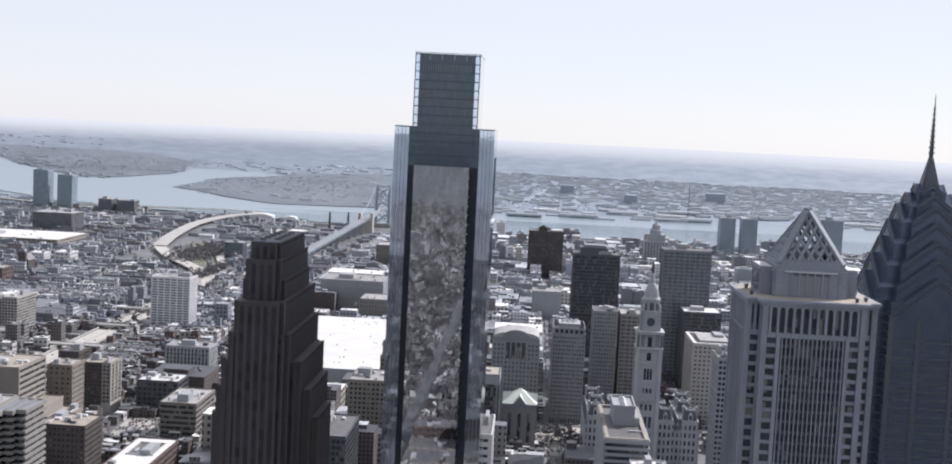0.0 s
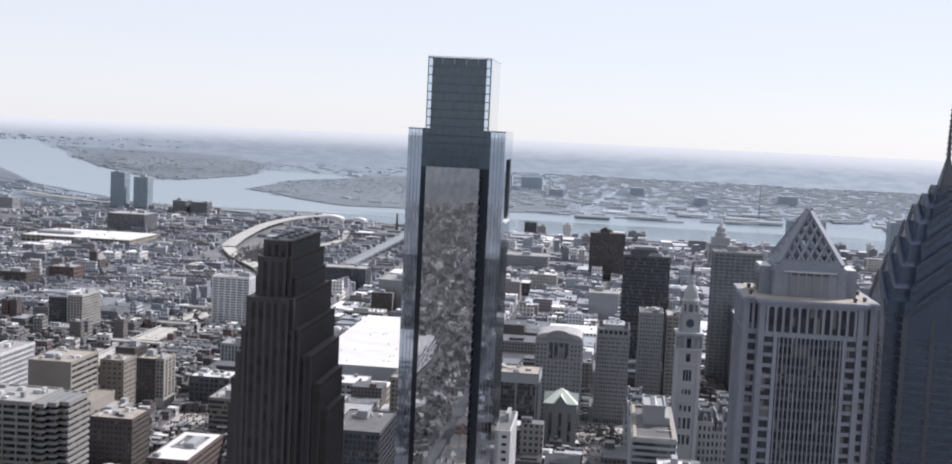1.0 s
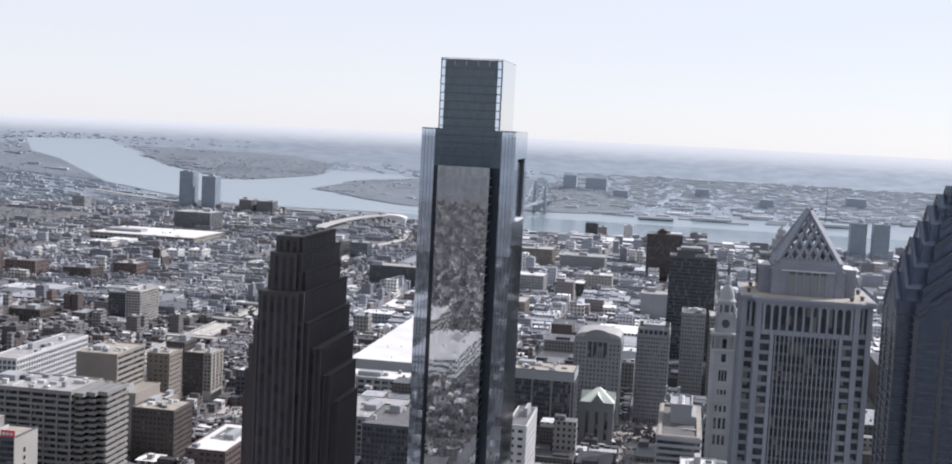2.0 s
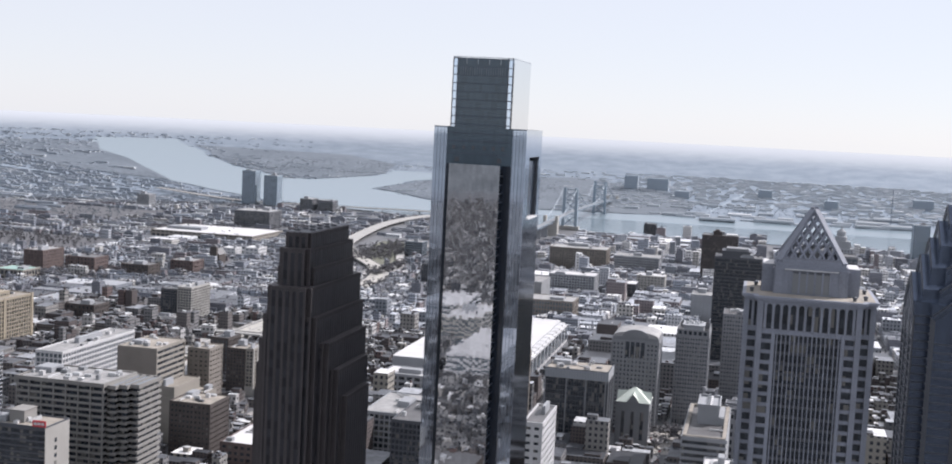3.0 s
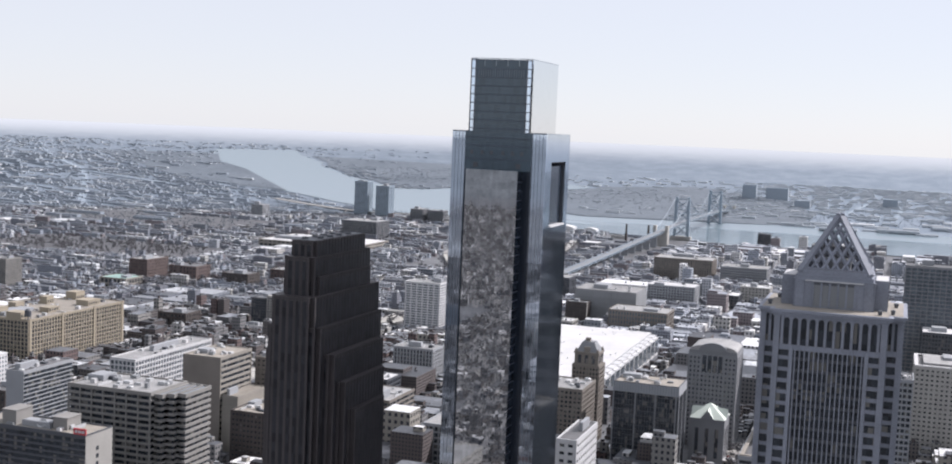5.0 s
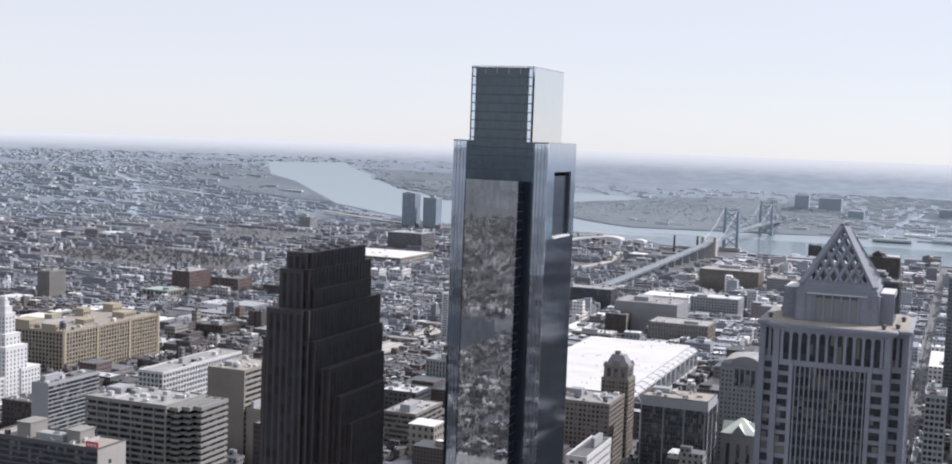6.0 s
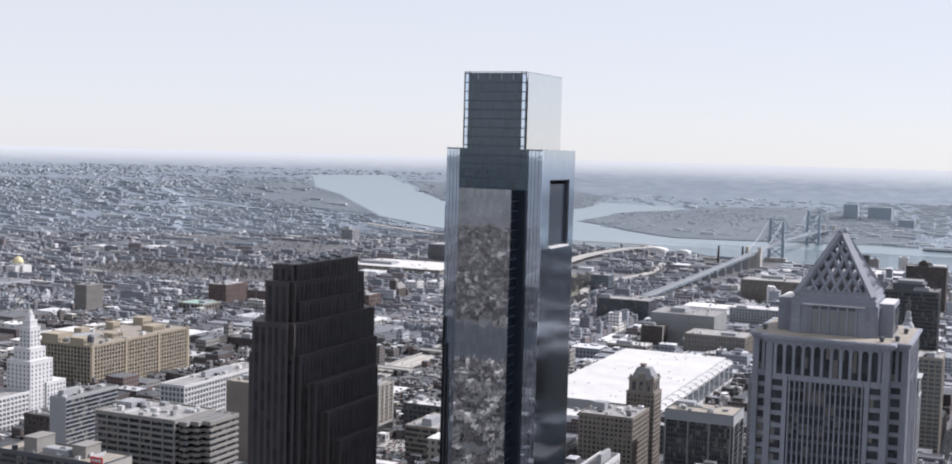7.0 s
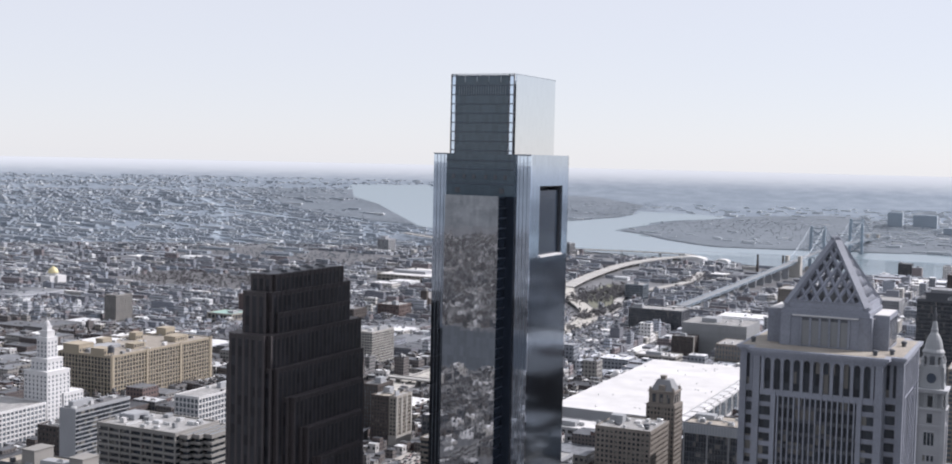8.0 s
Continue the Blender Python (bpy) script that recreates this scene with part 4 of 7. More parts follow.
# ---- the pale granite tower with the lattice pyramid ----
def pyramid_tower():
    keep(112, 184, -100, -26)
    root = thing("pyramid_tower", "pale granite office tower topped by a lattice pyramid", "skyscraper", 146.3, -57.5)
    z = 204.0
    g = 24.4
    part("glazing", prism("glazing", PANE, notched(g, g, 5.2), 0, z - 2), root)
    corner = solid("corner_pier", STONE, (-1.1, -1.1, 0, 1.1, 1.1, z - 2))
    for sx in (-1, 1):
        for sy in (-1, 1):
            for a, b in ((24.6, 19.0), (19.0, 24.6), (19.3, 19.3)):
                part("corner_pier", corner, root, at=(sx * a, sy * b, 0))
    side = [(radians(q), q) for q in (0, 90, 180, 270)]

    def on(a, u, out=24.9):
        return u * math.cos(a) + out * math.sin(a), u * math.sin(a) - out * math.cos(a), 0
    major, minor = solid("pier", STONE, (-0.75, -0.7, 0, 0.75, 0.7, z - 13)), solid("mullion_pier", STONE, (-0.22, -0.55, 0, 0.22, 0.55, z - 14))
    for a, turn in side:
        for u in (-13.4, 13.4):
            part("pier", major, root, at=on(a, u), turn=turn)
        for i in range(15):
            part("mullion_pier", minor, root, at=on(a, -11.9 + 1.7 * i), turn=turn)
    # storey bands across the end bays and the notched corners; dark spandrels between the close mullions
    boxes, dark = [], []
    for q in range(4):
        c, n = ((1, 0), (0, 1), (-1, 0), (0, -1))[q]

        def box(u0, u1, v0, v1, z0, z1):
            xs, ys = sorted((c * u0 + n * -v0, c * u1 + n * -v1)), sorted((n * u0 + c * v0, n * u1 + c * v1))
            return xs[0], ys[0], z0, xs[1], ys[1], z1
        for k in range(43):
            h = 5 + 4.3 * k
            for u0, u1 in ((-18.4, -13.9), (13.9, 18.4)):
                boxes.append(box(u0, u1, -24.75, -24.2, h, h + 1.5))
            for u0, u1 in ((-24.0, -19.9), (19.9, 24.0)):
                boxes.append(box(u0, u1, -19.55, -19.0, h, h + 1.5))
            dark.append(box(-13.0, 13.0, -24.55, -24.3, h, h + 1.2))
    tagged(part("storey_band", solid("storey_band", STONE, *boxes), root), kind="stuff")
    tagged(part("spandrel", solid("spandrel", CHAR, *dark), root), kind="stuff")
    part("arcade_sill", prism("arcade_sill", STONE, notched(25.1, 25.1, 5.2), z - 14.6, z - 12.6), root)
    # tall top storey of arched bays under a deep cornice
    slim = solid("arcade_pier", STONE, (-0.5, -0.6, z - 13, 0.5, 0.6, z - 2))
    head = arch_head("arch_head", STONE, 2.1, 1.5, 0.9)
    for a, turn in side:
        for i in range(12):
            u = -17.05 + 3.1 * i
            part("arcade_pier", slim, root, at=on(a, u), turn=turn)
            if i < 11:
                x, y, _ = on(a, u + 1.55)
                part("arch_head", head, root, at=(x, y, z - 3.7), turn=turn)
        for u in (-22.0, 22.0):
            part("arcade_pier", slim, root, at=on(a, u, 19.4), turn=turn)
    for k, (half, cut, z0, z1) in enumerate(((25.5, 5.0, z - 2.2, z - 1.3), (26.0, 4.8, z - 1.3, z - 0.5), (26.6, 4.6, z - 0.5, z + 0.4))):
        part("cornice", prism("cornice", STONE, notched(half, half, cut), z0, z1), root)
    part("roof", prism("roof", ROOF_T, notched(25.2, 25.2, 5.0), z + 0.4, z + 0.6), root)
    part("roof_kerb", prism("roof_kerb", STONE, notched(26.4, 26.4, 4.6), z + 0.4, z + 0.5), root)
    for x, y in ((-23, -14), (-21.5, 8), (21.5, -17), (22.5, 4), (17, -21.5)):
        part("roof_fan", lathe("roof_fan", CHAR, [(0.7, 0), (0.7, 1.0), (1.0, 1.1), (0.9, 1.6), (0.3, 1.9)], 10), root, at=(x, y, z + 0.6))
    wing = [(-19.4, -9.5, z + 0.6, -14.4, 9.5, z + 11.8), (14.4, -9.5, z + 0.6, 19.4, 9.5, z + 11.8), (-9.5, 14.4, z + 0.6, 9.5, 19.4, z + 11.8)]
    part("penthouse_wing", solid("penthouse_wing", STONE, *wing), root)
    part("wing_coping", solid("wing_coping", ROOF_W, *[(x0 + 0.3, y0 + 0.3, z + 11.8, x1 - 0.3, y1 - 0.3, z + 12.0) for x0, y0, _, x1, y1, _ in wing]), root, "pale wing roof")
    part("penthouse", solid("penthouse", STONE, (-14.3, -14.3, z + 0.6, 14.3, 14.3, z + 11.4), (-13.9, -13.9, z + 11.4, 13.9, 13.9, z + 12.8)), root)
    fin = solid("penthouse_fin", STONE, (-0.35, -14.9, z + 0.6, 0.35, -14.35, z + 10.2))
    for a, turn in side:
        if turn == 180:
            continue
        part("penthouse_louvre", solid("penthouse_louvre", MEMB, (-7.6, -14.5, z + 1.2, 7.6, -14.33, z + 9.2)), root, "grey louvred opening", turn=turn)
        part("louvre_shade", solid("louvre_shade", CHAR, (-7.6, -14.48, z + 9.2, 7.6, -14.33, z + 10.1)), root, turn=turn)
        # white instead of granite, to paint in the bright sunlit line
        part("ledge", solid("ledge", WHITE, (-10.5, -15.0, z + 10.5, 10.5, -14.33, z + 10.9)), root, "pale ledge", turn=turn)
        for i in range(6):
            x = -7.6 + i * 3.04
            part("penthouse_fin", fin, root, at=(x * math.cos(a), x * math.sin(a), 0), turn=turn)
        for sx in (-1, 1):
            part("corner_pilaster", solid("corner_pilaster", STONE, (sx * 12.4 - 1.5, -14.65, z + 0.6, sx * 12.4 + 1.5, -14.33, z + 11.2)), root, turn=turn)
    slit = solid("wing_window", PANE, (-0.12, -0.7, z + 1.6, 0.12, 0.7, z + 10.4))
    for sx in (-1, 1):
        for i in range(6):
            part("wing_window", slit, root, at=(sx * 19.4, -7.5 + 3.0 * i, 0))
    # pyramid: an open stone lattice of diamonds between broad hips
    b, z0, z1 = 12.9, z + 12.8, 239.6
    part("pyramid_base", ring("pyramid_base", STONE, 2 * b + 1.0, 2 * b + 1.0, 1.8, 1.8), root, at=(0, 0, z0))
    part("pyramid_deck", solid("pyramid_deck", ROOF_L, (-b + 1.4, -b + 1.4, z0, b - 1.4, b - 1.4, z0 + 0.3)), root)
    part("cooling_drum", lathe("cooling_drum", MEMB, [(5.2, z0 + 0.3), (5.2, z0 + 5), (4.4, z0 + 6), (4.4, z0 + 5.4)], 16), root)
    part("pyramid_cap", prism("pyramid_cap", STONE, [(-1.9, -1.9), (1.9, -1.9), (1.9, 1.9), (-1.9, 1.9)], z1 - 3.6, z1 + 0.3, 0.04), root)
    n = 7
    top = Vector((0, 0, z1))
    for a, turn in side:
        face = part("pyramid_face", bars("pyramid_face", STONE, [((-b, -b, z0 + 1), (0, 0, z1), 2.6, 1.2), ((-b + 1.2, -b + 0.1, z0 + 1.9), (b - 1.2, -b + 0.1, z0 + 1.9), 0.9, 1.4)]), root, "stone hip and base of one pyramid face", turn=turn)
        for i in range(1, n):
            u = -b + 2 * b * i / n
            for s in (-1, 1):
                q = Vector((s * b, -b, z0 + 1)).lerp(top, (b - s * u) / (2 * b))
                part("lattice_bar", bars("lattice_bar", STONE, [((u, -b, z0 + 1), tuple(q), 1.05, 0.8)]), face)


# ---- the blue glass tower with gabled crown and spire ----
def spire_tower():
    keep(205, 275, 20, 90)
    root = thing("spire_tower", "blue glass tower with stacked gables and a spire", "skyscraper", 228.5, 54.0)
    part("shaft", prism("shaft", BLUE, notched(29.0, 29.0, 7), 0, 193), root)
    band = prism("storey_band", CHAR, notched(29.1, 29.1, 6.95), 0, 0.6)
    for k in range(46):
        part("storey_band", band, root, at=(0, 0, 6 + 4 * k))
    rib = solid("shaft_rib", CHAR, (-1.1, -0.35, 0, 1.1, 0.35, 186))
    for turn in (0, 90, 180, 270):
        a = radians(turn)
        for u in (-21.4, -8.5, 8.5, 21.4):
            part("shaft_rib", rib, root, at=(u * math.cos(a) + 29.1 * math.sin(a), u * math.sin(a) - 29.1 * math.cos(a), 0), turn=turn)
    # seven folded gables one above the other on each face, leaning in to the spire
    for half, peak in ((29.3, 205.0), (25.6, 214.0), (22.2, 222.5), (18.7, 231.0), (15.0, 239.0), (11.0, 244.5), (7.0, 249.0)):
        w = half * 0.74
        eave = peak - 0.8 * w
        part("crown_stage", prism("crown_stage", BLUE, notched(half - 0.8, half - 0.8, half * 0.3), 176, eave + 1), root)
        for turn in (0, 90, 180, 270):
            y0, y1 = -half, -half * 0.3
            v = [(-w, y0, 176), (w, y0, 176), (w, y0, eave), (0, y0, peak), (-w, y0, eave), (-w, y1, 176), (w, y1, 176), (w, y1, eave), (0, y1, peak), (-w, y1, eave)]
            f = [(0, 1, 2, 3, 4), (9, 8, 7, 6, 5), (0, 5, 6, 1), (1, 6, 7, 2), (2, 7, 8, 3), (3, 8, 9, 4), (4, 9, 5, 0)]
            gb = part("gable", mesh_from("gable", v, f, [BLUE]), root, turn=turn)
            part("gable_edge", bars("gable_edge", CHAR, [((-w, y0 - 0.2, eave), (0, y0 - 0.2, peak), 0.5, 0.7), ((w, y0 - 0.2, eave), (0, y0 - 0.2, peak), 0.5, 0.7)]), gb)
            part("gable_band", bars("gable_band", BLUE_EDGE, [((-w * 0.96, y0 - 0.12, eave - 2.0), (0, y0 - 0.12, peak - 2.2), 0.3, 1.5), ((w * 0.96, y0 - 0.12, eave - 2.0), (0, y0 - 0.12, peak - 2.2), 0.3, 1.5)]), gb)
    part("spire_base", prism("spire_base", CHAR, notched(4.6, 4.6, 1.0), 246, 262, 0.22), root)
    part("spire", lathe("spire", CHAR, [(1.2, 258), (0.9, 272), (0.45, 284), (0.12, 293)], 10), root)
    for k in range(9):
        part("spire_collar", lathe("spire_collar", CHAR, [(1.55 - 0.11 * k, 0), (1.55 - 0.11 * k, 0.8)], 10), root, at=(0, 0, 264 + 2.7 * k))


# ---- the city hall tower ----
def city_hall():
    cx, cy = 132.0, 425.0
    keep(80, 185, 412, 520)
    root = thing("city_hall", "grey masonry city hall with clock tower and mansard roofs", "city hall", cx, cy)
    root.scale = (0.9, 0.9, 1.0)
    part("tower_shaft", solid("tower_shaft", HALL, (-10.2, -10.2, 0, 10.2, 10.2, 97), (-11.0, -11.0, 54, 11.0, 11.0, 55.5), (-11.0, -11.0, 84, 11.0, 11.0, 86)), root)
    for sx in (-1, 1):
        for sy in (-1, 1):
            part("corner_buttress", solid("corner_buttress", HALL, (-1.6, -1.6, 0, 1.6, 1.6, 98)), root, at=(sx * 10.0, sy * 10.0, 0))
    # column storey under the clock
    part("belfry_core", solid("belfry_core", CUPOLA, (-8.8, -8.8, 97, 8.8, 8.8, 110)), root)
    part("cornice", solid("cornice", HALL, (-12, -12, 96.5, 12, 12, 98), (-12, -12, 108.5, 12, 12, 110), (-12.6, -12.6, 110, 12.6, 12.6, 111)), root)
    for turn in (0, 90, 180, 270):
        for x in (-10.6, -8.6, -4.2, -2.6, 2.6, 4.2, 8.6, 10.6):
            a = radians(turn)
            part("column", lathe("column", CUPOLA, [(0.75, 98), (0.62, 108.5)], 8), root, at=(x * math.cos(a) + 10.6 * math.sin(a), x * math.sin(a) - 10.6 * math.cos(a), 0))
        part("belfry_opening", solid("belfry_opening", PANE, (-1.9, -9.0, 98.5, 1.9, -8.7, 106)), root, turn=turn)
    for turn in (0, 90, 270):
        for z0, z1, xs, hw in ((87.5, 94, (0,), 2.0), (72, 81, (-2.6, 0, 2.6), 1.0), (61, 65, (-3, 0, 3), 0.9), (47, 52, (-4, 0, 4), 1.0), (33, 42, (-4, 0, 4), 1.2), (20, 28, (-4, 0, 4), 1.2)):
            for x in xs:
                part("tower_window", solid("tower_window", PANE, (x - hw, -10.32, z0, x + hw, -10.15, z1)), root, turn=turn)
                part("window_head", solid("window_head", HALL, (x - hw - 0.4, -10.7, z1, x + hw + 0.4, -10.2, z1 + 0.8)), root, turn=turn)
    part("clock_stage", prism("clock_stage", CUPOLA, notched(9.4, 9.4, 2.4), 111, 126, 0.93), root, "blue-grey painted iron stage")
    for turn in (0, 90, 180, 270):
        a = radians(turn)
        ob = part("clock_face", lathe("clock_face", BLUE_EDGE, [(3.5, -0.2), (3.5, 0.25)], 20), root, "dark clock face")
        ob.matrix_basis = pose(9.3 * math.sin(a), -9.3 * math.cos(a), 118.5, 90, 0, turn)
        hub = part("clock_rim", lathe("clock_rim", CUPOLA, [(4.3, -0.2), (4.3, 0.1)], 20), root)
        hub.matrix_basis = pose(9.3 * math.sin(a), -9.3 * math.cos(a), 118.5, 90, 0, turn)
        # eagles and figures at the corners, and dark arched openings above the clock
        part("corner_figure", lathe("corner_figure", CUPOLA, [(1.6, 126), (1.3, 128.5), (1.7, 130.5), (0.8, 132.5), (0.2, 133.4)], 8), root, at=(8.2 * math.cos(a + 0.785) * 1.2, 8.2 * math.sin(a + 0.785) * 1.2, 0))
        part("lantern_opening", solid("lantern_opening", CHAR, (-1.8, -7.9, 127.5, 1.8, -7.3, 133.5)), root, turn=turn)
        part("lantern_opening", solid("lantern_opening", CHAR, (-1.5, -7.9, 127.5, 1.5, -7.4, 133.0)), root, turn=turn + 45)
    part("cupola", lathe("cupola", CUPOLA, [(9.2, 126), (9.2, 127), (7.9, 127.2), (7.4, 135), (8.4, 135.4), (8.1, 136.4), (6.9, 138), (6.4, 141), (5.4, 144.5), (3.9, 147.5), (2.7, 149), (2.5, 150.5), (2.9, 151), (2.2, 152.5), (1.9, 155.5), (1.2, 157)], 16), root, "blue-grey cupola")
    part("statue", lathe("statue", CHAR, [(1.3, 157), (1.2, 158), (1.5, 161), (1.1, 163.5), (0.6, 164.5), (0.8, 165.5), (0.2, 166.5)], 8), root, "plain dark bronze figure")
    # the four-sided block round a court, with mansard pavilions
    for x0, y0, x1, y1 in ((-52, 12, -30, 95), (30, 12, 52, 95), (-30, 12, 30, 34), (-30, 75, 30, 95)):
        wing = part("wing", solid("wing", HALL, (x0, y0, 0, x1, y1, 28), (x0 - 0.6, y0 - 0.6, 27, x1 + 0.6, y1 + 0.6, 28.2), (x0 - 0.4, y0 - 0.4, 13, x1 + 0.4, y1 + 0.4, 14)), root)
        v = [(x0, y0, 28.2), (x1, y0, 28.2), (x1, y1, 28.2), (x0, y1, 28.2), (x0 + 2.5, y0 + 2.5, 36), (x1 - 2.5, y0 + 2.5, 36), (x1 - 2.5, y1 - 2.5, 36), (x0 + 2.5, y1 - 2.5, 36)]
        part("mansard", mesh_from("mansard", v, [(0, 1, 5, 4), (1, 2, 6, 5), (2, 3, 7, 6), (3, 0, 4, 7), (4, 5, 6, 7)], [CHAR]), wing)
        part("ridge_rail", ring("ridge_rail", HALL, x1 - x0 - 4.6, y1 - y0 - 4.6, 0.9, 0.6), wing, at=((x0 + x1) / 2, (y0 + y1) / 2, 36))
        for i in range(int((x1 - x0) / 4)):
            x = x0 + 2 + 4 * i
            part("dormer", solid("dormer", HALL, (x - 1.1, y0 + 0.2, 28.2, x + 1.1, y0 + 3, 32.5), (x - 0.7, y0 + 0.2, 32.5, x + 0.7, y0 + 3, 33.4)), wing)
            part("dormer_window", solid("dormer_window", PANE, (x - 0.6, y0 + 0.1, 29, x + 0.6, y0 + 0.3, 32)), wing)
            for zf in (3, 9, 15.5, 22):
                part("wing_window", solid("wing_window", PANE, (x - 0.9, y0 - 0.12, zf, x + 0.9, y0 + 0.1, zf + 3.6)), wing)
    for x, y in ((-43, 18), (43, 18), (-43, 86), (43, 86), (-20, 16), (20, 16), (-41, 52), (41, 52)):
        pav = part("pavilion", solid("pavilion", HALL, (-7, -7, 0, 7, 7, 36), (-7.5, -7.5, 34.6, 7.5, 7.5, 36.2)), root, at=(x, y, 0))
        part("pavilion_roof", prism("pavilion_roof", CHAR, [(-6.4, -6.4), (6.4, -6.4), (6.4, 6.4), (-6.4, 6.4)], 36.2, 44, 0.62), pav)
        part("roof_crest", ring("roof_crest", HALL, 8.4, 8.4, 1.2, 0.6), pav, at=(0, 0, 44))
        part("dormer", solid("dormer", HALL, (-1.9, -7.2, 36.2, 1.9, -4.5, 41), (-1.1, -7.2, 41, 1.1, -4.5, 42.5)), pav)
        part("dormer_window", solid("dormer_window", PANE, (-1.1, -7.35, 37, 1.1, -7.15, 40.4)), pav)
        for sx in (-1, 1):
            part("chimney", solid("chimney", HALL, (sx * 6 - 0.9, -1.2, 36, sx * 6 + 0.9, 1.2, 47), (sx * 6 - 1.2, -1.5, 46.2, sx * 6 + 1.2, 1.5, 46.9)), pav)
        for zf in (3, 9, 15.5, 22, 28.5):
            for k in (-4, 0, 4):
                part("pavilion_window", solid("pavilion_window", PANE, (k - 0.9, -7.12, zf, k + 0.9, -6.9, zf + 3.8)), pav)


# ---- the white stepped tower and the tan warehouse beside it ----
def white_tower():
    keep(-660, -612, 350, 405)
    root = thing("white_stepped_tower", "white terracotta tower in wedding-cake steps", "tower", -633.3, 370.8)
    for half, z0, z1 in ((14.2, 0, 58), (9.8, 58, 69), (6.4, 69, 88), (4.6, 88, 94), (2.8, 94, 98)):
        tier = part("tier", solid("tier", WHITE, (-half, -half, z0, half, half, z1), (-half - 0.3, -half - 0.3, z1 - 0.6, half + 0.3, half + 0.3, z1 + 0.4)), root)
        if half > 5:
            n = max(2, int(half * 2 / 4.2))
            me = solid("window", PANE_L, (-0.75, -0.12, 0, 0.75, 0.12, 2.2))
            for k in range(max(1, int((z1 - z0 - 1) / 3.9))):
                for i in range(n):
                    u = -half + (i + 0.5) * 2 * half / n
                    part("window", me, tier, at=(u, -half, z0 + 1.6 + 3.9 * k))
                    part("window", me, tier, at=(half, u, z0 + 1.6 + 3.9 * k), turn=90)
    plinth = part("plinth", solid("plinth", WHITE, (-17, 5, 0, 15.5, 30, 36), (-17.3, 4.7, 35.2, 15.8, 30.3, 36.4)), root)
    me = solid("window", PANE_L, (-0.9, -0.12, 0, 0.9, 0.12, 2.4))
    for k in range(8):
        for i in range(6):
            part("window", me, plinth, at=(15.5, 7.2 + 4.1 * i, 3 + 4.0 * k), turn=90)
    part("dome", lathe("dome", WHITE, [(2.8, 98), (2.6, 100.5), (1.6, 102.5), (0.5, 103.5), (0.3, 107)], 14), root)
    for turn in (0, 90, 270):
        ob = part("clock_face", lathe("clock_face", CHAR, [(2.0, -0.1), (2.0, 0.15)], 16), root, "dark clock face")
        a = radians(turn)
        ob.matrix_basis = pose(6.2 * math.sin(a), -6.2 * math.cos(a), 80, 90, 0, turn)


glass_skyscraper()
stepped_tower()
pyramid_tower()
spire_tower()
city_hall()
white_tower()
office("printing_works", "long white terracotta wing of the stepped tower", -690, -618.5, 215, 355, 31, WHITE, PANE_L, 3.7, 1.5, 4.6, 1.1, roof=ROOF_L, clutter=8)
WAREHOUSE = office("warehouse", "long tan brick warehouse with ranks of windows", -741, -669, 494, 659.1, 49, TAN, PANE, 4.1, 1.05, 4.6, 1.25, roof=ROOF_T, clutter=14)
for y in (-79.5, -27.5, 27.5, 80.0):
    part("pilaster", solid("pilaster", TAN, (35.9, y - 1.7, 0, 36.7, y + 1.7, 50.6)), WAREHOUSE)
part("water_tank", lathe("water_tank", CHAR, [(3.4, 52.5), (3.4, 58.5), (2.2, 60), (0.3, 60.6)], 14), WAREHOUSE, "dark round roof tank", at=(31, -77, 0))
for x, y in ((-1.8, -1.8), (1.8, -1.8), (1.8, 1.8), (-1.8, 1.8)):
    part("tank_leg", solid("tank_leg", CHAR, (x - 0.25, y - 0.25, 49.1, x + 0.25, y + 0.25, 52.6)), WAREHOUSE, at=(31, -77, 0))
for x0, x1, y0, y1, h in ((-30, -8, -82, -60, 8.5), (6, 24, -80, -66, 6.5), (-28, -18, -36, -22, 8), (8, 20, -30, -12, 5), (-30, -20, 18, 30, 8), (10, 26, 30, 52, 6), (-28, -14, 62, 78, 8.5)):
    ph = part("penthouse", solid("penthouse", TAN, (x0, y0, 49.1, x1, y1, 49 + h), (x0 - 0.3, y0 - 0.3, 49 + h, x1 + 0.3, y1 + 0.3, 49.5 + h)), WAREHOUSE)
    for k in range(int((y1 - y0) / 4)):
        part("window", solid("window", PANE, (x1 - 0.02, y0 + 1.2 + 4 * k, 50.5, x1 + 0.1, y0 + 3.2 + 4 * k, 53.4)), ph)

office("office_slab", "beige precast office tower with deep ribbon windows", -333.7, -271.7, 114.3, 156.3, 90, BEIGE, PANE, 3.9, 1.55, 8.8, 0.9, base=5, roof=ROOF_L, clutter=12, out=0.3, deep=1.1)
for x0, x1, y0 in ((-271.1, -265.7, 118.3), (-265.5, -260.1, 122.8), (-259.9, -254.2, 127.3)):
    office("office_wing", "stepped corner bay of the beige office tower", x0, x1, y0, 157.3, 88.5, BEIGE, PANE, 3.9, 1.7, 0, base=5, roof=STEEL, clutter=0, out=0.3, deep=1.1)
# blank west wall in darker stone, its shade put into the colour
office("office_block", "tan precast block with long ribbon windows", -367, -333, 303.9, 353.9, 75, SAND, PANE, 4.3, 1.9, 60, 1.4, base=6, roof=ROOF_T, clutter=8, blank="W", blank_wall=OLD, deep=0.9)
office("plinth_block", "stepped beige plinth beside the tan office block", -332.5, -318, 306, 352, 45, SAND, SAND, 15, 13, 0, roof=ROOF_T, clutter=1, deep=0.2)
office("plinth_block", "low beige plinth beside the tan office block", -317.5, -303, 314, 352, 37, SAND, SAND, 12, 10, 0, roof=ROOF_T, clutter=2, deep=0.2)
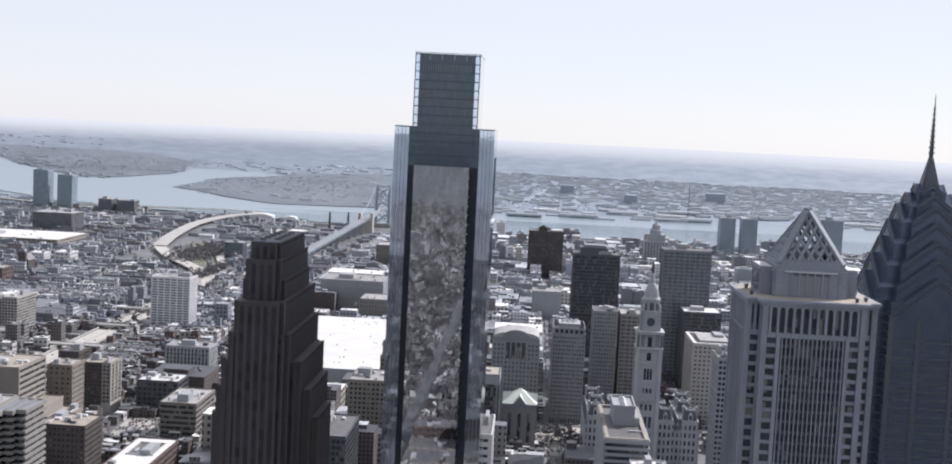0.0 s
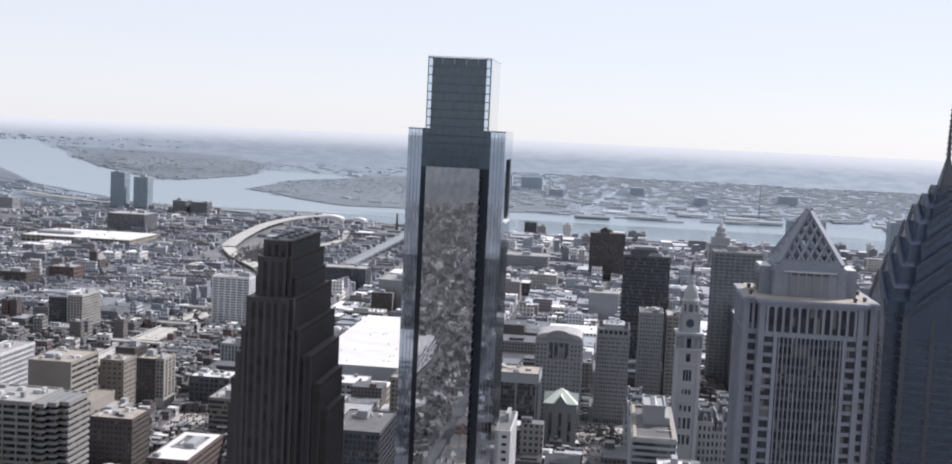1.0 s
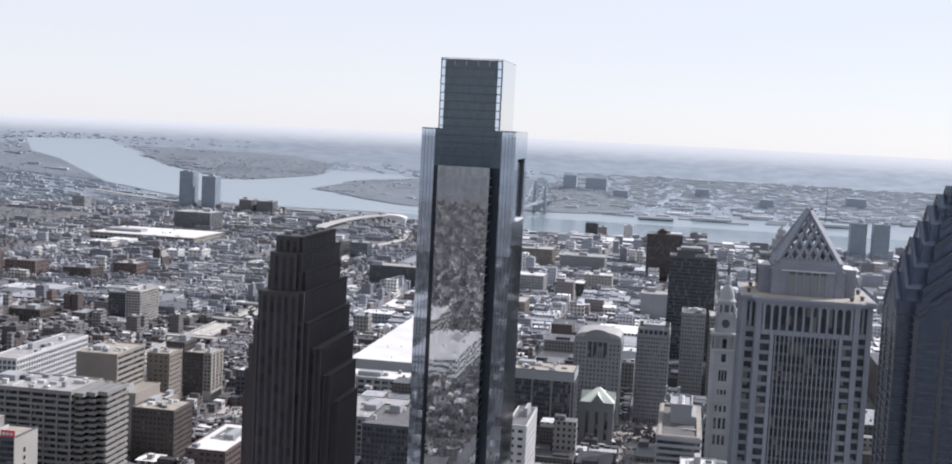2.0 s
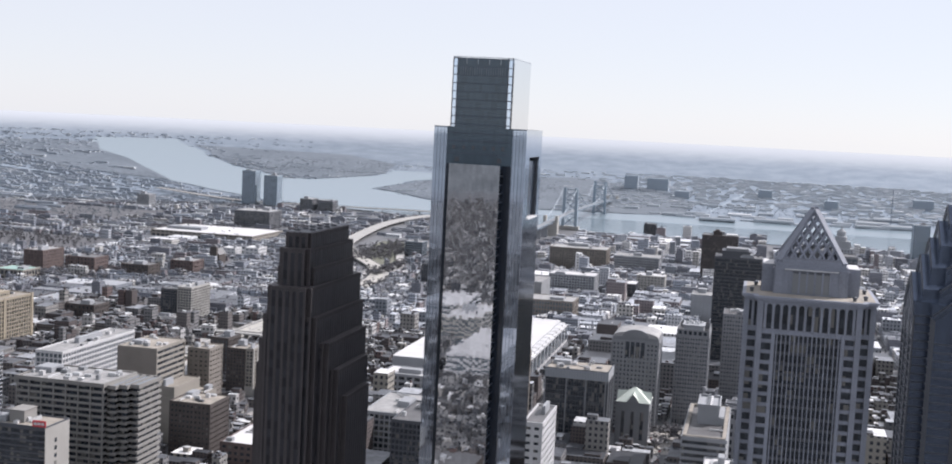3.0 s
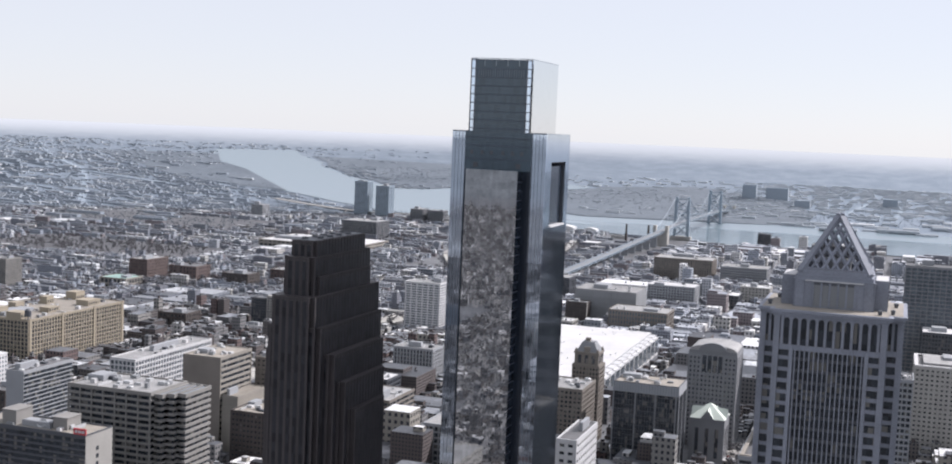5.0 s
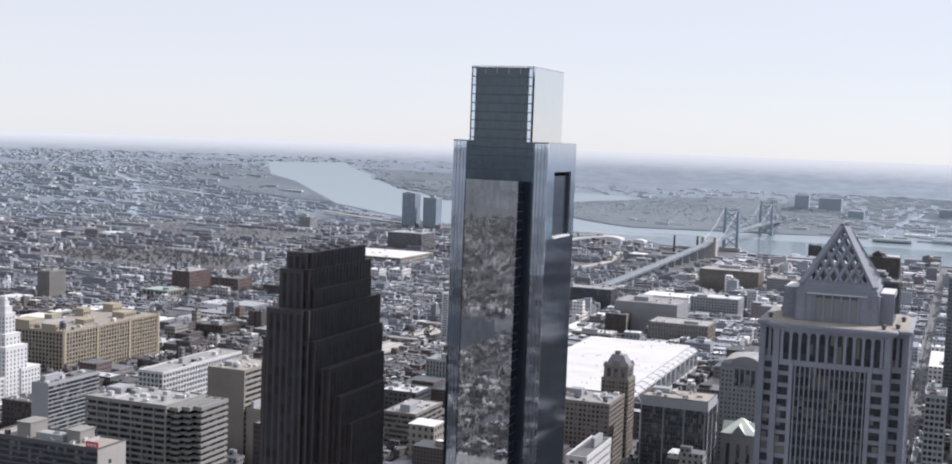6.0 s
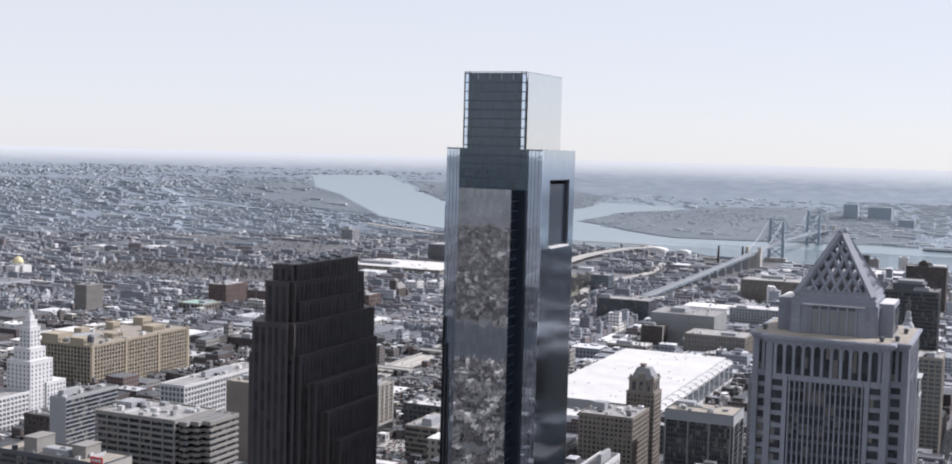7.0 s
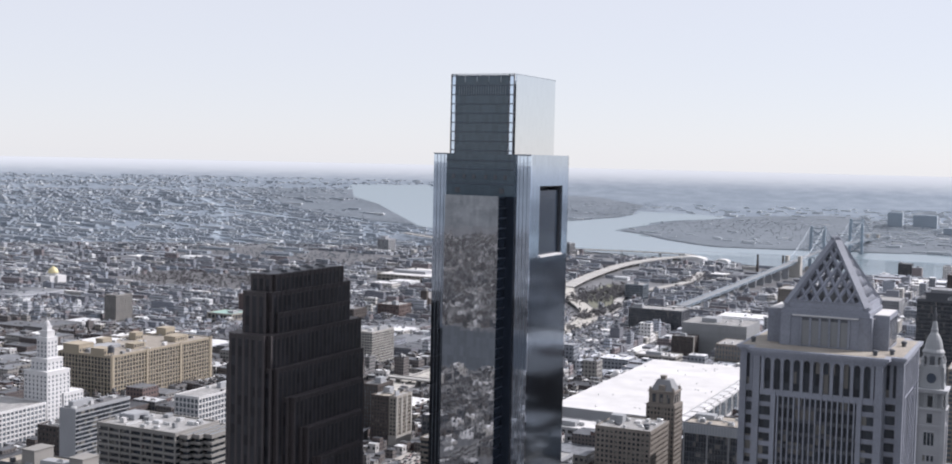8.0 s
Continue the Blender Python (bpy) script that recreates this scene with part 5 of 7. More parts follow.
office("office_block", "slim brown tower with a beige corner strip", -338.2, -318.2, 369.5, 396.5, 65, OLD, PANE, 3.7, 2.6, 5, 2.2, roof=ROOF_T, clutter=3)
office("office_block", "olive brown slab with vertical strips", -391.4, -372.4, 529, 559, 44, DKBRICK, PANE_L, 3.7, 0.9, 3.0, 1.5, roof=ROOF_D, clutter=3)
office("apartment_block", "brown brick apartment block with close window rows", -355.8, -336.8, 488.5, 515.5, 43.5, DKBRICK, PANE, 3.3, 1.6, 3.0, 1.4, roof=ROOF_T, clutter=3)
# beige takes in sunlight on the south side besides the real pale strips
WING = office("apartment_wing", "beige sunny wing of the brown brick apartment block", -336.5, -328.8, 488.5, 516.5, 44, SAND, PANE, 3.3, 1.2, 4.0, 1.1, roof=ROOF_L, clutter=1)
part("base_storey", ring("base_storey", LIME, 8.4, 28.7, 8.5, 0.7), WING, "pale stone base", at=(0, 0, 0.1))
for y in (-13.3, -4.6, 4.6, 13.3):
    part("pale_strip", solid("pale_strip", LIME, (3.75, y - 1.1, 8.6, 4.35, y + 1.1, 44.6)), WING, "pale stone upright strip")
office("office_block", "dark brown brick block with small windows", -307, -273, 276, 311, 42, DKBRICK, PANE, 3.8, 2.3, 3.4, 1.6, roof=ROOF_T, clutter=5)
LOW_RED = office("low_block", "low red brick building with a white-rimmed sunken roof deck", -250, -219.4, 244, 323.4, 24, RED, PANE, 4.2, 2.2, 5, 1.8, roof=ROOF_W, clutter=2)
part("sunken_deck", solid("sunken_deck", ROOF_D, (-9, -6, 24.12, 10, 26, 24.2)), LOW_RED, "dark sunken roof deck")
part("deck_wall", ring("deck_wall", WHITE, 19.6, 32.6, 1.1, 0.4), LOW_RED, at=(0.5, 10, 24.1))
for k in range(4):
    part("deck_skylight", solid("deck_skylight", UNIT, (-6 + 4 * k, 2, 24.2, -4.6 + 4 * k, 10, 24.9)), LOW_RED)
office("office_block", "tan-grey office block with ribbon windows and a pale roof", -259, -229, 405, 462, 32, OLD, PANE, 3.9, 1.8, 0, roof=ROOF_L, clutter=5)
office("low_block", "dark loft block with a white roof", -309.5, -272, 501, 535, 28, CHAR, PANE, 4.0, 1.5, 4.5, 1.2, roof=ROOF_W, clutter=6)
tagged(new("parking_lot", sheet("parking_lot", [(-304.1, 408.1), (-264.2, 409.3), (-266.9, 482.1), (-306.9, 480.9)], PLAZA, 0.25, 20)), "paved open parking lot between the blocks", "parking lot", kind="structure")
keep(-305.6, -265.6, 410.1, 480.1, 0)
office("factory_loft", "white framed loft building with big windows", -476.5, -450.5, 361, 487, 52, WHITE, PANE_L, 4.2, 1.3, 4.4, 1.0, roof=ROOF_L, clutter=8)
office("apartment_block", "dark grey apartment slab with pale balcony grid", -607, -584, 845, 875, 37, CHAR, PANE, 3.2, 1.1, 3.4, 0.6, roof=ROOF_D, clutter=3)
office("apartment_block", "pale apartment tower with balcony grid", -576.9, -557.9, 830.1, 884.1, 43, LIME, PANE, 3.2, 1.2, 4.2, 0.8, roof=ROOF_L, clutter=3)
office("apartment_podium", "low pale podium with a striped front", -590, -545, 795.7, 823.7, 10, WHITE, PANE, 3.4, 1.5, 5, 1.2, roof=ROOF_L, clutter=5)
office("white_tower_block", "white concrete slab tower with fine window grid", -437, -388, 945, 980, 61, WHITE, PANE_L, 3.1, 1.5, 8.3, 1.6, roof=ROOF_L, clutter=8)
office("hospital_block", "grey concrete block with vertical window strips", -330, -285, 653.5, 687, 31, GREY, PANE, 3.8, 0.8, 3.6, 1.7, roof=ROOF_L, clutter=6)
# charcoal walls stand for the deep shade on the hotel's front
HOTEL = office("hotel", "beige hotel with dark ribbon windows and blank end wall", -350, -270, 46, 72, 78, CHAR, PANE, 3.4, 1.1, 0, base=6, roof=ROOF_T, clutter=8, blank="S", blank_wall=LIME)
office("apartment_slab", "thin pale blue slab with balcony lines", -469.6, -453.6, 219.8, 279.8, 66, GREY, PANE, 3.2, 0.75, 0, base=5, roof=ROOF_D, clutter=4, blank="W")
office("low_block", "small dark brick block with roof tanks", -553.8, -520.8, 280.7, 305.7, 32, DKBRICK, PANE, 3.8, 2.2, 4, 1.8, roof=ROOF_D, clutter=4)
GREY_TOWER = office("grey_tower", "dark blue-grey glass office tower with ribbed corners", -37.9, 14.1, 406, 442, 70, CHAR, PANE, 3.9, 0.5, 2.2, 0.35, roof=ROOF_T, clutter=9)
part("louvre_band", ring("louvre_band", GREY, 52.6, 36.6, 7.5, 0.8), GREY_TOWER, at=(0, 0, 62.8))
for k in range(24):
    part("louvre", solid("louvre", STEEL, (-25.6 + 2.18 * k, -18.55, 63, -25.2 + 2.18 * k, -18.3, 70)), GREY_TOWER)
for sx in (-25.6, 24.2, -8, 8):
    part("rib", solid("rib", DKGREY, (sx - 0.6, -18.7, 0, sx + 0.6, -18.1, 62.8)), GREY_TOWER)
for k in range(3):
    part("corner_rib", solid("corner_rib", GREY, (26.05, -17 + 17 * k, 0, 26.6, -15.8 + 17 * k, 62.8)), GREY_TOWER)
# unseen blocks, added behind the camera for bright patches in the mirror panel
office("white_block", "white office block seen only as a bright patch in the mirror panel", -242, -196, -1015, -900, 30, LIME, PANE_L, 5, 2.8, 0, roof=ROOF_W, clutter=4)
office("white_block", "white office block seen only as a bright patch in the mirror panel", -186, -130, -870, -700, 24, WHITE, PANE_L, 5, 2.8, 0, roof=ROOF_W, clutter=4)
office("white_block", "white office block seen only as a bright patch in the mirror panel", -305, -250, -1150, -1030, 26, WHITE, PANE_L, 5, 2.8, 0, roof=ROOF_W, clutter=4)
office("old_hotel", "tan brick hotel block with bright sunny side", -106.4, -62.4, 403.4, 449.4, 60, OLD, PANE, 3.6, 1.7, 3.6, 1.5, roof=ROOF_L, clutter=9)
office("blank_block", "large blank grey concrete telephone building", -258, -170, 1140, 1215, 45, MEMB, MEMB, 6, 5.2, 9, 1.0, roof=ROOF_L, clutter=8, deep=0.08)
TALL = office("stone_tower", "grey stone office tower with an arcaded top storey", 57.4, 87.4, 554.4, 610.4, 82, DKGREY, PANE, 3.7, 1.9, 2.6, 1.3, roof=ROOF_D, clutter=0, top=2.0)
part("arcade_storey", solid("arcade_storey", DKGREY, (-14.6, -27.6, 82.5, 14.6, -27, 88), (-14.6, 20, 82.5, 14.6, 20.6, 88), (-14.6, -27, 82.5, -14, 20, 88), (14, -27, 82.5, 14.6, 20, 88)), TALL)
part("roof_house", solid("roof_house", GREY, (-9, -20, 82.1, 9, 4, 90.5), (-10, -21, 90.5, 10, 5, 91.2)), TALL)
for k in range(6):
    part("arched_window", solid("arched_window", PANE, (-12.8 + 4.5 * k, -27.75, 83.2, -10 + 4.5 * k, -27.55, 86.6)), TALL)
    part("cooling_fan", lathe("cooling_fan", UNIT, [(1.5, 91.2), (1.5, 93.2), (1.2, 93.5), (1.2, 93.0)], 10), TALL, at=(-6 + 2.4 * k, -12 + (k % 2) * 8, 0))
office("office_block", "plain grey office block with small windows", 96.9, 119.9, 622.6, 662.6, 95, DKGREY, PANE, 3.8, 2.2, 3.0, 1.5, roof=ROOF_D, clutter=4)
office("office_block", "olive office block with pale window rows", 123.8, 145.8, 632.9, 672.9, 92, SAND, PANE_L, 3.8, 1.4, 5.0, 1.0, roof=ROOF_L, clutter=5)
RIMMED = office("stone_block", "pale stone block with a white roof rim", 188.1, 232.1, 580.6, 645.6, 75, LIME, PANE, 4.0, 2.4, 4.5, 2.2, roof=ROOF_D, clutter=2)
part("roof_rim", ring("roof_rim", ROOF_W, 43, 64, 0.8, 3.2), RIMMED, at=(0, 0, 76.2))
part("skylight_deck", solid("skylight_deck", ROOF_L, (-14, -22, 75.1, 14, 22, 78)), RIMMED)
office("dark_block", "dark flat office block with a bright white roof", 196, 235, 725.6, 767.6, 85, CHAR, PANE, 3.9, 1.4, 3.0, 1.0, roof=ROOF_W, clutter=3)
office("slim_tower", "slim grey office tower with close window bands", 170.8, 183.8, 310.3, 340.3, 111, GREY, PANE, 3.8, 1.5, 3.2, 0.8, roof=ROOF_D, clutter=3)
DARK_TOWER = office("dark_tower", "tall charcoal steel and glass tower", 80, 131, 785, 828, 134, CHAR, PANE, 3.9, 1.0, 1.8, 0.5, roof=ROOF_D, clutter=5)
part("plant_storey", solid("plant_storey", CHAR, (-18, -17, 134.1, 12, 12, 140.5), (-18.6, -17.6, 140.5, 12.6, 12.6, 141.2)), DARK_TOWER)
part("plant_storey", solid("plant_storey", DKGREY, (-14, -15, 141.2, 10, 8, 144)), DARK_TOWER)
MODERN = office("modern_block", "low modern block with a pale roof rim", 85.9, 113.9, 193.5, 289.5, 76, GREY, PANE, 4.0, 1.9, 0, roof=ROOF_D, clutter=2, out=0.3)
part("roof_rim", ring("roof_rim", ROOF_T, 27, 95, 0.6, 2.4), MODERN, at=(0, 0, 77.0))
part("plant_tower", solid("plant_tower", GREY, (-6.5, -6, 76.1, 7.5, 26, 88), (-6.9, -6.4, 87.2, 7.9, -5.6, 89.4), (-6.9, 25.6, 87.2, 7.9, 26.4, 89.4), (-6.9, -5.6, 87.2, -6.1, 25.6, 89.4), (7.1, -5.6, 87.2, 7.9, 25.6, 89.4)), MODERN)
for k in range(5):
    part("plant_fan", lathe("plant_fan", UNIT, [(2.0, 88), (2.0, 89.2), (1.6, 89.5), (1.6, 89.0)], 12), MODERN, at=(0.5, -2 + 6 * k, 0))
office("modern_block", "small block with a white roof", 101.3, 123.3, 155, 188, 66, GREY, PANE, 4.0, 1.9, 0, roof=ROOF_W, clutter=2)
office("white_core", "white stair tower with an open roof", 8.2, 19.2, 57.7, 103.7, 108, WHITE, PANE, 4.0, 2.4, 4.5, 1.9, roof=ROOF_D, clutter=1)
RED_SLAB = office("residence_slab", "dark brick residence slab near the river", 26, 90, 1690, 1735, 84, DKBRICK, PANE, 3.1, 1.4, 4, 1.4, roof=ROOF_D, clutter=3)
part("roof_house", solid("roof_house", DKBRICK, (-13, -10, 84.1, 2, 8, 91), (-9, -8, 91, -2, 6, 94)), RED_SLAB)
part("white_plant", solid("white_plant", ROOF_W, (10, -16, 84.1, 30, 10, 87)), RED_SLAB)
office("dark_block", "dark square-edged office slab far downtown", -1039.7, -954.7, 2038.9, 2113.9, 40, DKGREY, PANE, 3.8, 1.0, 3, 0.6, roof=ROOF_L, clutter=4)
office("dark_block", "dark riverside block beside the towers", -1093.3, -1058.3, 2589.1, 2639.1, 35, DKGREY, PANE, 3.8, 1.0, 5, 0.8, roof=ROOF_L, clutter=2)
office("dark_block", "dark riverside block with a pale end", -1047.9, -1002.9, 2601.1, 2641.1, 33, DKGREY, PANE, 3.8, 1.0, 5, 0.8, roof=ROOF_L, clutter=2)
office("waterfront_tower", "pale glass condominium tower on the river", -1312, -1272, 2700, 2740, 96, CONDO, PANE_L, 3.2, 1.4, 5, 0.7, roof=ROOF_L, clutter=2)
office("waterfront_tower", "pale glass condominium tower on the river", -1246, -1206, 2700, 2740, 86, CONDO, PANE_L, 3.2, 1.4, 5, 0.7, roof=ROOF_L, clutter=2)
for x, h in ((464, 94), (512, 94)):
    office("harbour_tower", "grey concrete apartment tower near the river", x - 17, x + 17, 2200, 2235, h, CONDO, PANE, 3.2, 1.3, 4, 1.2, roof=ROOF_L, clutter=2)
office("harbour_tower", "pale apartment slab with balcony lines", 666, 716, 2200, 2240, 101, CONDO, PANE, 3.2, 1.5, 5, 1.2, roof=ROOF_D, clutter=2)

# ---- named blocks of the middle distance ----
office("cube_block", "dark modern block with a tan penthouse roof", -115.4, -81.4, 229.1, 292.1, 58, CHAR, PANE, 3.9, 1.1, 3.2, 0.6, roof=ROOF_D, clutter=3)
office("penthouse_block", "grey block with a gridded sunny wall", -161.6, -115.6, 309.6, 381.6, 42, GREY, PANE, 4.0, 1.4, 4.2, 1.0, roof=ROOF_L, clutter=4)
office("brick_warehouse", "big dark red brick warehouse with a pale roof", -1001.3, -967.3, 1152.6, 1213.6, 31, RED, PANE, 4.4, 2.6, 6, 3.0, roof=ROOF_L, clutter=3)
office("brick_warehouse", "dark red brick warehouse with a flat roof", -942.1, -891.1, 1175.9, 1218.9, 23, RED, PANE, 4.4, 2.6, 6, 3.0, roof=ROOF_D, clutter=3)
office("brick_warehouse", "low dark brick warehouse with a tan end wall", -852.8, -805.8, 1189.8, 1229.8, 16, DKBRICK, PANE, 4.4, 2.6, 6, 3.0, roof=ROOF_D, clutter=2)
office("brick_warehouse", "dark red brick loft with a flat roof", -803.8, -763.8, 1260.6, 1301.6, 18.5, RED, PANE, 4.4, 2.6, 6, 3.0, roof=ROOF_L, clutter=2)
office("green_shed", "long low shed with a pale green roof", -974.8, -927.8, 1037.7, 1082.7, 15, SAND, PANE, 5, 3, 8, 2, roof=COPPER, clutter=1)
office("brick_warehouse", "low dark brick warehouse with bare walls", -705.5, -665.5, 785.3, 821.3, 18, DKBRICK, PANE, 4.4, 2.8, 6, 3.0, roof=ROOF_D, clutter=2)
office("apartment_tower", "grey apartment tower with pale end walls", -1470.9, -1436.9, 2389.2, 2427.2, 34, GREY, PANE, 3.1, 1.3, 4, 1.2, roof=ROOF_L, clutter=1)
office("apartment_tower", "brown apartment block with a pale window wall", -1102.8, -1079.8, 955.3, 991.3, 41, BEIGE, PANE, 3.1, 1.3, 3.6, 1.0, roof=ROOF_D, clutter=2)
office("white_shed", "white box building among low roofs", -779.8, -752.8, 1502.2, 1542.2, 19, WHITE, PANE_L, 5, 3.6, 8, 3, roof=ROOF_W, clutter=1)
office("white_shed", "white box building among low roofs", -819.5, -794.5, 1494.6, 1524.6, 17, WHITE, PANE_L, 5, 3.6, 8, 3, roof=ROOF_W, clutter=1)
office("market_shed", "huge low shed with a white roof", -1099.5, -874.5, 1758.1, 1923.1, 12, SAND, PANE, 5, 3.4, 10, 3, roof=ROOF_W, clutter=12)
office("long_block", "long dark government block with a pale roof", -256.1, -149.1, 1719.2, 1782.2, 40, OLD, PANE, 4.2, 1.8, 4.5, 1.8, roof=ROOF_L, clutter=6)
office("long_block", "square grey courthouse block with roof plant", -132.7, -49.7, 1707.5, 1771.5, 33, GREY, PANE, 4.0, 1.6, 4, 1.4, roof=ROOF_L, clutter=6)
office("long_block", "long grey block with a white roof rim", -192.9, -119.9, 1338.4, 1388.4, 35, GREY, PANE, 4.0, 1.8, 4.5, 1.8, roof=ROOF_W, clutter=5)
office("arcaded_block", "long brown block with a rank of arched windows", -192.7, -113.7, 1071.2, 1126.2, 30, OLD, PANE_L, 5.0, 1.6, 4.0, 1.6, roof=ROOF_L, clutter=6)
office("pale_block", "pale block with a lattice roof screen", -69.1, -22.1, 1488.3, 1530.3, 25, LIME, PANE, 4.2, 2.8, 6, 3, roof=ROOF_W, clutter=5)
office("black_block", "dark low block with a white roof", -109.9, -60.9, 1399.4, 1446.4, 20, CHAR, PANE, 4.2, 1.8, 6, 1.5, roof=ROOF_W, clutter=2)
SLAB = office("dark_slab", "dark office slab with a pale corner strip", -262, -232, 1108, 1132, 30, DKBRICK, PANE, 3.8, 2.4, 3.4, 1.6, roof=ROOF_D, clutter=3)
part("corner_strip", solid("corner_strip", LIME, (14.9, -12.4, 0, 15.5, -9.6, 31)), SLAB, "pale corner strip")
office("long_dark_block", "long dark grey government block with a pale flat roof", -402, -318, 1340, 1385, 34, CHAR, PANE, 3.9, 1.3, 3.2, 1.0, roof=ROOF_L, clutter=4)
office("glass_block", "blue-grey glass office block near the ramps", -545, -510, 1735, 1770, 28, STEEL, PANE, 3.7, 1.2, 4, 0.7, roof=ROOF_L, clutter=2)
office("columned_office", "low pale office with a columned upper floor", -282, -228, 1016, 1046, 17, LIME, PANE, 5.2, 1.6, 4.5, 0.8, roof=ROOF_W, clutter=4, deep=1.2)
for k in range(3):
    tank = thing("storage_tank", "white domed storage tank", "tank", -258 + 11 * k, 880 + 4 * k, 0, 0, "storage tanks")
    part("drum", lathe("drum", ROOF_W, [(5.0, 0), (5.0, 14)], 16), tank)
    part("dome", lathe("dome", ROOF_W, [(5.0, 14), (4.6, 16), (3.4, 17.8), (1.6, 18.8), (0.2, 19.1)], 16), tank)
keep(-264, -230, 874, 894, 1)
office("blank_block", "tall blank grey stone block", 37.5, 79.5, 1191.5, 1236.5, 38, GREY, GREY, 4.2, 3.6, 6, 2, roof=ROOF_L, clutter=3)
office("grid_tower", "dark olive glass tower with pale window bands", 177, 229, 780, 815, 144, DKGREY, PANE_L, 3.9, 0.9, 5.5, 0.7, roof=ROOF_D, clutter=4)
office("shore_block", "dark block standing on the river bank", -153, -123, 2500, 2528, 36, CHAR, PANE, 3.6, 1.2, 4, 0.8, roof=ROOF_D, clutter=1)


def stepped_church():
    keep(-805.2, -770.2, 1389.3, 1429.3)
    root = thing("stone_church", "dark stone church with a square tower", "church", -788.1, 1407.1)
    part("nave", solid("nave", DKBRICK, (-8, -12, 0, 8, 16, 16)), root)
    v = [(-8.5, -12.3, 16), (8.5, -12.3, 16), (8.5, 16.3, 16), (-8.5, 16.3, 16), (0, -12.3, 26), (0, 16.3, 26)]
    part("nave_roof", mesh_from("nave_roof", v, [(0, 1, 4), (1, 2, 5, 4), (2, 3, 5), (3, 0, 4, 5), (3, 2, 1, 0)], [ROOF_D]), root)
    part("bell_tower", solid("bell_tower", DKBRICK, (-6, -19, 0, 6, -12.4, 30)), root)
    part("tower_roof", prism("tower_roof", ROOF_D, [(-6.3, -3.5), (6.3, -3.5), (6.3, 3.5), (-6.3, 3.5)], 0, 5, 0.1), root, at=(0, -15.7, 30))


def domed_office():
    keep(262, 312, 1980, 2022)
    root = thing("domed_tower", "old grey stone tower with a stepped octagonal lantern", "tower", 287, 2000)
    part("tower_base", solid("tower_base", GREY, (-24, -18, 0, 24, 18, 52), (-18, -14, 52, 18, 14, 66)), root)
    part("lantern", lathe("lantern", GREY, [(12, 66), (12, 74), (13, 74.3), (9, 76), (9, 84), (9.6, 84.3), (5, 88), (2, 91), (0.4, 97)], 8), root)
    for k in range(9):
        for i in range(8):
            part("window", solid("window", PANE, (-22.5 + i * 6, -18.15, 4 + k * 5.2, -19.8 + i * 6, -17.9, 7.2 + k * 5.2)), root)


def chimney(x, y, h):
    root = thing("chimney_stack", "tall dark brick chimney near the river", "chimney", x, y)
    part("shaft", lathe("shaft", DKBRICK, [(3.4, 0), (2.2, h - 2), (2.6, h - 1.8), (2.6, h)], 12), root)


def radio_mast(x, y, h):
    x, y, z, k = land(x, y)
    root = thing("radio_mast", "thin grey lattice radio mast in the distance", "mast", x, y, z)
    w = 1.6
    legs = [((sx * w, sy * w, 0), (sx * 0.3, sy * 0.3, h), 0.7) for sx in (-1, 1) for sy in (-1, 1)]
    for i, ln in enumerate(legs):
        part("leg", bars("leg", STEEL, [ln]), root)
    for i in range(10):
        z0, z1, r = h * i / 10, h * (i + 1) / 10, w * (1 - i / 11)
        part("brace", bars("brace", STEEL, [((-r, -r, z0), (r, -r, z1), 0.4)]), root)


def far_tower(x, y, w, d, h):
    x, y, z, k = land(x, y)
    root = thing("distant_tower", "pale apartment slab across the river", "building", x, y, z - 2, group="towers across the river")
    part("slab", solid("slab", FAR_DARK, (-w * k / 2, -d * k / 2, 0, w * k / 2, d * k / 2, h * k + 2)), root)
    for i in range(7):
        part("storey_band", ring("storey_band", FAR_WALL, w * k, d * k, 1.6 * k, 0.6, 0.3), root, at=(0, 0, 3 + i * h * k / 7))


def gold_church(x, y):
    keep(x - 20, x + 20, y - 26, y + 26)
    root = thing("domed_church", "pale stone church with a gilded dome", "church", x, y)
    part("nave", solid("nave", WHITE, (-12, -20, 0, 12, 22, 16), (-17, -6, 0, 17, 6, 16)), root)
    part("drum", lathe("drum", WHITE, [(8.5, 16), (8.5, 20), (9, 20.2), (9, 20.8)], 16), root)
    part("dome", lathe("dome", GOLD, [(9.8, 20.8), (9.6, 23.5), (8.4, 27), (6.0, 30), (3.0, 32), (1.0, 32.8), (0.9, 35), (0.1, 37)], 16), root, "gilded dome")


def arena_roof(x, y, w, d, h):
    keep(x - w / 2, x + w / 2, y - d / 2, y + d / 2)
    root = thing("pier_shed", "white vaulted shed on the river bank", "shed", x, y)
    part("wall", solid("wall", WHITE, (-w / 2, -d / 2, 0, w / 2, d / 2, h * 0.6)), root)
    ribs = [(-w / 2 + w * i / 8, h * 0.6 + h * 0.4 * math.sin(math.pi * i / 8)) for i in range(9)]
    v = [(px, sy * d / 2, pz) for sy in (-1, 1) for px, pz in ribs]
    part("vault", mesh_from("vault", v, [(i, i + 1, i + 10, i + 9) for i in range(8)] + [tuple(range(9)), tuple(range(17, 8, -1))], [ROOF_W]), root)


def shore_tower(x, y, h):
    keep(x - 10, x + 10, y - 10, y + 10)
    root = thing("river_tower", "slim grey stepped tower on the river bank", "tower", x, y)
    part("shaft", prism("shaft", FAR_DARK, circle(7.5, 8), 0, h * 0.55, 0.85), root)
    part("upper_stage", prism("upper_stage", FAR_DARK, circle(4.6, 8), h * 0.55, h * 0.85, 0.7), root)
    part("cap", prism("cap", FAR_DARK, circle(3.4, 8), h * 0.85, h, 0.05), root)


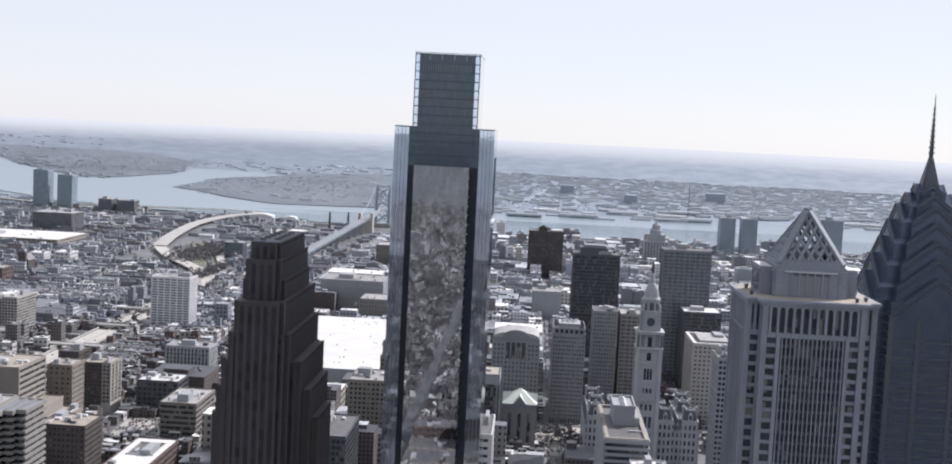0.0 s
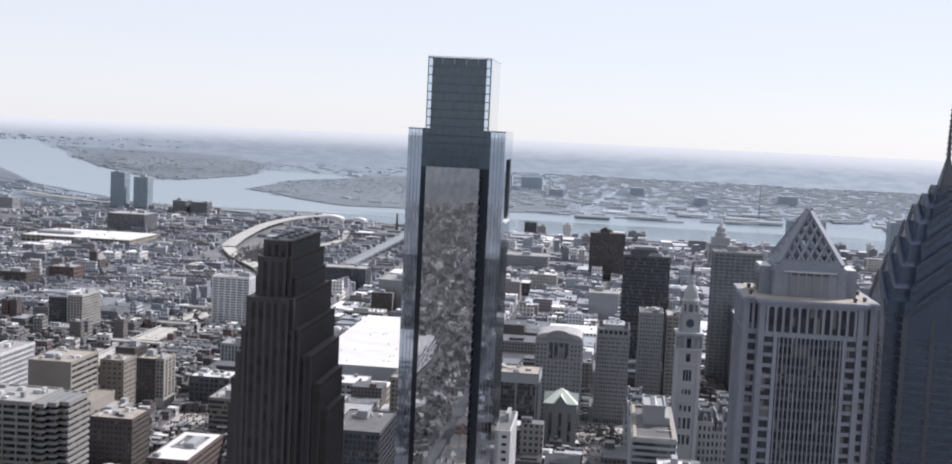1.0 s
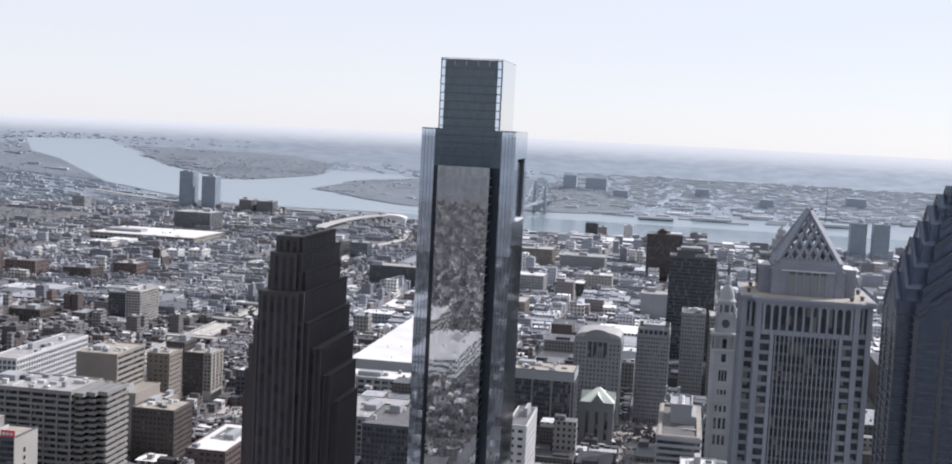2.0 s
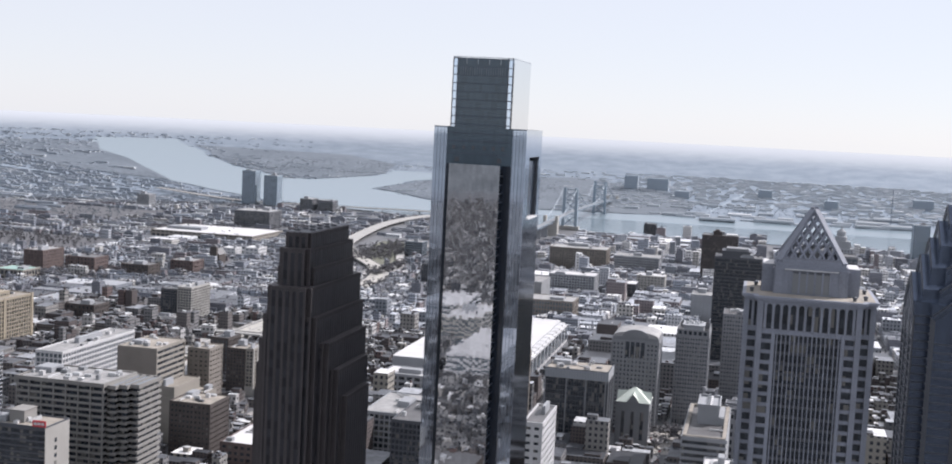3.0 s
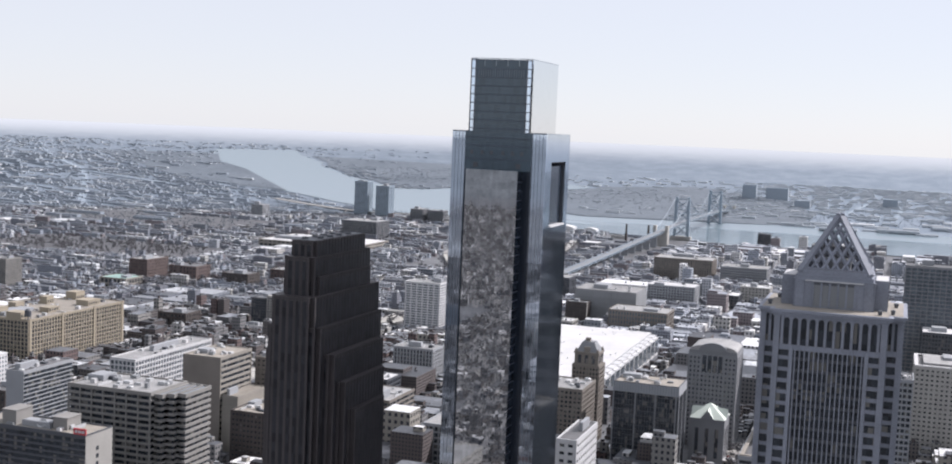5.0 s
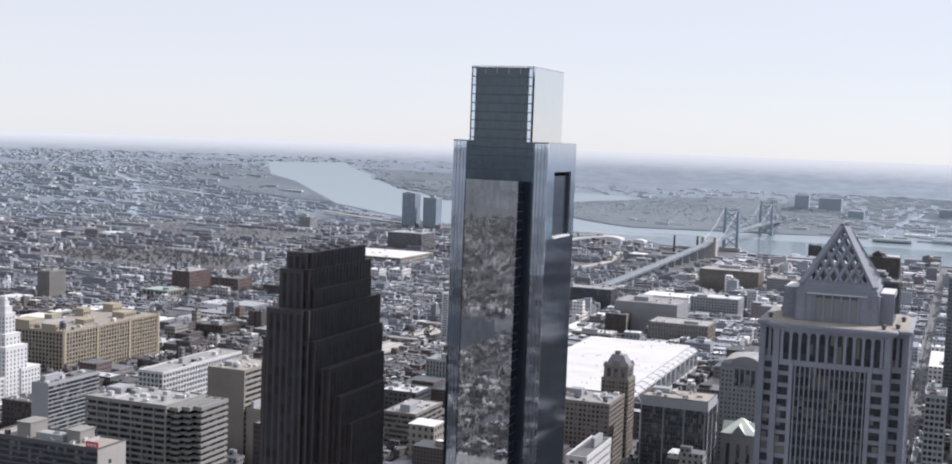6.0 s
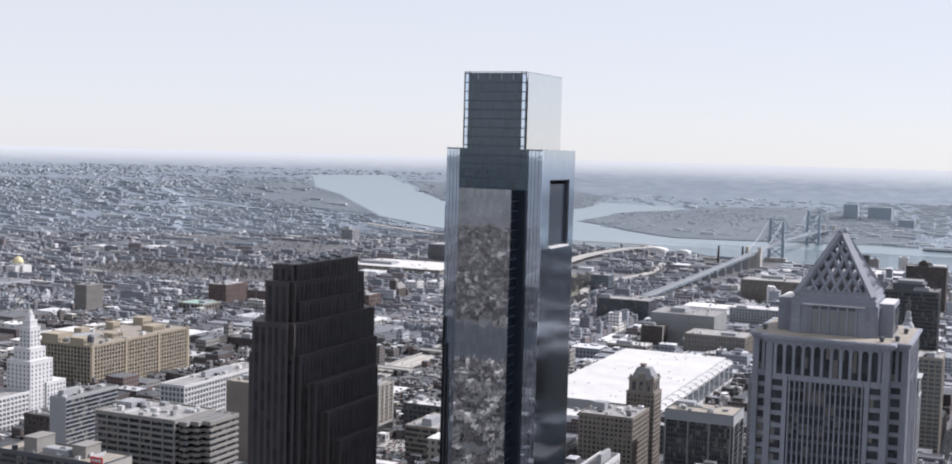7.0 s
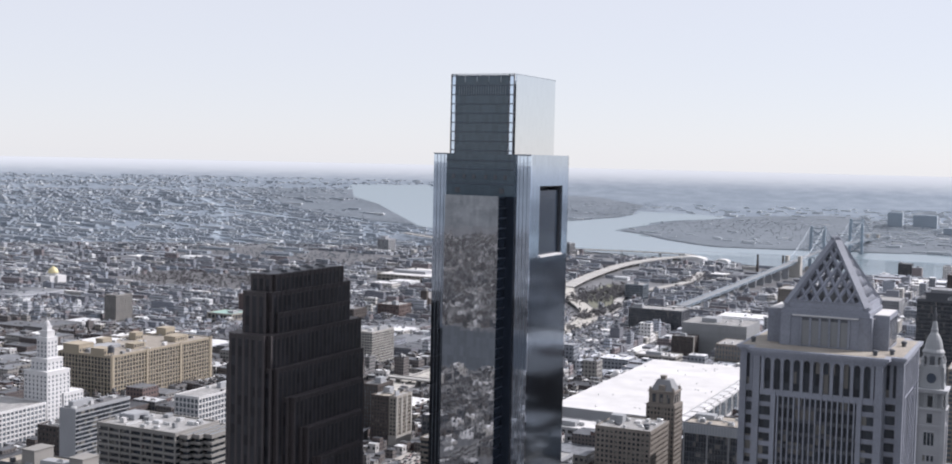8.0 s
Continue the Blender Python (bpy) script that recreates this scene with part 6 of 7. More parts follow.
stepped_church()
domed_office()
arena_roof(-683.6, 2681.9, 60, 40, 13)
arena_roof(-611.5, 2689, 36, 32, 9)
shore_tower(-1930, 3420, 38)
office("shore_block", "grey block standing out on the river bank", -2148.1, -2108.1, 3402.6, 3432.6, 48, FAR_DARK, PANE, 3.6, 1.2, 4, 0.8, roof=ROOF_L, clutter=1)
gold_church(-1548, 1300)

chimney(-471, 2480, 41)
chimney(-458, 2700, 26)
radio_mast(541.8, 3629.1, 105)
for args in ((-447.6, 5071.3, 60, 40, 60), (-328, 5077.6, 95, 40, 52), (146.5, 4948.4, 60, 40, 34), (393.5, 4401.3, 50, 40, 30), (780.4, 4802.4, 80, 50, 36), (-184.5, 4534.9, 60, 40, 28)):
    far_tower(*args)
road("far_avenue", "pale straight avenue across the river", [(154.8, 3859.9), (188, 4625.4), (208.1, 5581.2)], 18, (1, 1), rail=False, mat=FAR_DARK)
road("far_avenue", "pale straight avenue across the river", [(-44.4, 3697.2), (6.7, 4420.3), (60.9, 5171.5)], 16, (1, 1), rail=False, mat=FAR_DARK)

for k in range(14):
    part("end_window", solid("end_window", PANE, (40.1, -3.0, 8 + 4.6 * k, 40.25, -0.6, 10.4 + 4.6 * k)), HOTEL)
part("penthouse", solid("penthouse", BEIGE, (-22, -9, 78.1, -12, 6, 86.5), (-22.4, -9.4, 86.5, -11.6, 6.4, 87)), HOTEL)
part("penthouse", solid("penthouse", BEIGE, (12, -6, 78.1, 22, 7, 85), (11.6, -6.4, 85, 22.4, 7.4, 85.5)), HOTEL)
dish = part("satellite_dish", lathe("satellite_dish", WHITE, [(0.3, 0), (1.6, 0.35), (2.7, 1.1), (3.1, 1.7), (2.9, 1.7), (1.4, 0.6), (0.1, 0.25)], 16), HOTEL, "white satellite dish")
dish.matrix_basis = pose(5, -6, 80.0, 50, 0, 0)
part("dish_post", solid("dish_post", UNIT, (4.7, -6.2, 78.1, 5.3, -5.6, 80.3)), HOTEL)
part("roof_sign", solid("roof_sign", SIGN_RED, (32, -13.5, 78.8, 40.6, -12.9, 82.6)), HOTEL, "red sign panel")
for k in range(3):
    part("sign_bar", solid("sign_bar", WHITE, (33 + 2.4 * k, -13.62, 79.9, 34.8 + 2.4 * k, -13.52, 81.4)), HOTEL)


# ---- convention hall, arched tower, barrel-roofed block ----
def convention_hall():
    x0, x1, y0, y1, h = -232.6, -109.6, 622.8, 941.8, 24
    keep(x0, x1, y0, y1)
    root = thing("convention_hall", "vast low convention hall with a white membrane roof", "convention centre", (x0 + x1) / 2, (y0 + y1) / 2)
    w, d = (x1 - x0) / 2, (y1 - y0) / 2
    part("hall", solid("hall", GREY, (-w, -d, 0, w, d, h)), root)
    n = 11
    for k in range(n):
        a, b = -d + 2 * d * k / n, -d + 2 * d * (k + 1) / n
        v = [(-w, a, h), (w, a, h), (w, b - 0.5, h), (-w, b - 0.5, h), (-w, a, h + 0.5), (w, a, h + 0.5), (w, b - 0.5, h + 1.1), (-w, b - 0.5, h + 1.1)]
        part("roof_panel", mesh_from("roof_panel", v, QUADS, [ROOF_W]), root)
    rnd = random.Random(3)
    me = lathe("roof_vent", UNIT, [(0.6, 0), (0.6, 1.0), (0.9, 1.1), (0.2, 1.6)], 8)
    for k in range(28):
        part("roof_vent", me, root, at=(rnd.uniform(-w + 6, w - 6), rnd.uniform(-d + 6, d - 6), h + 0.7))
    # stepped glazed edge along the sunny side
    for k in range(13):
        y = -d + 6 + k * 24
        part("roof_step", solid("roof_step", WHITE, (w, y, 0, w + 10, y + 20, h - 3), (w, y, h - 3, w + 7, y + 20, h - 1)), root)
        part("step_window", solid("step_window", PANE_L, (w + 9.9, y + 1, 3, w + 10.1, y + 19, h - 5)), root)
    keep(x1, x1 + 14, y0, y1)
    office("loading_block", "low white-roofed annex of the convention hall", -225.5, -160.5, 562.9, 602.9, 18, GREY, PANE, 4.5, 2.6, 8, 2, roof=ROOF_W, clutter=4)


def barrel(name, mat, w, d, rise, n=14):
    """A barrel vault w wide in x and d long in y, its springing at z = 0."""
    v, f = [], []
    for y in (-d / 2, d / 2):
        v += [(-w / 2 * math.cos(math.pi * i / n), y, rise * math.sin(math.pi * i / n)) for i in range(n + 1)]
    f += [(i, i + 1, n + 2 + i, n + 1 + i) for i in range(n)]
    f += [tuple(range(n, -1, -1)), tuple(range(n + 1, 2 * n + 2))]
    return mesh_from(name, v, f, [mat])


def arched_tower():
    keep(-94.6, -62.6, 472, 508)
    root = office("arched_tower", "old tan stone office tower with an arched temple top", -90.6, -66.6, 477.9, 499.9, 66, OLD, PANE, 3.6, 1.5, 3.0, 1.2, roof=ROOF_T, clutter=0)
    part("top_stage", solid("top_stage", OLD, (-10.5, -9.5, 66.2, 10.5, 9.5, 77), (-11.2, -10.2, 76.4, 11.2, 10.2, 77.6)), root)
    for turn in (0, 90, 270):
        for x in (-6, 0, 6):
            part("tall_window", solid("tall_window", PANE, (x - 1.5, -10.7 if turn else -9.75, 68, x + 1.5, -10.45 if turn else -9.45, 75)), root, turn=turn)
    part("steep_roof", prism("steep_roof", DKGREY, [(-9.5, -8.5), (9.5, -8.5), (9.5, 8.5), (-9.5, 8.5)], 77.6, 86, 0.55), root)
    part("roof_lantern", solid("roof_lantern", OLD, (-3, -3, 86, 1, 1, 88.5), (-3.3, -3.3, 88.5, 1.3, 1.3, 89)), root)
    part("dormer", solid("dormer", OLD, (-2.5, -9.2, 77.6, 2.5, -5, 82)), root)
    for sx in (-1, 1):
        for sy in (-1, 1):
            part("turret", lathe("turret", OLD, [(1.3, 77), (1.3, 79), (0.6, 80.2), (0.1, 80.8)], 8), root, at=(sx * 9.5, sy * 8.5, 0))


def barrel_block():
    root = office("arch_top_block", "grey stone tower with an arched gable and barrel roof", 3.8, 45.8, 508.3, 550.3, 80, DKGREY, PANE, 3.8, 2.0, 3.4, 1.9, roof=ROOF_L, clutter=0)
    part("gable_stage", solid("gable_stage", DKGREY, (-20.5, -20.5, 80, 20.5, 20.5, 84)), root)
    part("barrel_roof", barrel("barrel_roof", ROOF_L, 40, 39, 5), root, at=(0, 0.8, 84))
    part("arched_gable", barrel("arched_gable", DKGREY, 24, 2.5, 7), root, at=(0, -20, 84))
    part("arch_window", solid("arch_window", PANE, (-9, -21.3, 66, 9, -21.0, 80)), root)
    for x in (-9, -4.5, 0, 4.5, 9):
        part("arch_mullion", solid("arch_mullion", DKGREY, (x - 0.5, -21.6, 66, x + 0.5, -21.1, 80)), root)


def domed_market():
    keep(5.1, 65.1, 440.8, 485.8)
    root = thing("gabled_hall", "dark old hall with pale copper cross gables", "hall", 31, 465.8)
    part("hall", solid("hall", DKGREY, (-14, -14, 0, 14, 14, 38), (-14.5, -14.5, 36.8, 14.5, 14.5, 38)), root)
    for turn in (0, 90, 180, 270):
        v = [(-14.4, -14.4, 38), (14.4, -14.4, 38), (0, 0, 49), (-5.5, -14.6, 38), (5.5, -14.6, 38), (0, -14.6, 45), (0, -4, 45.6)]
        part("hip", mesh_from("hip", v, [(0, 1, 2), (3, 5, 6), (4, 6, 5)], [PALE_COPPER]), root, turn=turn)
        v = [(-5.3, -14.5, 38), (5.3, -14.5, 38), (0, -14.5, 44.8)]
        part("gable_wall", mesh_from("gable_wall", v, [(0, 1, 2)], [DKGREY]), root, turn=turn)
        for x in (-8, 0, 8):
            part("tall_window", solid("tall_window", PANE, (x - 1.4, -14.15, 6, x + 1.4, -13.95, 30)), root, turn=turn)
    part("finial", lathe("finial", CHAR, [(0.5, 48.6), (0.4, 51), (0.05, 53)], 8), root)


# ---- suspension bridge ----
def bridge():
    line = [(-410, 1650), (-402, 1950), (-385, 2230), (-362, 2490), (-355, 2600), (-343, 3100), (-334, 3350), (-300, 3560), (-190, 3720), (-40, 3800)]
    heights = [5, 12, 25, 40, 46, 46, 40, 34, 24, 12]
    root = thing("suspension_bridge", "blue-grey steel suspension bridge over the river", "bridge", 0, 0)
    deck, rails = [], []
    def at(y):
        for (xa, ya), (xb, yb), ha, hb in zip(line, line[1:], heights, heights[1:]):
            if ya <= y <= yb:
                k = (y - ya) / (yb - ya)
                return xa + (xb - xa) * k, ha + (hb - ha) * k
    ys = list(np.arange(1650, 3801, 30))
    for a, b in zip(ys, ys[1:]):
        (xa, za), (xb, zb) = at(a), at(b)
        part("deck", bars("deck", BRIDGE_DECK, [((xa, a, za), (xb, b, zb), 17, 1.0)]), root)
        rails += [((xa + s, a, za - 2 + u), (xb + s, b, zb - 2 + u), 0.7, 0.7) for s in (-9.5, 9.5) for u in (0, 3.6)]
        rails += [((xa + s, a, za - 2), (xb + s, b, zb + 1.6), 0.5, 0.5) for s in (-9.5, 9.5)]
        keep(xa, xa, a, a, 24)
    part("stiffening_truss", bars("stiffening_truss", BRIDGE_PAINT, rails), root)
    for y in (2600, 3100):
        x, z = at(y)
        t = part("tower", bars("tower", BRIDGE_PAINT, [((x + s, y, 0), (x + s * 0.9, y, 109), 7, 7) for s in (-17, 17)]), root)
        for p, q in ((52, 76), (76, 52), (80, 102), (102, 80), (12, 38), (38, 12), (78, 78), (104, 104), (40, 40)):
            part("cross_brace", bars("cross_brace", BRIDGE_PAINT, [((x - 16, y, p), (x + 16, y, q), 2.4, 2.4)]), t)
        part("pier_base", solid("pier_base", LIME, (x - 26, y - 11, 0, x + 26, y + 11, 10)), t)
    for s in (-17, 17):
        pts = []
        for y in range(2390, 3360, 30):
            x, z = at(y)
            if y < 2600:
                k = (y - 2390) / 210
                h = z + 2 + (108 - z) * k ** 1.6
            elif y > 3100:
                k = (3350 - y) / 250
                h = z + 2 + (108 - z) * max(k, 0) ** 1.6
            else:
                h = 52 + 56 * ((y - 2850) / 250) ** 2
            pts.append((x + s, float(y), h))
        v = [(x + a, y, z + b) for x, y, z in pts for a, b in ((-0.8, 0), (0, -0.8), (0.8, 0), (0, 0.8))]
        f = [(4 * i + a, 4 * i + (a + 1) % 4, 4 * i + 4 + (a + 1) % 4, 4 * i + 4 + a) for i in range(len(pts) - 1) for a in range(4)]
        cable = part("cable", mesh_from("cable", v, f, [BRIDGE_PAINT]), root)
        for p in pts[1:-1]:
            part("hanger", bars("hanger", BRIDGE_PAINT, [(p, (p[0], p[1], at(p[1])[1]), 0.5)]), cable)
    for y in (2400, 3350):
        x, z = at(y)
        part("anchorage", solid("anchorage", LIME, (x - 18, y - 13, 0, x + 18, y + 13, z - 2), (x - 18, y - 9, z - 2, x - 11, y + 9, z + 14), (x + 11, y - 9, z - 2, x + 18, y + 9, z + 14)), root)
    for k, y in enumerate(range(1680, 2380, 60)):
        x, z = at(y)
        part("pier", solid("pier", GREY, (x - 7.5, y - 1.2, 0, x + 7.5, y + 1.2, z - 1.5)), root)


convention_hall()
arched_tower()
barrel_block()
domed_market()
bridge()


# ---- the crowd of ordinary buildings on the street grid ----
def split(x0, x1, y0, y1, size, rnd, out):
    w, d = x1 - x0, y1 - y0
    if max(w, d) <= size * rnd.uniform(0.85, 1.5):
        out.append((x0, x1, y0, y1))
        return
    k = rnd.uniform(0.36, 0.64)
    if w > d:
        split(x0, x0 + w * k, y0, y1, size, rnd, out)
        split(x0 + w * k, x1, y0, y1, size, rnd, out)
    else:
        split(x0, x1, y0, y0 + d * k, size, rnd, out)
        split(x0, x1, y0 + d * k, y1, size, rnd, out)


def crowd():
    rnd = random.Random(11)
    xs = [-215 - 108 * k for k in range(70, 0, -1)] + [-215, -65, 60, 152, 290] + [290 + 118 * k for k in range(1, 40)]
    ys = [540 - 133 * k for k in range(35, 0, -1)] + [540 + 133 * k for k in range(0, 60)]
    lots = []
    for xa, xb in zip(xs, xs[1:]):
        for ya, yb in zip(ys, ys[1:]):
            cx, cy = (xa + xb) / 2, (ya + yb) / 2
            dist = math.hypot(cx - EYE_X, cy - EYE_Y)
            if -1290 < cx < -560 and 3230 < cy < 4700 and rnd.random() < 0.85:
                continue          # the bare low island in the river bend
            if dist > 7600:
                continue
            left = math.degrees(math.atan2(EYE_X - cx, cy - EYE_Y))
            seen = -26 < left < 52
            core = math.hypot(cx - 120, (cy - 450) * 0.8)
            if not seen:
                mirrored = cy < -350 and abs(cx - EYE_X) < 0.7 * abs(cy)
                size = (9 if dist < 900 else 13) if mirrored else 26 if dist < 1000 else 75
                if dist > 3000:
                    continue
            elif cx > -1300 and cy > 3200:
                size = 40
            elif dist > 5200:
                size = 26
            elif dist > 3400:
                size = 15
            elif core < 420:
                size = 30
            elif dist < 1900:
                size = 18
            else:
                size = 14
            got = []
            if seen and dist < 4600:
                u = rnd.random()
                size *= 3.4 if u < 0.14 else 1.9 if u < 0.38 else 1.0
                if cx > -330 and cy > 640:
                    size *= 1.7
            if seen and (dist > 3400 and cx < -1300 or dist > 1900 and cx < -350 and rnd.random() < 0.7):
                # terraces: long rows of houses, broken by gaps
                y, close = ya + 7, dist < 3400
                while y < yb - 16:
                    x, deep = xa + 5, rnd.uniform(8, 12)
                    while x < xb - 14:
                        run = rnd.uniform(9, 55) if close else rnd.uniform(14, 60)
                        got.append((x, min(x + run, xb - 5), y, y + deep))
                        x += run + rnd.uniform(1, 9)
                    y += deep + rnd.uniform(6, 14)
            else:
                split(xa + 7, xb - 7, ya + 7, yb - 7, size, rnd, got)
            big = rnd.random()
            for r in got:
                lots.append((*r, core, dist, seen, big))
    cx = np.array([(a[0] + a[1]) / 2 for a in lots])
    cy = np.array([(a[2] + a[3]) / 2 for a in lots])
    wet = np.zeros(len(lots), bool)
    for ox, oy in ((0, 0), (0, 22), (0, -22), (22, 0), (-22, 0)):
        wet |= inside(RIVER, cx + ox, cy + oy)
    wet |= inside(LEFT_BANK, cx, cy) & (np.sin(cx * 0.013) + np.sin(cy * 0.009) < 1.1)
    x0, x1, y0, y1 = (np.array([a[i] for a in lots]) for i in range(4))
    ground_taken = np.zeros(len(lots), bool)
    for a, b, c, d in KEEP:
        ground_taken |= (x1 > a) & (x0 < b) & (y1 > c) & (y0 < d)
    # lots cut by a road or a larger building still hold what fits beside it
    rest = random.Random(23)
    infill = []
    box_keep = np.array(KEEP)
    for i in np.nonzero(ground_taken & ~wet)[0]:
        xa, xb, ya, yb, core, dist, seen, big = lots[i]
        if dist > 2600 or not seen:
            continue
        pieces = []
        split(xa, xb, ya, yb, 9.0 if dist < 1500 else 11.0, rest, pieces)
        for a, b, c, d in pieces:
            if min(b - a, d - c) > 5 and not ((b > box_keep[:, 0] + 2) & (a < box_keep[:, 1] - 2) & (d > box_keep[:, 2] + 2) & (c < box_keep[:, 3] - 2)).any() and rest.random() < 0.8:
                infill.append((a + 0.4, b - 0.4, c + 0.4, d - 0.4, rest.uniform(4, 9) if rest.random() < 0.8 else rest.uniform(9, 15)))
    wet |= ground_taken
    near, single, tiny = list(infill), [], []
    for i, (xa, xb, ya, yb, core, dist, seen, big) in enumerate(lots):
        if wet[i]:
            continue
        u = rnd.random()
        if core < 420:
            h = rnd.uniform(10, 26) if u < 0.82 else rnd.uniform(26, 44)
        elif core < 900:
            h = rnd.uniform(7, 15) if u < 0.84 else rnd.uniform(15, 30)
        elif xa > -200 and core < 1900:
            h = rnd.uniform(8, 16) if u < 0.82 else rnd.uniform(16, 38)
        else:
            h = rnd.uniform(5, 9) if u < 0.93 else rnd.uniform(9, 18)
        if not seen:
            h = min(h * 1.3, 1.15 * min(xb - xa, yb - ya))
        elif dist > 3400:
            h = rnd.uniform(2.6, 4.4) if u < 0.97 else rnd.uniform(5, 9)
        if rnd.random() < (0.10 if dist < 3000 else (0.22 + 0.6 * max(0.0, min(1.0, (dist - 4800) / 2600))) if xa < -1400 else 0.6):
            continue
        if dist > 3600 and xa < -1400 and math.sin(xa * 0.006 + 1.3 * math.sin(ya * 0.004)) + math.sin(ya * 0.0075 - xa * 0.002) > 0.35 and rnd.random() < 0.75:
            continue        # parks and yards between the houses
        if dist > 6000 and xa < -1300 and rnd.random() < (dist - 6000) / 2200:
            continue        # the houses thin out towards the edge of the town
        if ya > 3900 and xa > -1750 - 0.61 * (ya - 4250) and xa < -600 and rnd.random() < 0.8:
            continue        # the wooded peninsula has few sheds
        if -470 < xa < -385 and 380 < ya < 1500:
            h = min(h, 7.5)        # only low roofs along the sunken expressway
        g = rnd.uniform(0.2, 1.4)
        lot = (xa + g, xb - g, ya + g, yb - rnd.uniform(0.2, 5 if h < 14 else 1.0), h)
        if seen and dist < 1150 and min(xb - xa, yb - ya) > 9:
            single.append((dist, lot))
        else:
            near.append(lot)
            if dist < 2700 and seen:
                a, b = (xb - xa) / 2 - 2.5, (yb - ya) / 2 - 3
                for _ in range(rnd.randint(1, 4) if min(a, b) > 1 else 0):
                    px, py, s, q, t = (xa + xb) / 2 + rnd.uniform(-a, a), (ya + yb) / 2 + rnd.uniform(-b, b), rnd.uniform(0.5, 1.9), rnd.uniform(0.5, 1.9), rnd.uniform(0.8, 2.6)
                    tiny.append((px - s, py - q, h - 0.1, px + s, py + q, h + t))
    single.sort(key=lambda q: q[0])        # the nearest stand as buildings of their own
    near += [lot for _, lot in single[300:]]
    for _, lot in single[:300]:
        city_block(*lot, rnd)
    boxes = []
    for xa, xb, ya, yb, h in near:
        jx, jy = (rnd.uniform(-55, 55), rnd.uniform(-60, 60)) if ya > 3450 and xa > -1300 else (0, 0)
        mx, my, z, k = land((xa + xb) / 2 + jx, (ya + yb) / 2 + jy)
        a, b = (xb - xa) / 2 * k, (yb - ya) / 2 * k
        if h < 9 or rnd.random() < 0.45:
            boxes.append((mx - a, my - b, z - 2, mx + a, my + b, z + h * k))
        else:
            # stepped: a lower rear part, or a roof house
            boxes.append((mx - a, my - b, z - 2, mx + a, my + b, z + h * k))
            s = rnd.uniform(0.2, 0.5)
            px, py = rnd.uniform(-1 + s, 1 - s), rnd.uniform(-1 + s, 1 - s)
            boxes.append((mx + a * (px - s), my + b * (py - s), z + h * k, mx + a * (px + s), my + b * (py + s), z + (h + rnd.uniform(1.5, 4)) * k))
    bx = np.array(boxes + tiny)
    suburb = []
    rs = random.Random(5)
    for _ in range(3600):
        a, r = radians(50 - 30 * (1 - math.sqrt(rs.random()))), 7000 + 5500 * rs.random() ** 1.6
        x, y = EYE_X - r * math.sin(a), EYE_Y + r * math.cos(a)
        if math.sin(x * 0.0031 + 1.7 * math.sin(y * 0.0016)) + math.sin(y * 0.0037 - x * 0.001) > 0.6 and rs.random() < 0.8:
            continue        # open land and woods between the estates
        mx, my, z, k = land(x, y)
        w, d, h = k * rs.uniform(10, 60) / 2, k * rs.uniform(10, 28) / 2, k * (rs.uniform(2.0, 4) if rs.random() < 0.98 else rs.uniform(6, 12))
        suburb.append((x, y, mx - w, my - d, z - 2, mx + w, my + d, z + h))
    dry = ~inside([(x * 1.0, y * 1.0) for x, y in RIVER], np.array([q[0] for q in suburb]), np.array([q[1] for q in suburb]))
    suburb = [q[2:] for q, ok in zip(suburb, dry) if ok]
    for _ in range(260):
        a, r = radians(49 - 26 * (1 - math.sqrt(rs.random()))), rs.uniform(3000, 7600)
        x, y = EYE_X - r * math.sin(a), EYE_Y + r * math.cos(a)
        mx, my, z, k = land(x, y)
        if not inside(RIVER, np.array([x - 60, x, x + 60]), np.array([y, y, y])).any():
            suburb.append((mx - k * rs.uniform(15, 70), my - 9 * k, z - 1, mx + k * rs.uniform(15, 70), my + 9 * k, z + k * rs.uniform(5, 8)))
    count = len(bx)
    bx = np.concatenate([bx, np.array(suburb)])
    distant = np.arange(len(bx)) >= count
    out = np.hypot(bx[:, 0] - EYE_X, bx[:, 1] - EYE_Y)
    far = (out > 3550) | ((bx[:, 1] > 3000) & (bx[:, 0] > -1300))
    side = np.degrees(np.arctan2(EYE_X - bx[:, 0], bx[:, 1] - EYE_Y))
    west = ((side < -28) | (side > 54)) & ~far & ~distant
    far |= west | distant
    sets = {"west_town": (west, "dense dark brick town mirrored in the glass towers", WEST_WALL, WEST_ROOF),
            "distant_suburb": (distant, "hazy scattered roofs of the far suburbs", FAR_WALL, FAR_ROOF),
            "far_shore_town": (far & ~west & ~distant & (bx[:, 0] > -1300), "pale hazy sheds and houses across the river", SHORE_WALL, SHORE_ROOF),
            "far_town": (far & ~west & ~distant & (bx[:, 0] <= -1300), "haze-pale distant houses and sheds on flat land", FAR_WALL, FAR_ROOF),
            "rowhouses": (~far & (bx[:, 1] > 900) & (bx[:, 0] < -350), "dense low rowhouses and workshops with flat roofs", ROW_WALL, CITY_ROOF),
            "downtown_blocks": (~far & (bx[:, 1] > 900) & (bx[:, 0] >= -350), "close-packed old downtown buildings with haze-paled flat roofs", DOWNTOWN_WALL, ROW_ROOF),
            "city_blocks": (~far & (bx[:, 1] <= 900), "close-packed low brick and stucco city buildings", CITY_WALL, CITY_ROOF)}
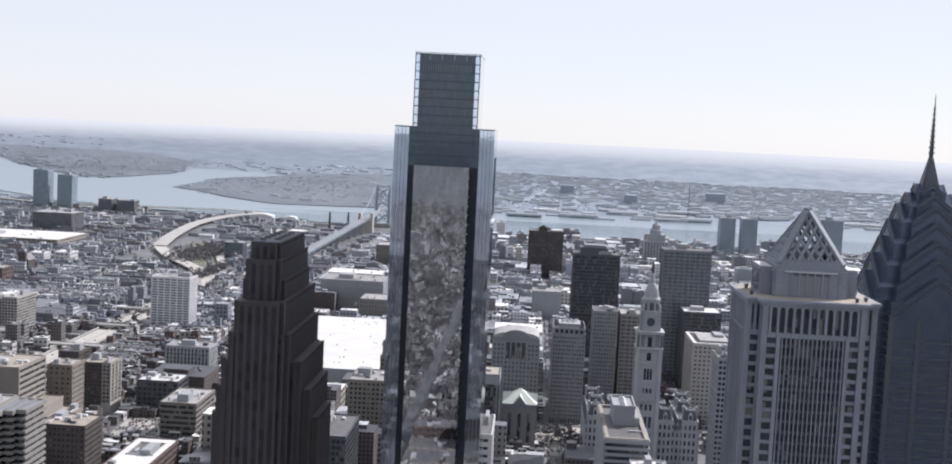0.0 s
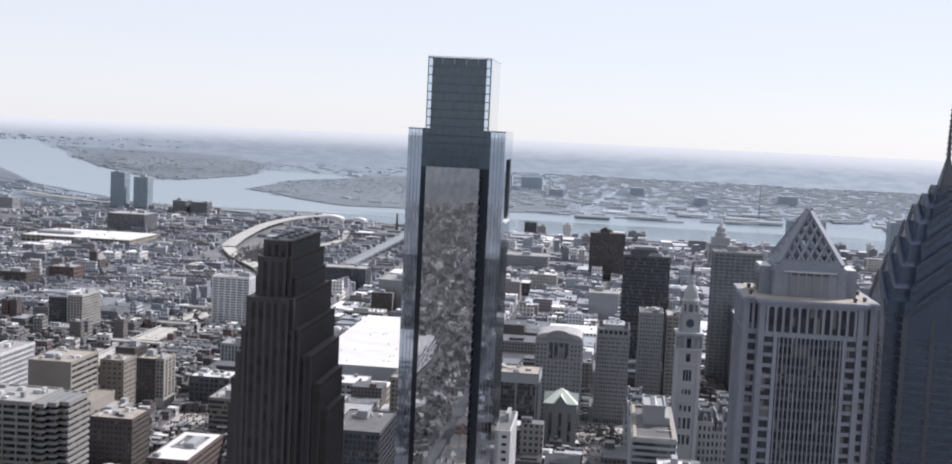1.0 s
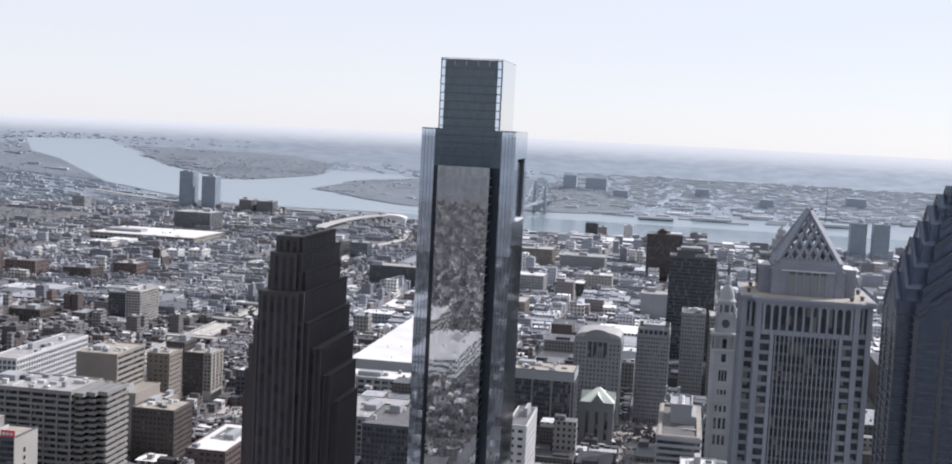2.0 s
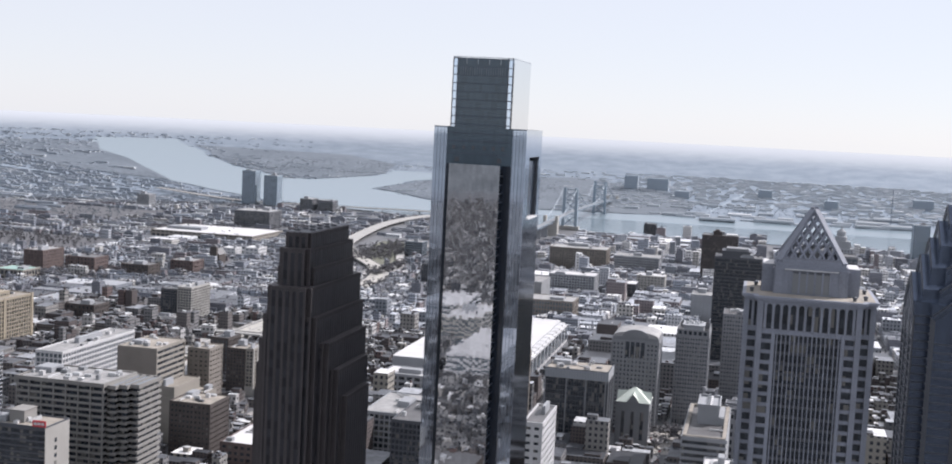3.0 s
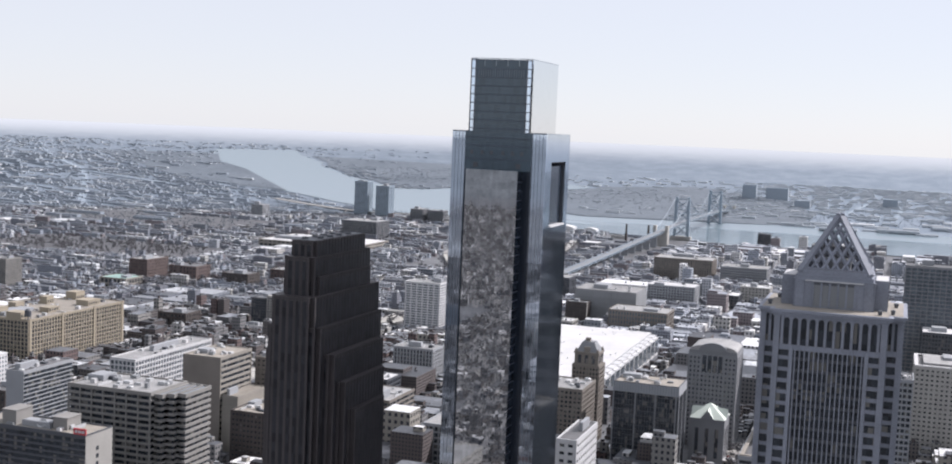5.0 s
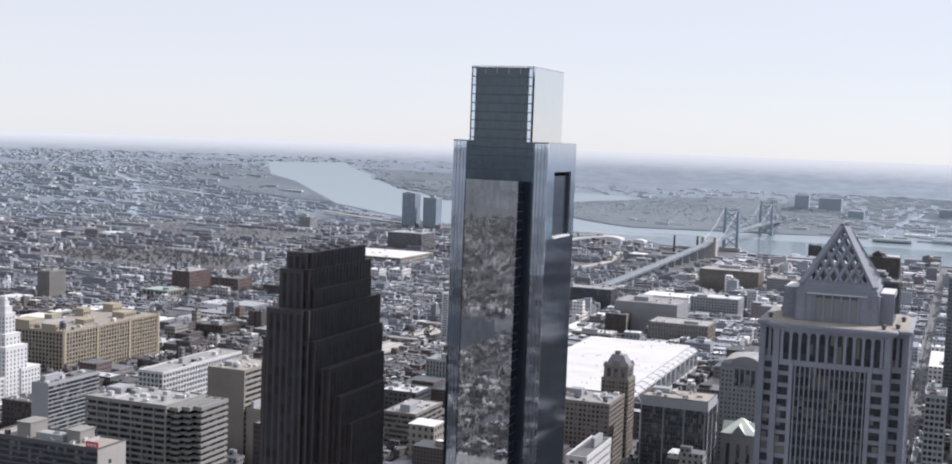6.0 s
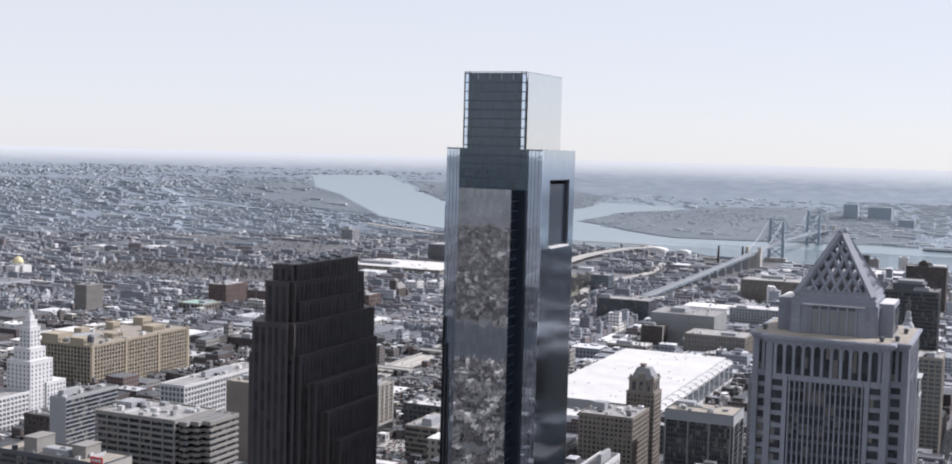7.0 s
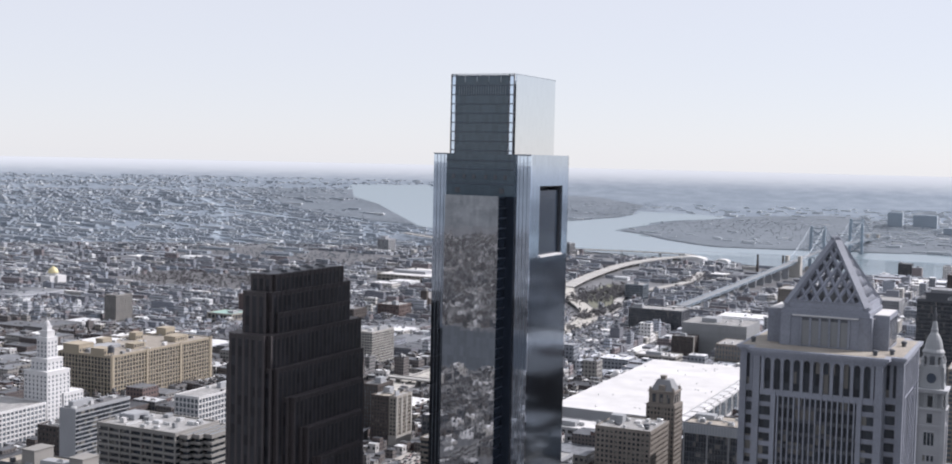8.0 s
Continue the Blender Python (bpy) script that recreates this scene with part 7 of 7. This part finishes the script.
    for name, (sel, label, wall, roof) in sets.items():
        q = bx[sel]
        n = len(q)
        co = np.empty((n, 8, 3))
        order = ((0, 1, 2), (3, 1, 2), (3, 4, 2), (0, 4, 2), (0, 1, 5), (3, 1, 5), (3, 4, 5), (0, 4, 5))
        for c, o in enumerate(order):
            co[:, c, :] = q[:, o]
        fc = (np.array(QUADS)[None] + 8 * np.arange(n)[:, None, None]).reshape(-1, 4)
        me = bpy.data.meshes.new(name)
        me.vertices.add(8 * n)
        me.vertices.foreach_set("co", co.ravel())
        me.loops.add(fc.size)
        me.loops.foreach_set("vertex_index", fc.ravel().astype(np.int32))
        me.polygons.add(len(fc))
        me.polygons.foreach_set("loop_start", np.arange(0, fc.size, 4, dtype=np.int32))
        me.materials.append(wall)
        me.materials.append(roof)
        me.polygons.foreach_set("material_index", np.tile(np.array([0, 1, 0, 0, 0, 0], np.int32), n))
        me.update(calc_edges=True)
        me.shade_flat()
        me.validate()
        tagged(new(name, me), label, "buildings", kind="stuff")



# ---- bare trees in parks and along the ramps ----
def trees():
    rnd = random.Random(21)
    spots = []
    for cx, cy, rx, ry, count in ((-598.3, 1767.6, 60, 190, 150), (-1309.8, 1514.3, 225, 118, 330), (-1605.7, 2145.4, 260, 145, 260), (-551.9, 2140.3, 60, 120, 60), (-941.7, 1101, 80, 30, 80), (-763.9, 2884.2, 260, 40, 80), (-462.7, 1136.7, 20, 240, 60), (-1929.6, 4990.9, 300, 300, 300), (-2270.3, 5748.3, 650, 900, 900), (-979.2, 4445.8, 350, 600, 500), (-1300.6, 2383, 500, 700, 1500), (-2006.4, 2443.5, 600, 900, 1400), (-749.8, 1283.4, 380, 420, 500), (62, 480, 34, 40, 46), (-590, 1760, 40, 190, 220), (-500, 1480, 14, 110, 90), (-2761.2, 3388.1, 800, 900, 500), (232.2, 3877.7, 1100, 260, 900), (264.6, 4514.8, 1500, 500, 900)):
        for _ in range(count):
            a, r = rnd.uniform(0, 6.283), math.sqrt(rnd.random())
            spots.append((cx + rx * r * math.cos(a), cy + ry * r * math.sin(a)))
    sx, sy = np.array([q[0] for q in spots]), np.array([q[1] for q in spots])
    wet = inside(RIVER, sx, sy)
    near, far = ([], []), ([], [])
    for x, y in [q for q, w in zip(spots, wet) if not w]:
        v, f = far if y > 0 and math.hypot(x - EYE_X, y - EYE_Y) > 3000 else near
        x, y, z, k = land(x, y)
        h = rnd.uniform(7, 13) * k * (0.5 if v is far[0] else 1.0)
        for (dx, dy, z0, r, up) in [(0, 0, 0, 0.3, h * 0.6)]:
            n = len(v)
            v += [(x + dx - r, y + dy, z + z0), (x + dx + r, y + dy - r, z + z0), (x + dx + r, y + dy + r, z + z0), (x + dx, y + dy, z + z0 + up)]
            f += [(n, n + 1, n + 3), (n + 1, n + 2, n + 3), (n + 2, n, n + 3)]
        for _ in range(7):
            n = len(v)
            px, py, pz = x + rnd.uniform(-0.3, 0.3) * h, y + rnd.uniform(-0.3, 0.3) * h, z + h * rnd.uniform(0.4, 0.95)
            s = h * rnd.uniform(0.10, 0.2)
            v += [(px + s * rnd.uniform(0.6, 1.4) * a, py + s * rnd.uniform(0.6, 1.4) * b, pz + s * rnd.uniform(0.5, 1.1) * c) for a, b, c in ((1, 0, 0), (0, 1, 0), (-1, 0, 0), (0, -1, 0), (0, 0, 1), (0, 0, -1))]
            f += [(n, n + 1, n + 4), (n + 1, n + 2, n + 4), (n + 2, n + 3, n + 4), (n + 3, n, n + 4), (n + 1, n, n + 5), (n + 2, n + 1, n + 5), (n + 3, n + 2, n + 5), (n, n + 3, n + 5)]
    tagged(new("bare_trees", mesh_from("bare_trees", *near, [TREE])), "bare grey-brown winter trees in clumps", "trees", kind="stuff")
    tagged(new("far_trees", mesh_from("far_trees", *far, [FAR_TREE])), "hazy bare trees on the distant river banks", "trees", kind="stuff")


for px0, px1, py0, py1 in ((-1539.8, -1079.8, 1394.3, 1634.3), (-1870.7, -1340.7, 1995.4, 2295.4), (22.2, 102.2, 457.1, 537.1)):
    keep(px0, px1, py0, py1, 0)
# out of view; laid where the mirror panel reflects a dark patch
WEST_RIVER = [(-950, -1330), (-640, -1250), (-440, -1190), (-385, -1060), (-380, -930), (-470, -905), (-560, -950), (-680, -1010), (-960, -1090)]
for px0, px1, py0, py1 in ((-960, -680, -1330, -1000), (-680, -520, -1260, -950), (-520, -380, -1220, -905)):
    keep(px0, px1, py0, py1, 0)
crowd()
trees()
tagged(new("water", sheet("west_water", WEST_RIVER, WEST_WATER, 0.4, 60)), "dark narrow river west of downtown", "river", kind="structure")
for nm, loop in (("park_lawn", [(-1531.1, 1366.4), (-1075.2, 1402.6), (-1086.9, 1660.2), (-1544.2, 1624.4)]), ("park_lawn", [(-1860.3, 1957.6), (-1333.2, 2001.2), (-1348.4, 2326.1), (-1878.1, 2288.3)])):
    tagged(new(nm, sheet(nm, loop, PARK, 0.3, 80)), "dark winter ground under bare trees", "park", kind="structure")
tagged(new("plaza", sheet("plaza", [(22, 434.6), (106.6, 434.7), (103.2, 538.6), (18.4, 538.6)], PLAZA, 0.3, 20)), "pale paved city square", "pavement", kind="structure")


def square_terraces():
    """Made-up pale terraces, a low pavilion and planters for the sunlit patches of the city square."""
    rnd = random.Random(17)
    for k, (x, y, w, d, turn) in enumerate(((34, 452, 16, 9, 12), (52, 446, 14, 7, -8), (70, 458, 20, 10, 20), (44, 470, 9, 14, 35), (64, 480, 16, 8, -15), (86, 472, 12, 12, 5), (38, 492, 18, 7, 8), (58, 505, 12, 12, 40), (80, 500, 18, 9, -22), (92, 452, 10, 14, 0), (72, 522, 22, 7, 4))):
        root = thing("terrace", "made-up pale terrace for a sunlit patch of the square", "terrace", x, y, 0.3, turn, "terraces of the square")
        part("slab", solid("slab", (LIME, PLAZA, WHITE)[k % 3], (-w / 2, -d / 2, 0, w / 2, d / 2, 0.5)), root)
        for q in range(3):
            part("step", solid("step", LIME, (-w / 2, -d / 2 - 0.4 * (q + 1), 0, w / 2, -d / 2 - 0.4 * q, 0.4 - 0.12 * q)), root)
        for q in range(2):
            part("planter", ring("planter", CONCRETE, 3, 2, 1.0, 0.25), root, at=(rnd.uniform(-w / 4, w / 4), d / 4, 0.5))
    root = thing("pavilion", "low pale pavilion with a flat roof on the square", "pavilion", 48, 458, 0.3, 10)
    part("wall", solid("wall", LIME, (-5, -4, 0, 5, 4, 4.5)), root)
    part("roof", solid("roof", ROOF_W, (-6.2, -5.2, 4.5, 6.2, 5.2, 5.0)), root)
    part("doorway", solid("doorway", PANE, (-3, -4.1, 0.2, 3, -3.9, 3.4)), root)


square_terraces()


# ---- cars ----
def car(paint):
    root = thing("car", "", "car", 0, 0)
    v = [(-0.9, -2.2, 0.35), (0.9, -2.2, 0.35), (0.9, 2.2, 0.35), (-0.9, 2.2, 0.35), (-0.88, -2.15, 0.95), (0.88, -2.15, 0.95), (0.88, 2.15, 0.9), (-0.88, 2.15, 0.9)]
    part("body", mesh_from("body", v, QUADS, [paint]), root)
    v = [(-0.82, -1.5, 0.93), (0.82, -1.5, 0.93), (0.82, 1.1, 0.9), (-0.82, 1.1, 0.9), (-0.65, -1.0, 1.5), (0.65, -1.0, 1.5), (0.65, 0.5, 1.5), (-0.65, 0.5, 1.5)]
    part("cabin", mesh_from("cabin", v, QUADS, [PANE]), root)
    return root


PAINTS = [(surface("car_white", (0.7, 0.7, 0.7), 0.3, bump=0), "white"), (surface("car_dark", (0.04, 0.04, 0.05), 0.3, bump=0), "black"), (surface("car_silver", (0.4, 0.41, 0.42), 0.3, metal=0.5, bump=0), "silver"), (surface("car_red", (0.25, 0.03, 0.03), 0.3, bump=0), "red")]
rnd = random.Random(8)
for paint, word in PAINTS:
    first = car(paint)
    tagged(first, word + " car on the city street", group="cars in the streets")
    places = []
    for k in range(22):
        if rnd.random() < 0.55:
            places.append((rnd.uniform(28, 100), rnd.uniform(440, 530), rnd.choice((0, 90, 180, 270)), 0.32))
        else:
            y = rnd.uniform(430, 1060)
            places.append((-456 - 0.019 * (y - 430) + rnd.choice((-9, -5, 5, 9)), y, 1, 1.3))
    first.matrix_basis = pose(places[0][0], places[0][1], places[0][3], 0, 0, places[0][2])
    for x, y, turn, z in places[1:]:
        copy_thing(first, pose(x, y, z, 0, 0, turn))


# ---- cars parked along the streets, past counting ----
def parked_cars():
    rnd = random.Random(31)
    v, f, idx = [], [], []
    xs = [-215 - 108 * k for k in range(14, 0, -1)] + [-215, -65, 60, 152, 290]
    ys = [540 + 133 * k for k in range(-4, 8)]
    spots = []
    for x in xs:
        for y in np.arange(100, 1500, 6.2):
            for s in (-3.2, 3.2):
                if rnd.random() < 0.5:
                    spots.append((x + s, y + rnd.uniform(-0.6, 0.6), 0))
    for y in ys:
        for x in np.arange(-1400, 280, 6.2):
            for s in (-3.2, 3.2):
                if rnd.random() < 0.5:
                    spots.append((x, y + s, 1))
    px, py = np.array([q[0] for q in spots]), np.array([q[1] for q in spots])
    bad = np.zeros(len(spots), bool)
    for a, b, c, d in KEEP:
        bad |= (px > a) & (px < b) & (py > c) & (py < d)
    for row in range(8):
        for k in range(13):
            if rnd.random() < 0.8:
                spots.append((-302.5 + 2.8 * k, 414 + 8.4 * row, 0))
    bad = np.append(bad, np.zeros(len(spots) - len(bad), bool))
    for (x, y, turn), no in zip(spots, bad):
        if no:
            continue
        for (a, b, z0, a1, b1, z1, mi) in ((0.9, 2.2, 0.3, 0.87, 2.15, 0.95, 0), (0.82, 1.3, 0.95, 0.62, 0.85, 1.5, 1)):
            n = len(v)
            for hx, hy, z in ((a, b, z0), (a1, b1, z1)):
                if turn:
                    hx, hy = hy, hx
                v += [(x - hx, y - hy, z), (x + hx, y - hy, z), (x + hx, y + hy, z), (x - hx, y + hy, z)]
            f += [tuple(n + i for i in q) for q in QUADS]
            idx += [mi] * 6
    tagged(new("parked_cars", mesh_from("parked_cars", v, f, [CAR_PAINT, PANE], idx)), "parked cars of many colours along the streets", "cars", kind="stuff")


parked_cars()
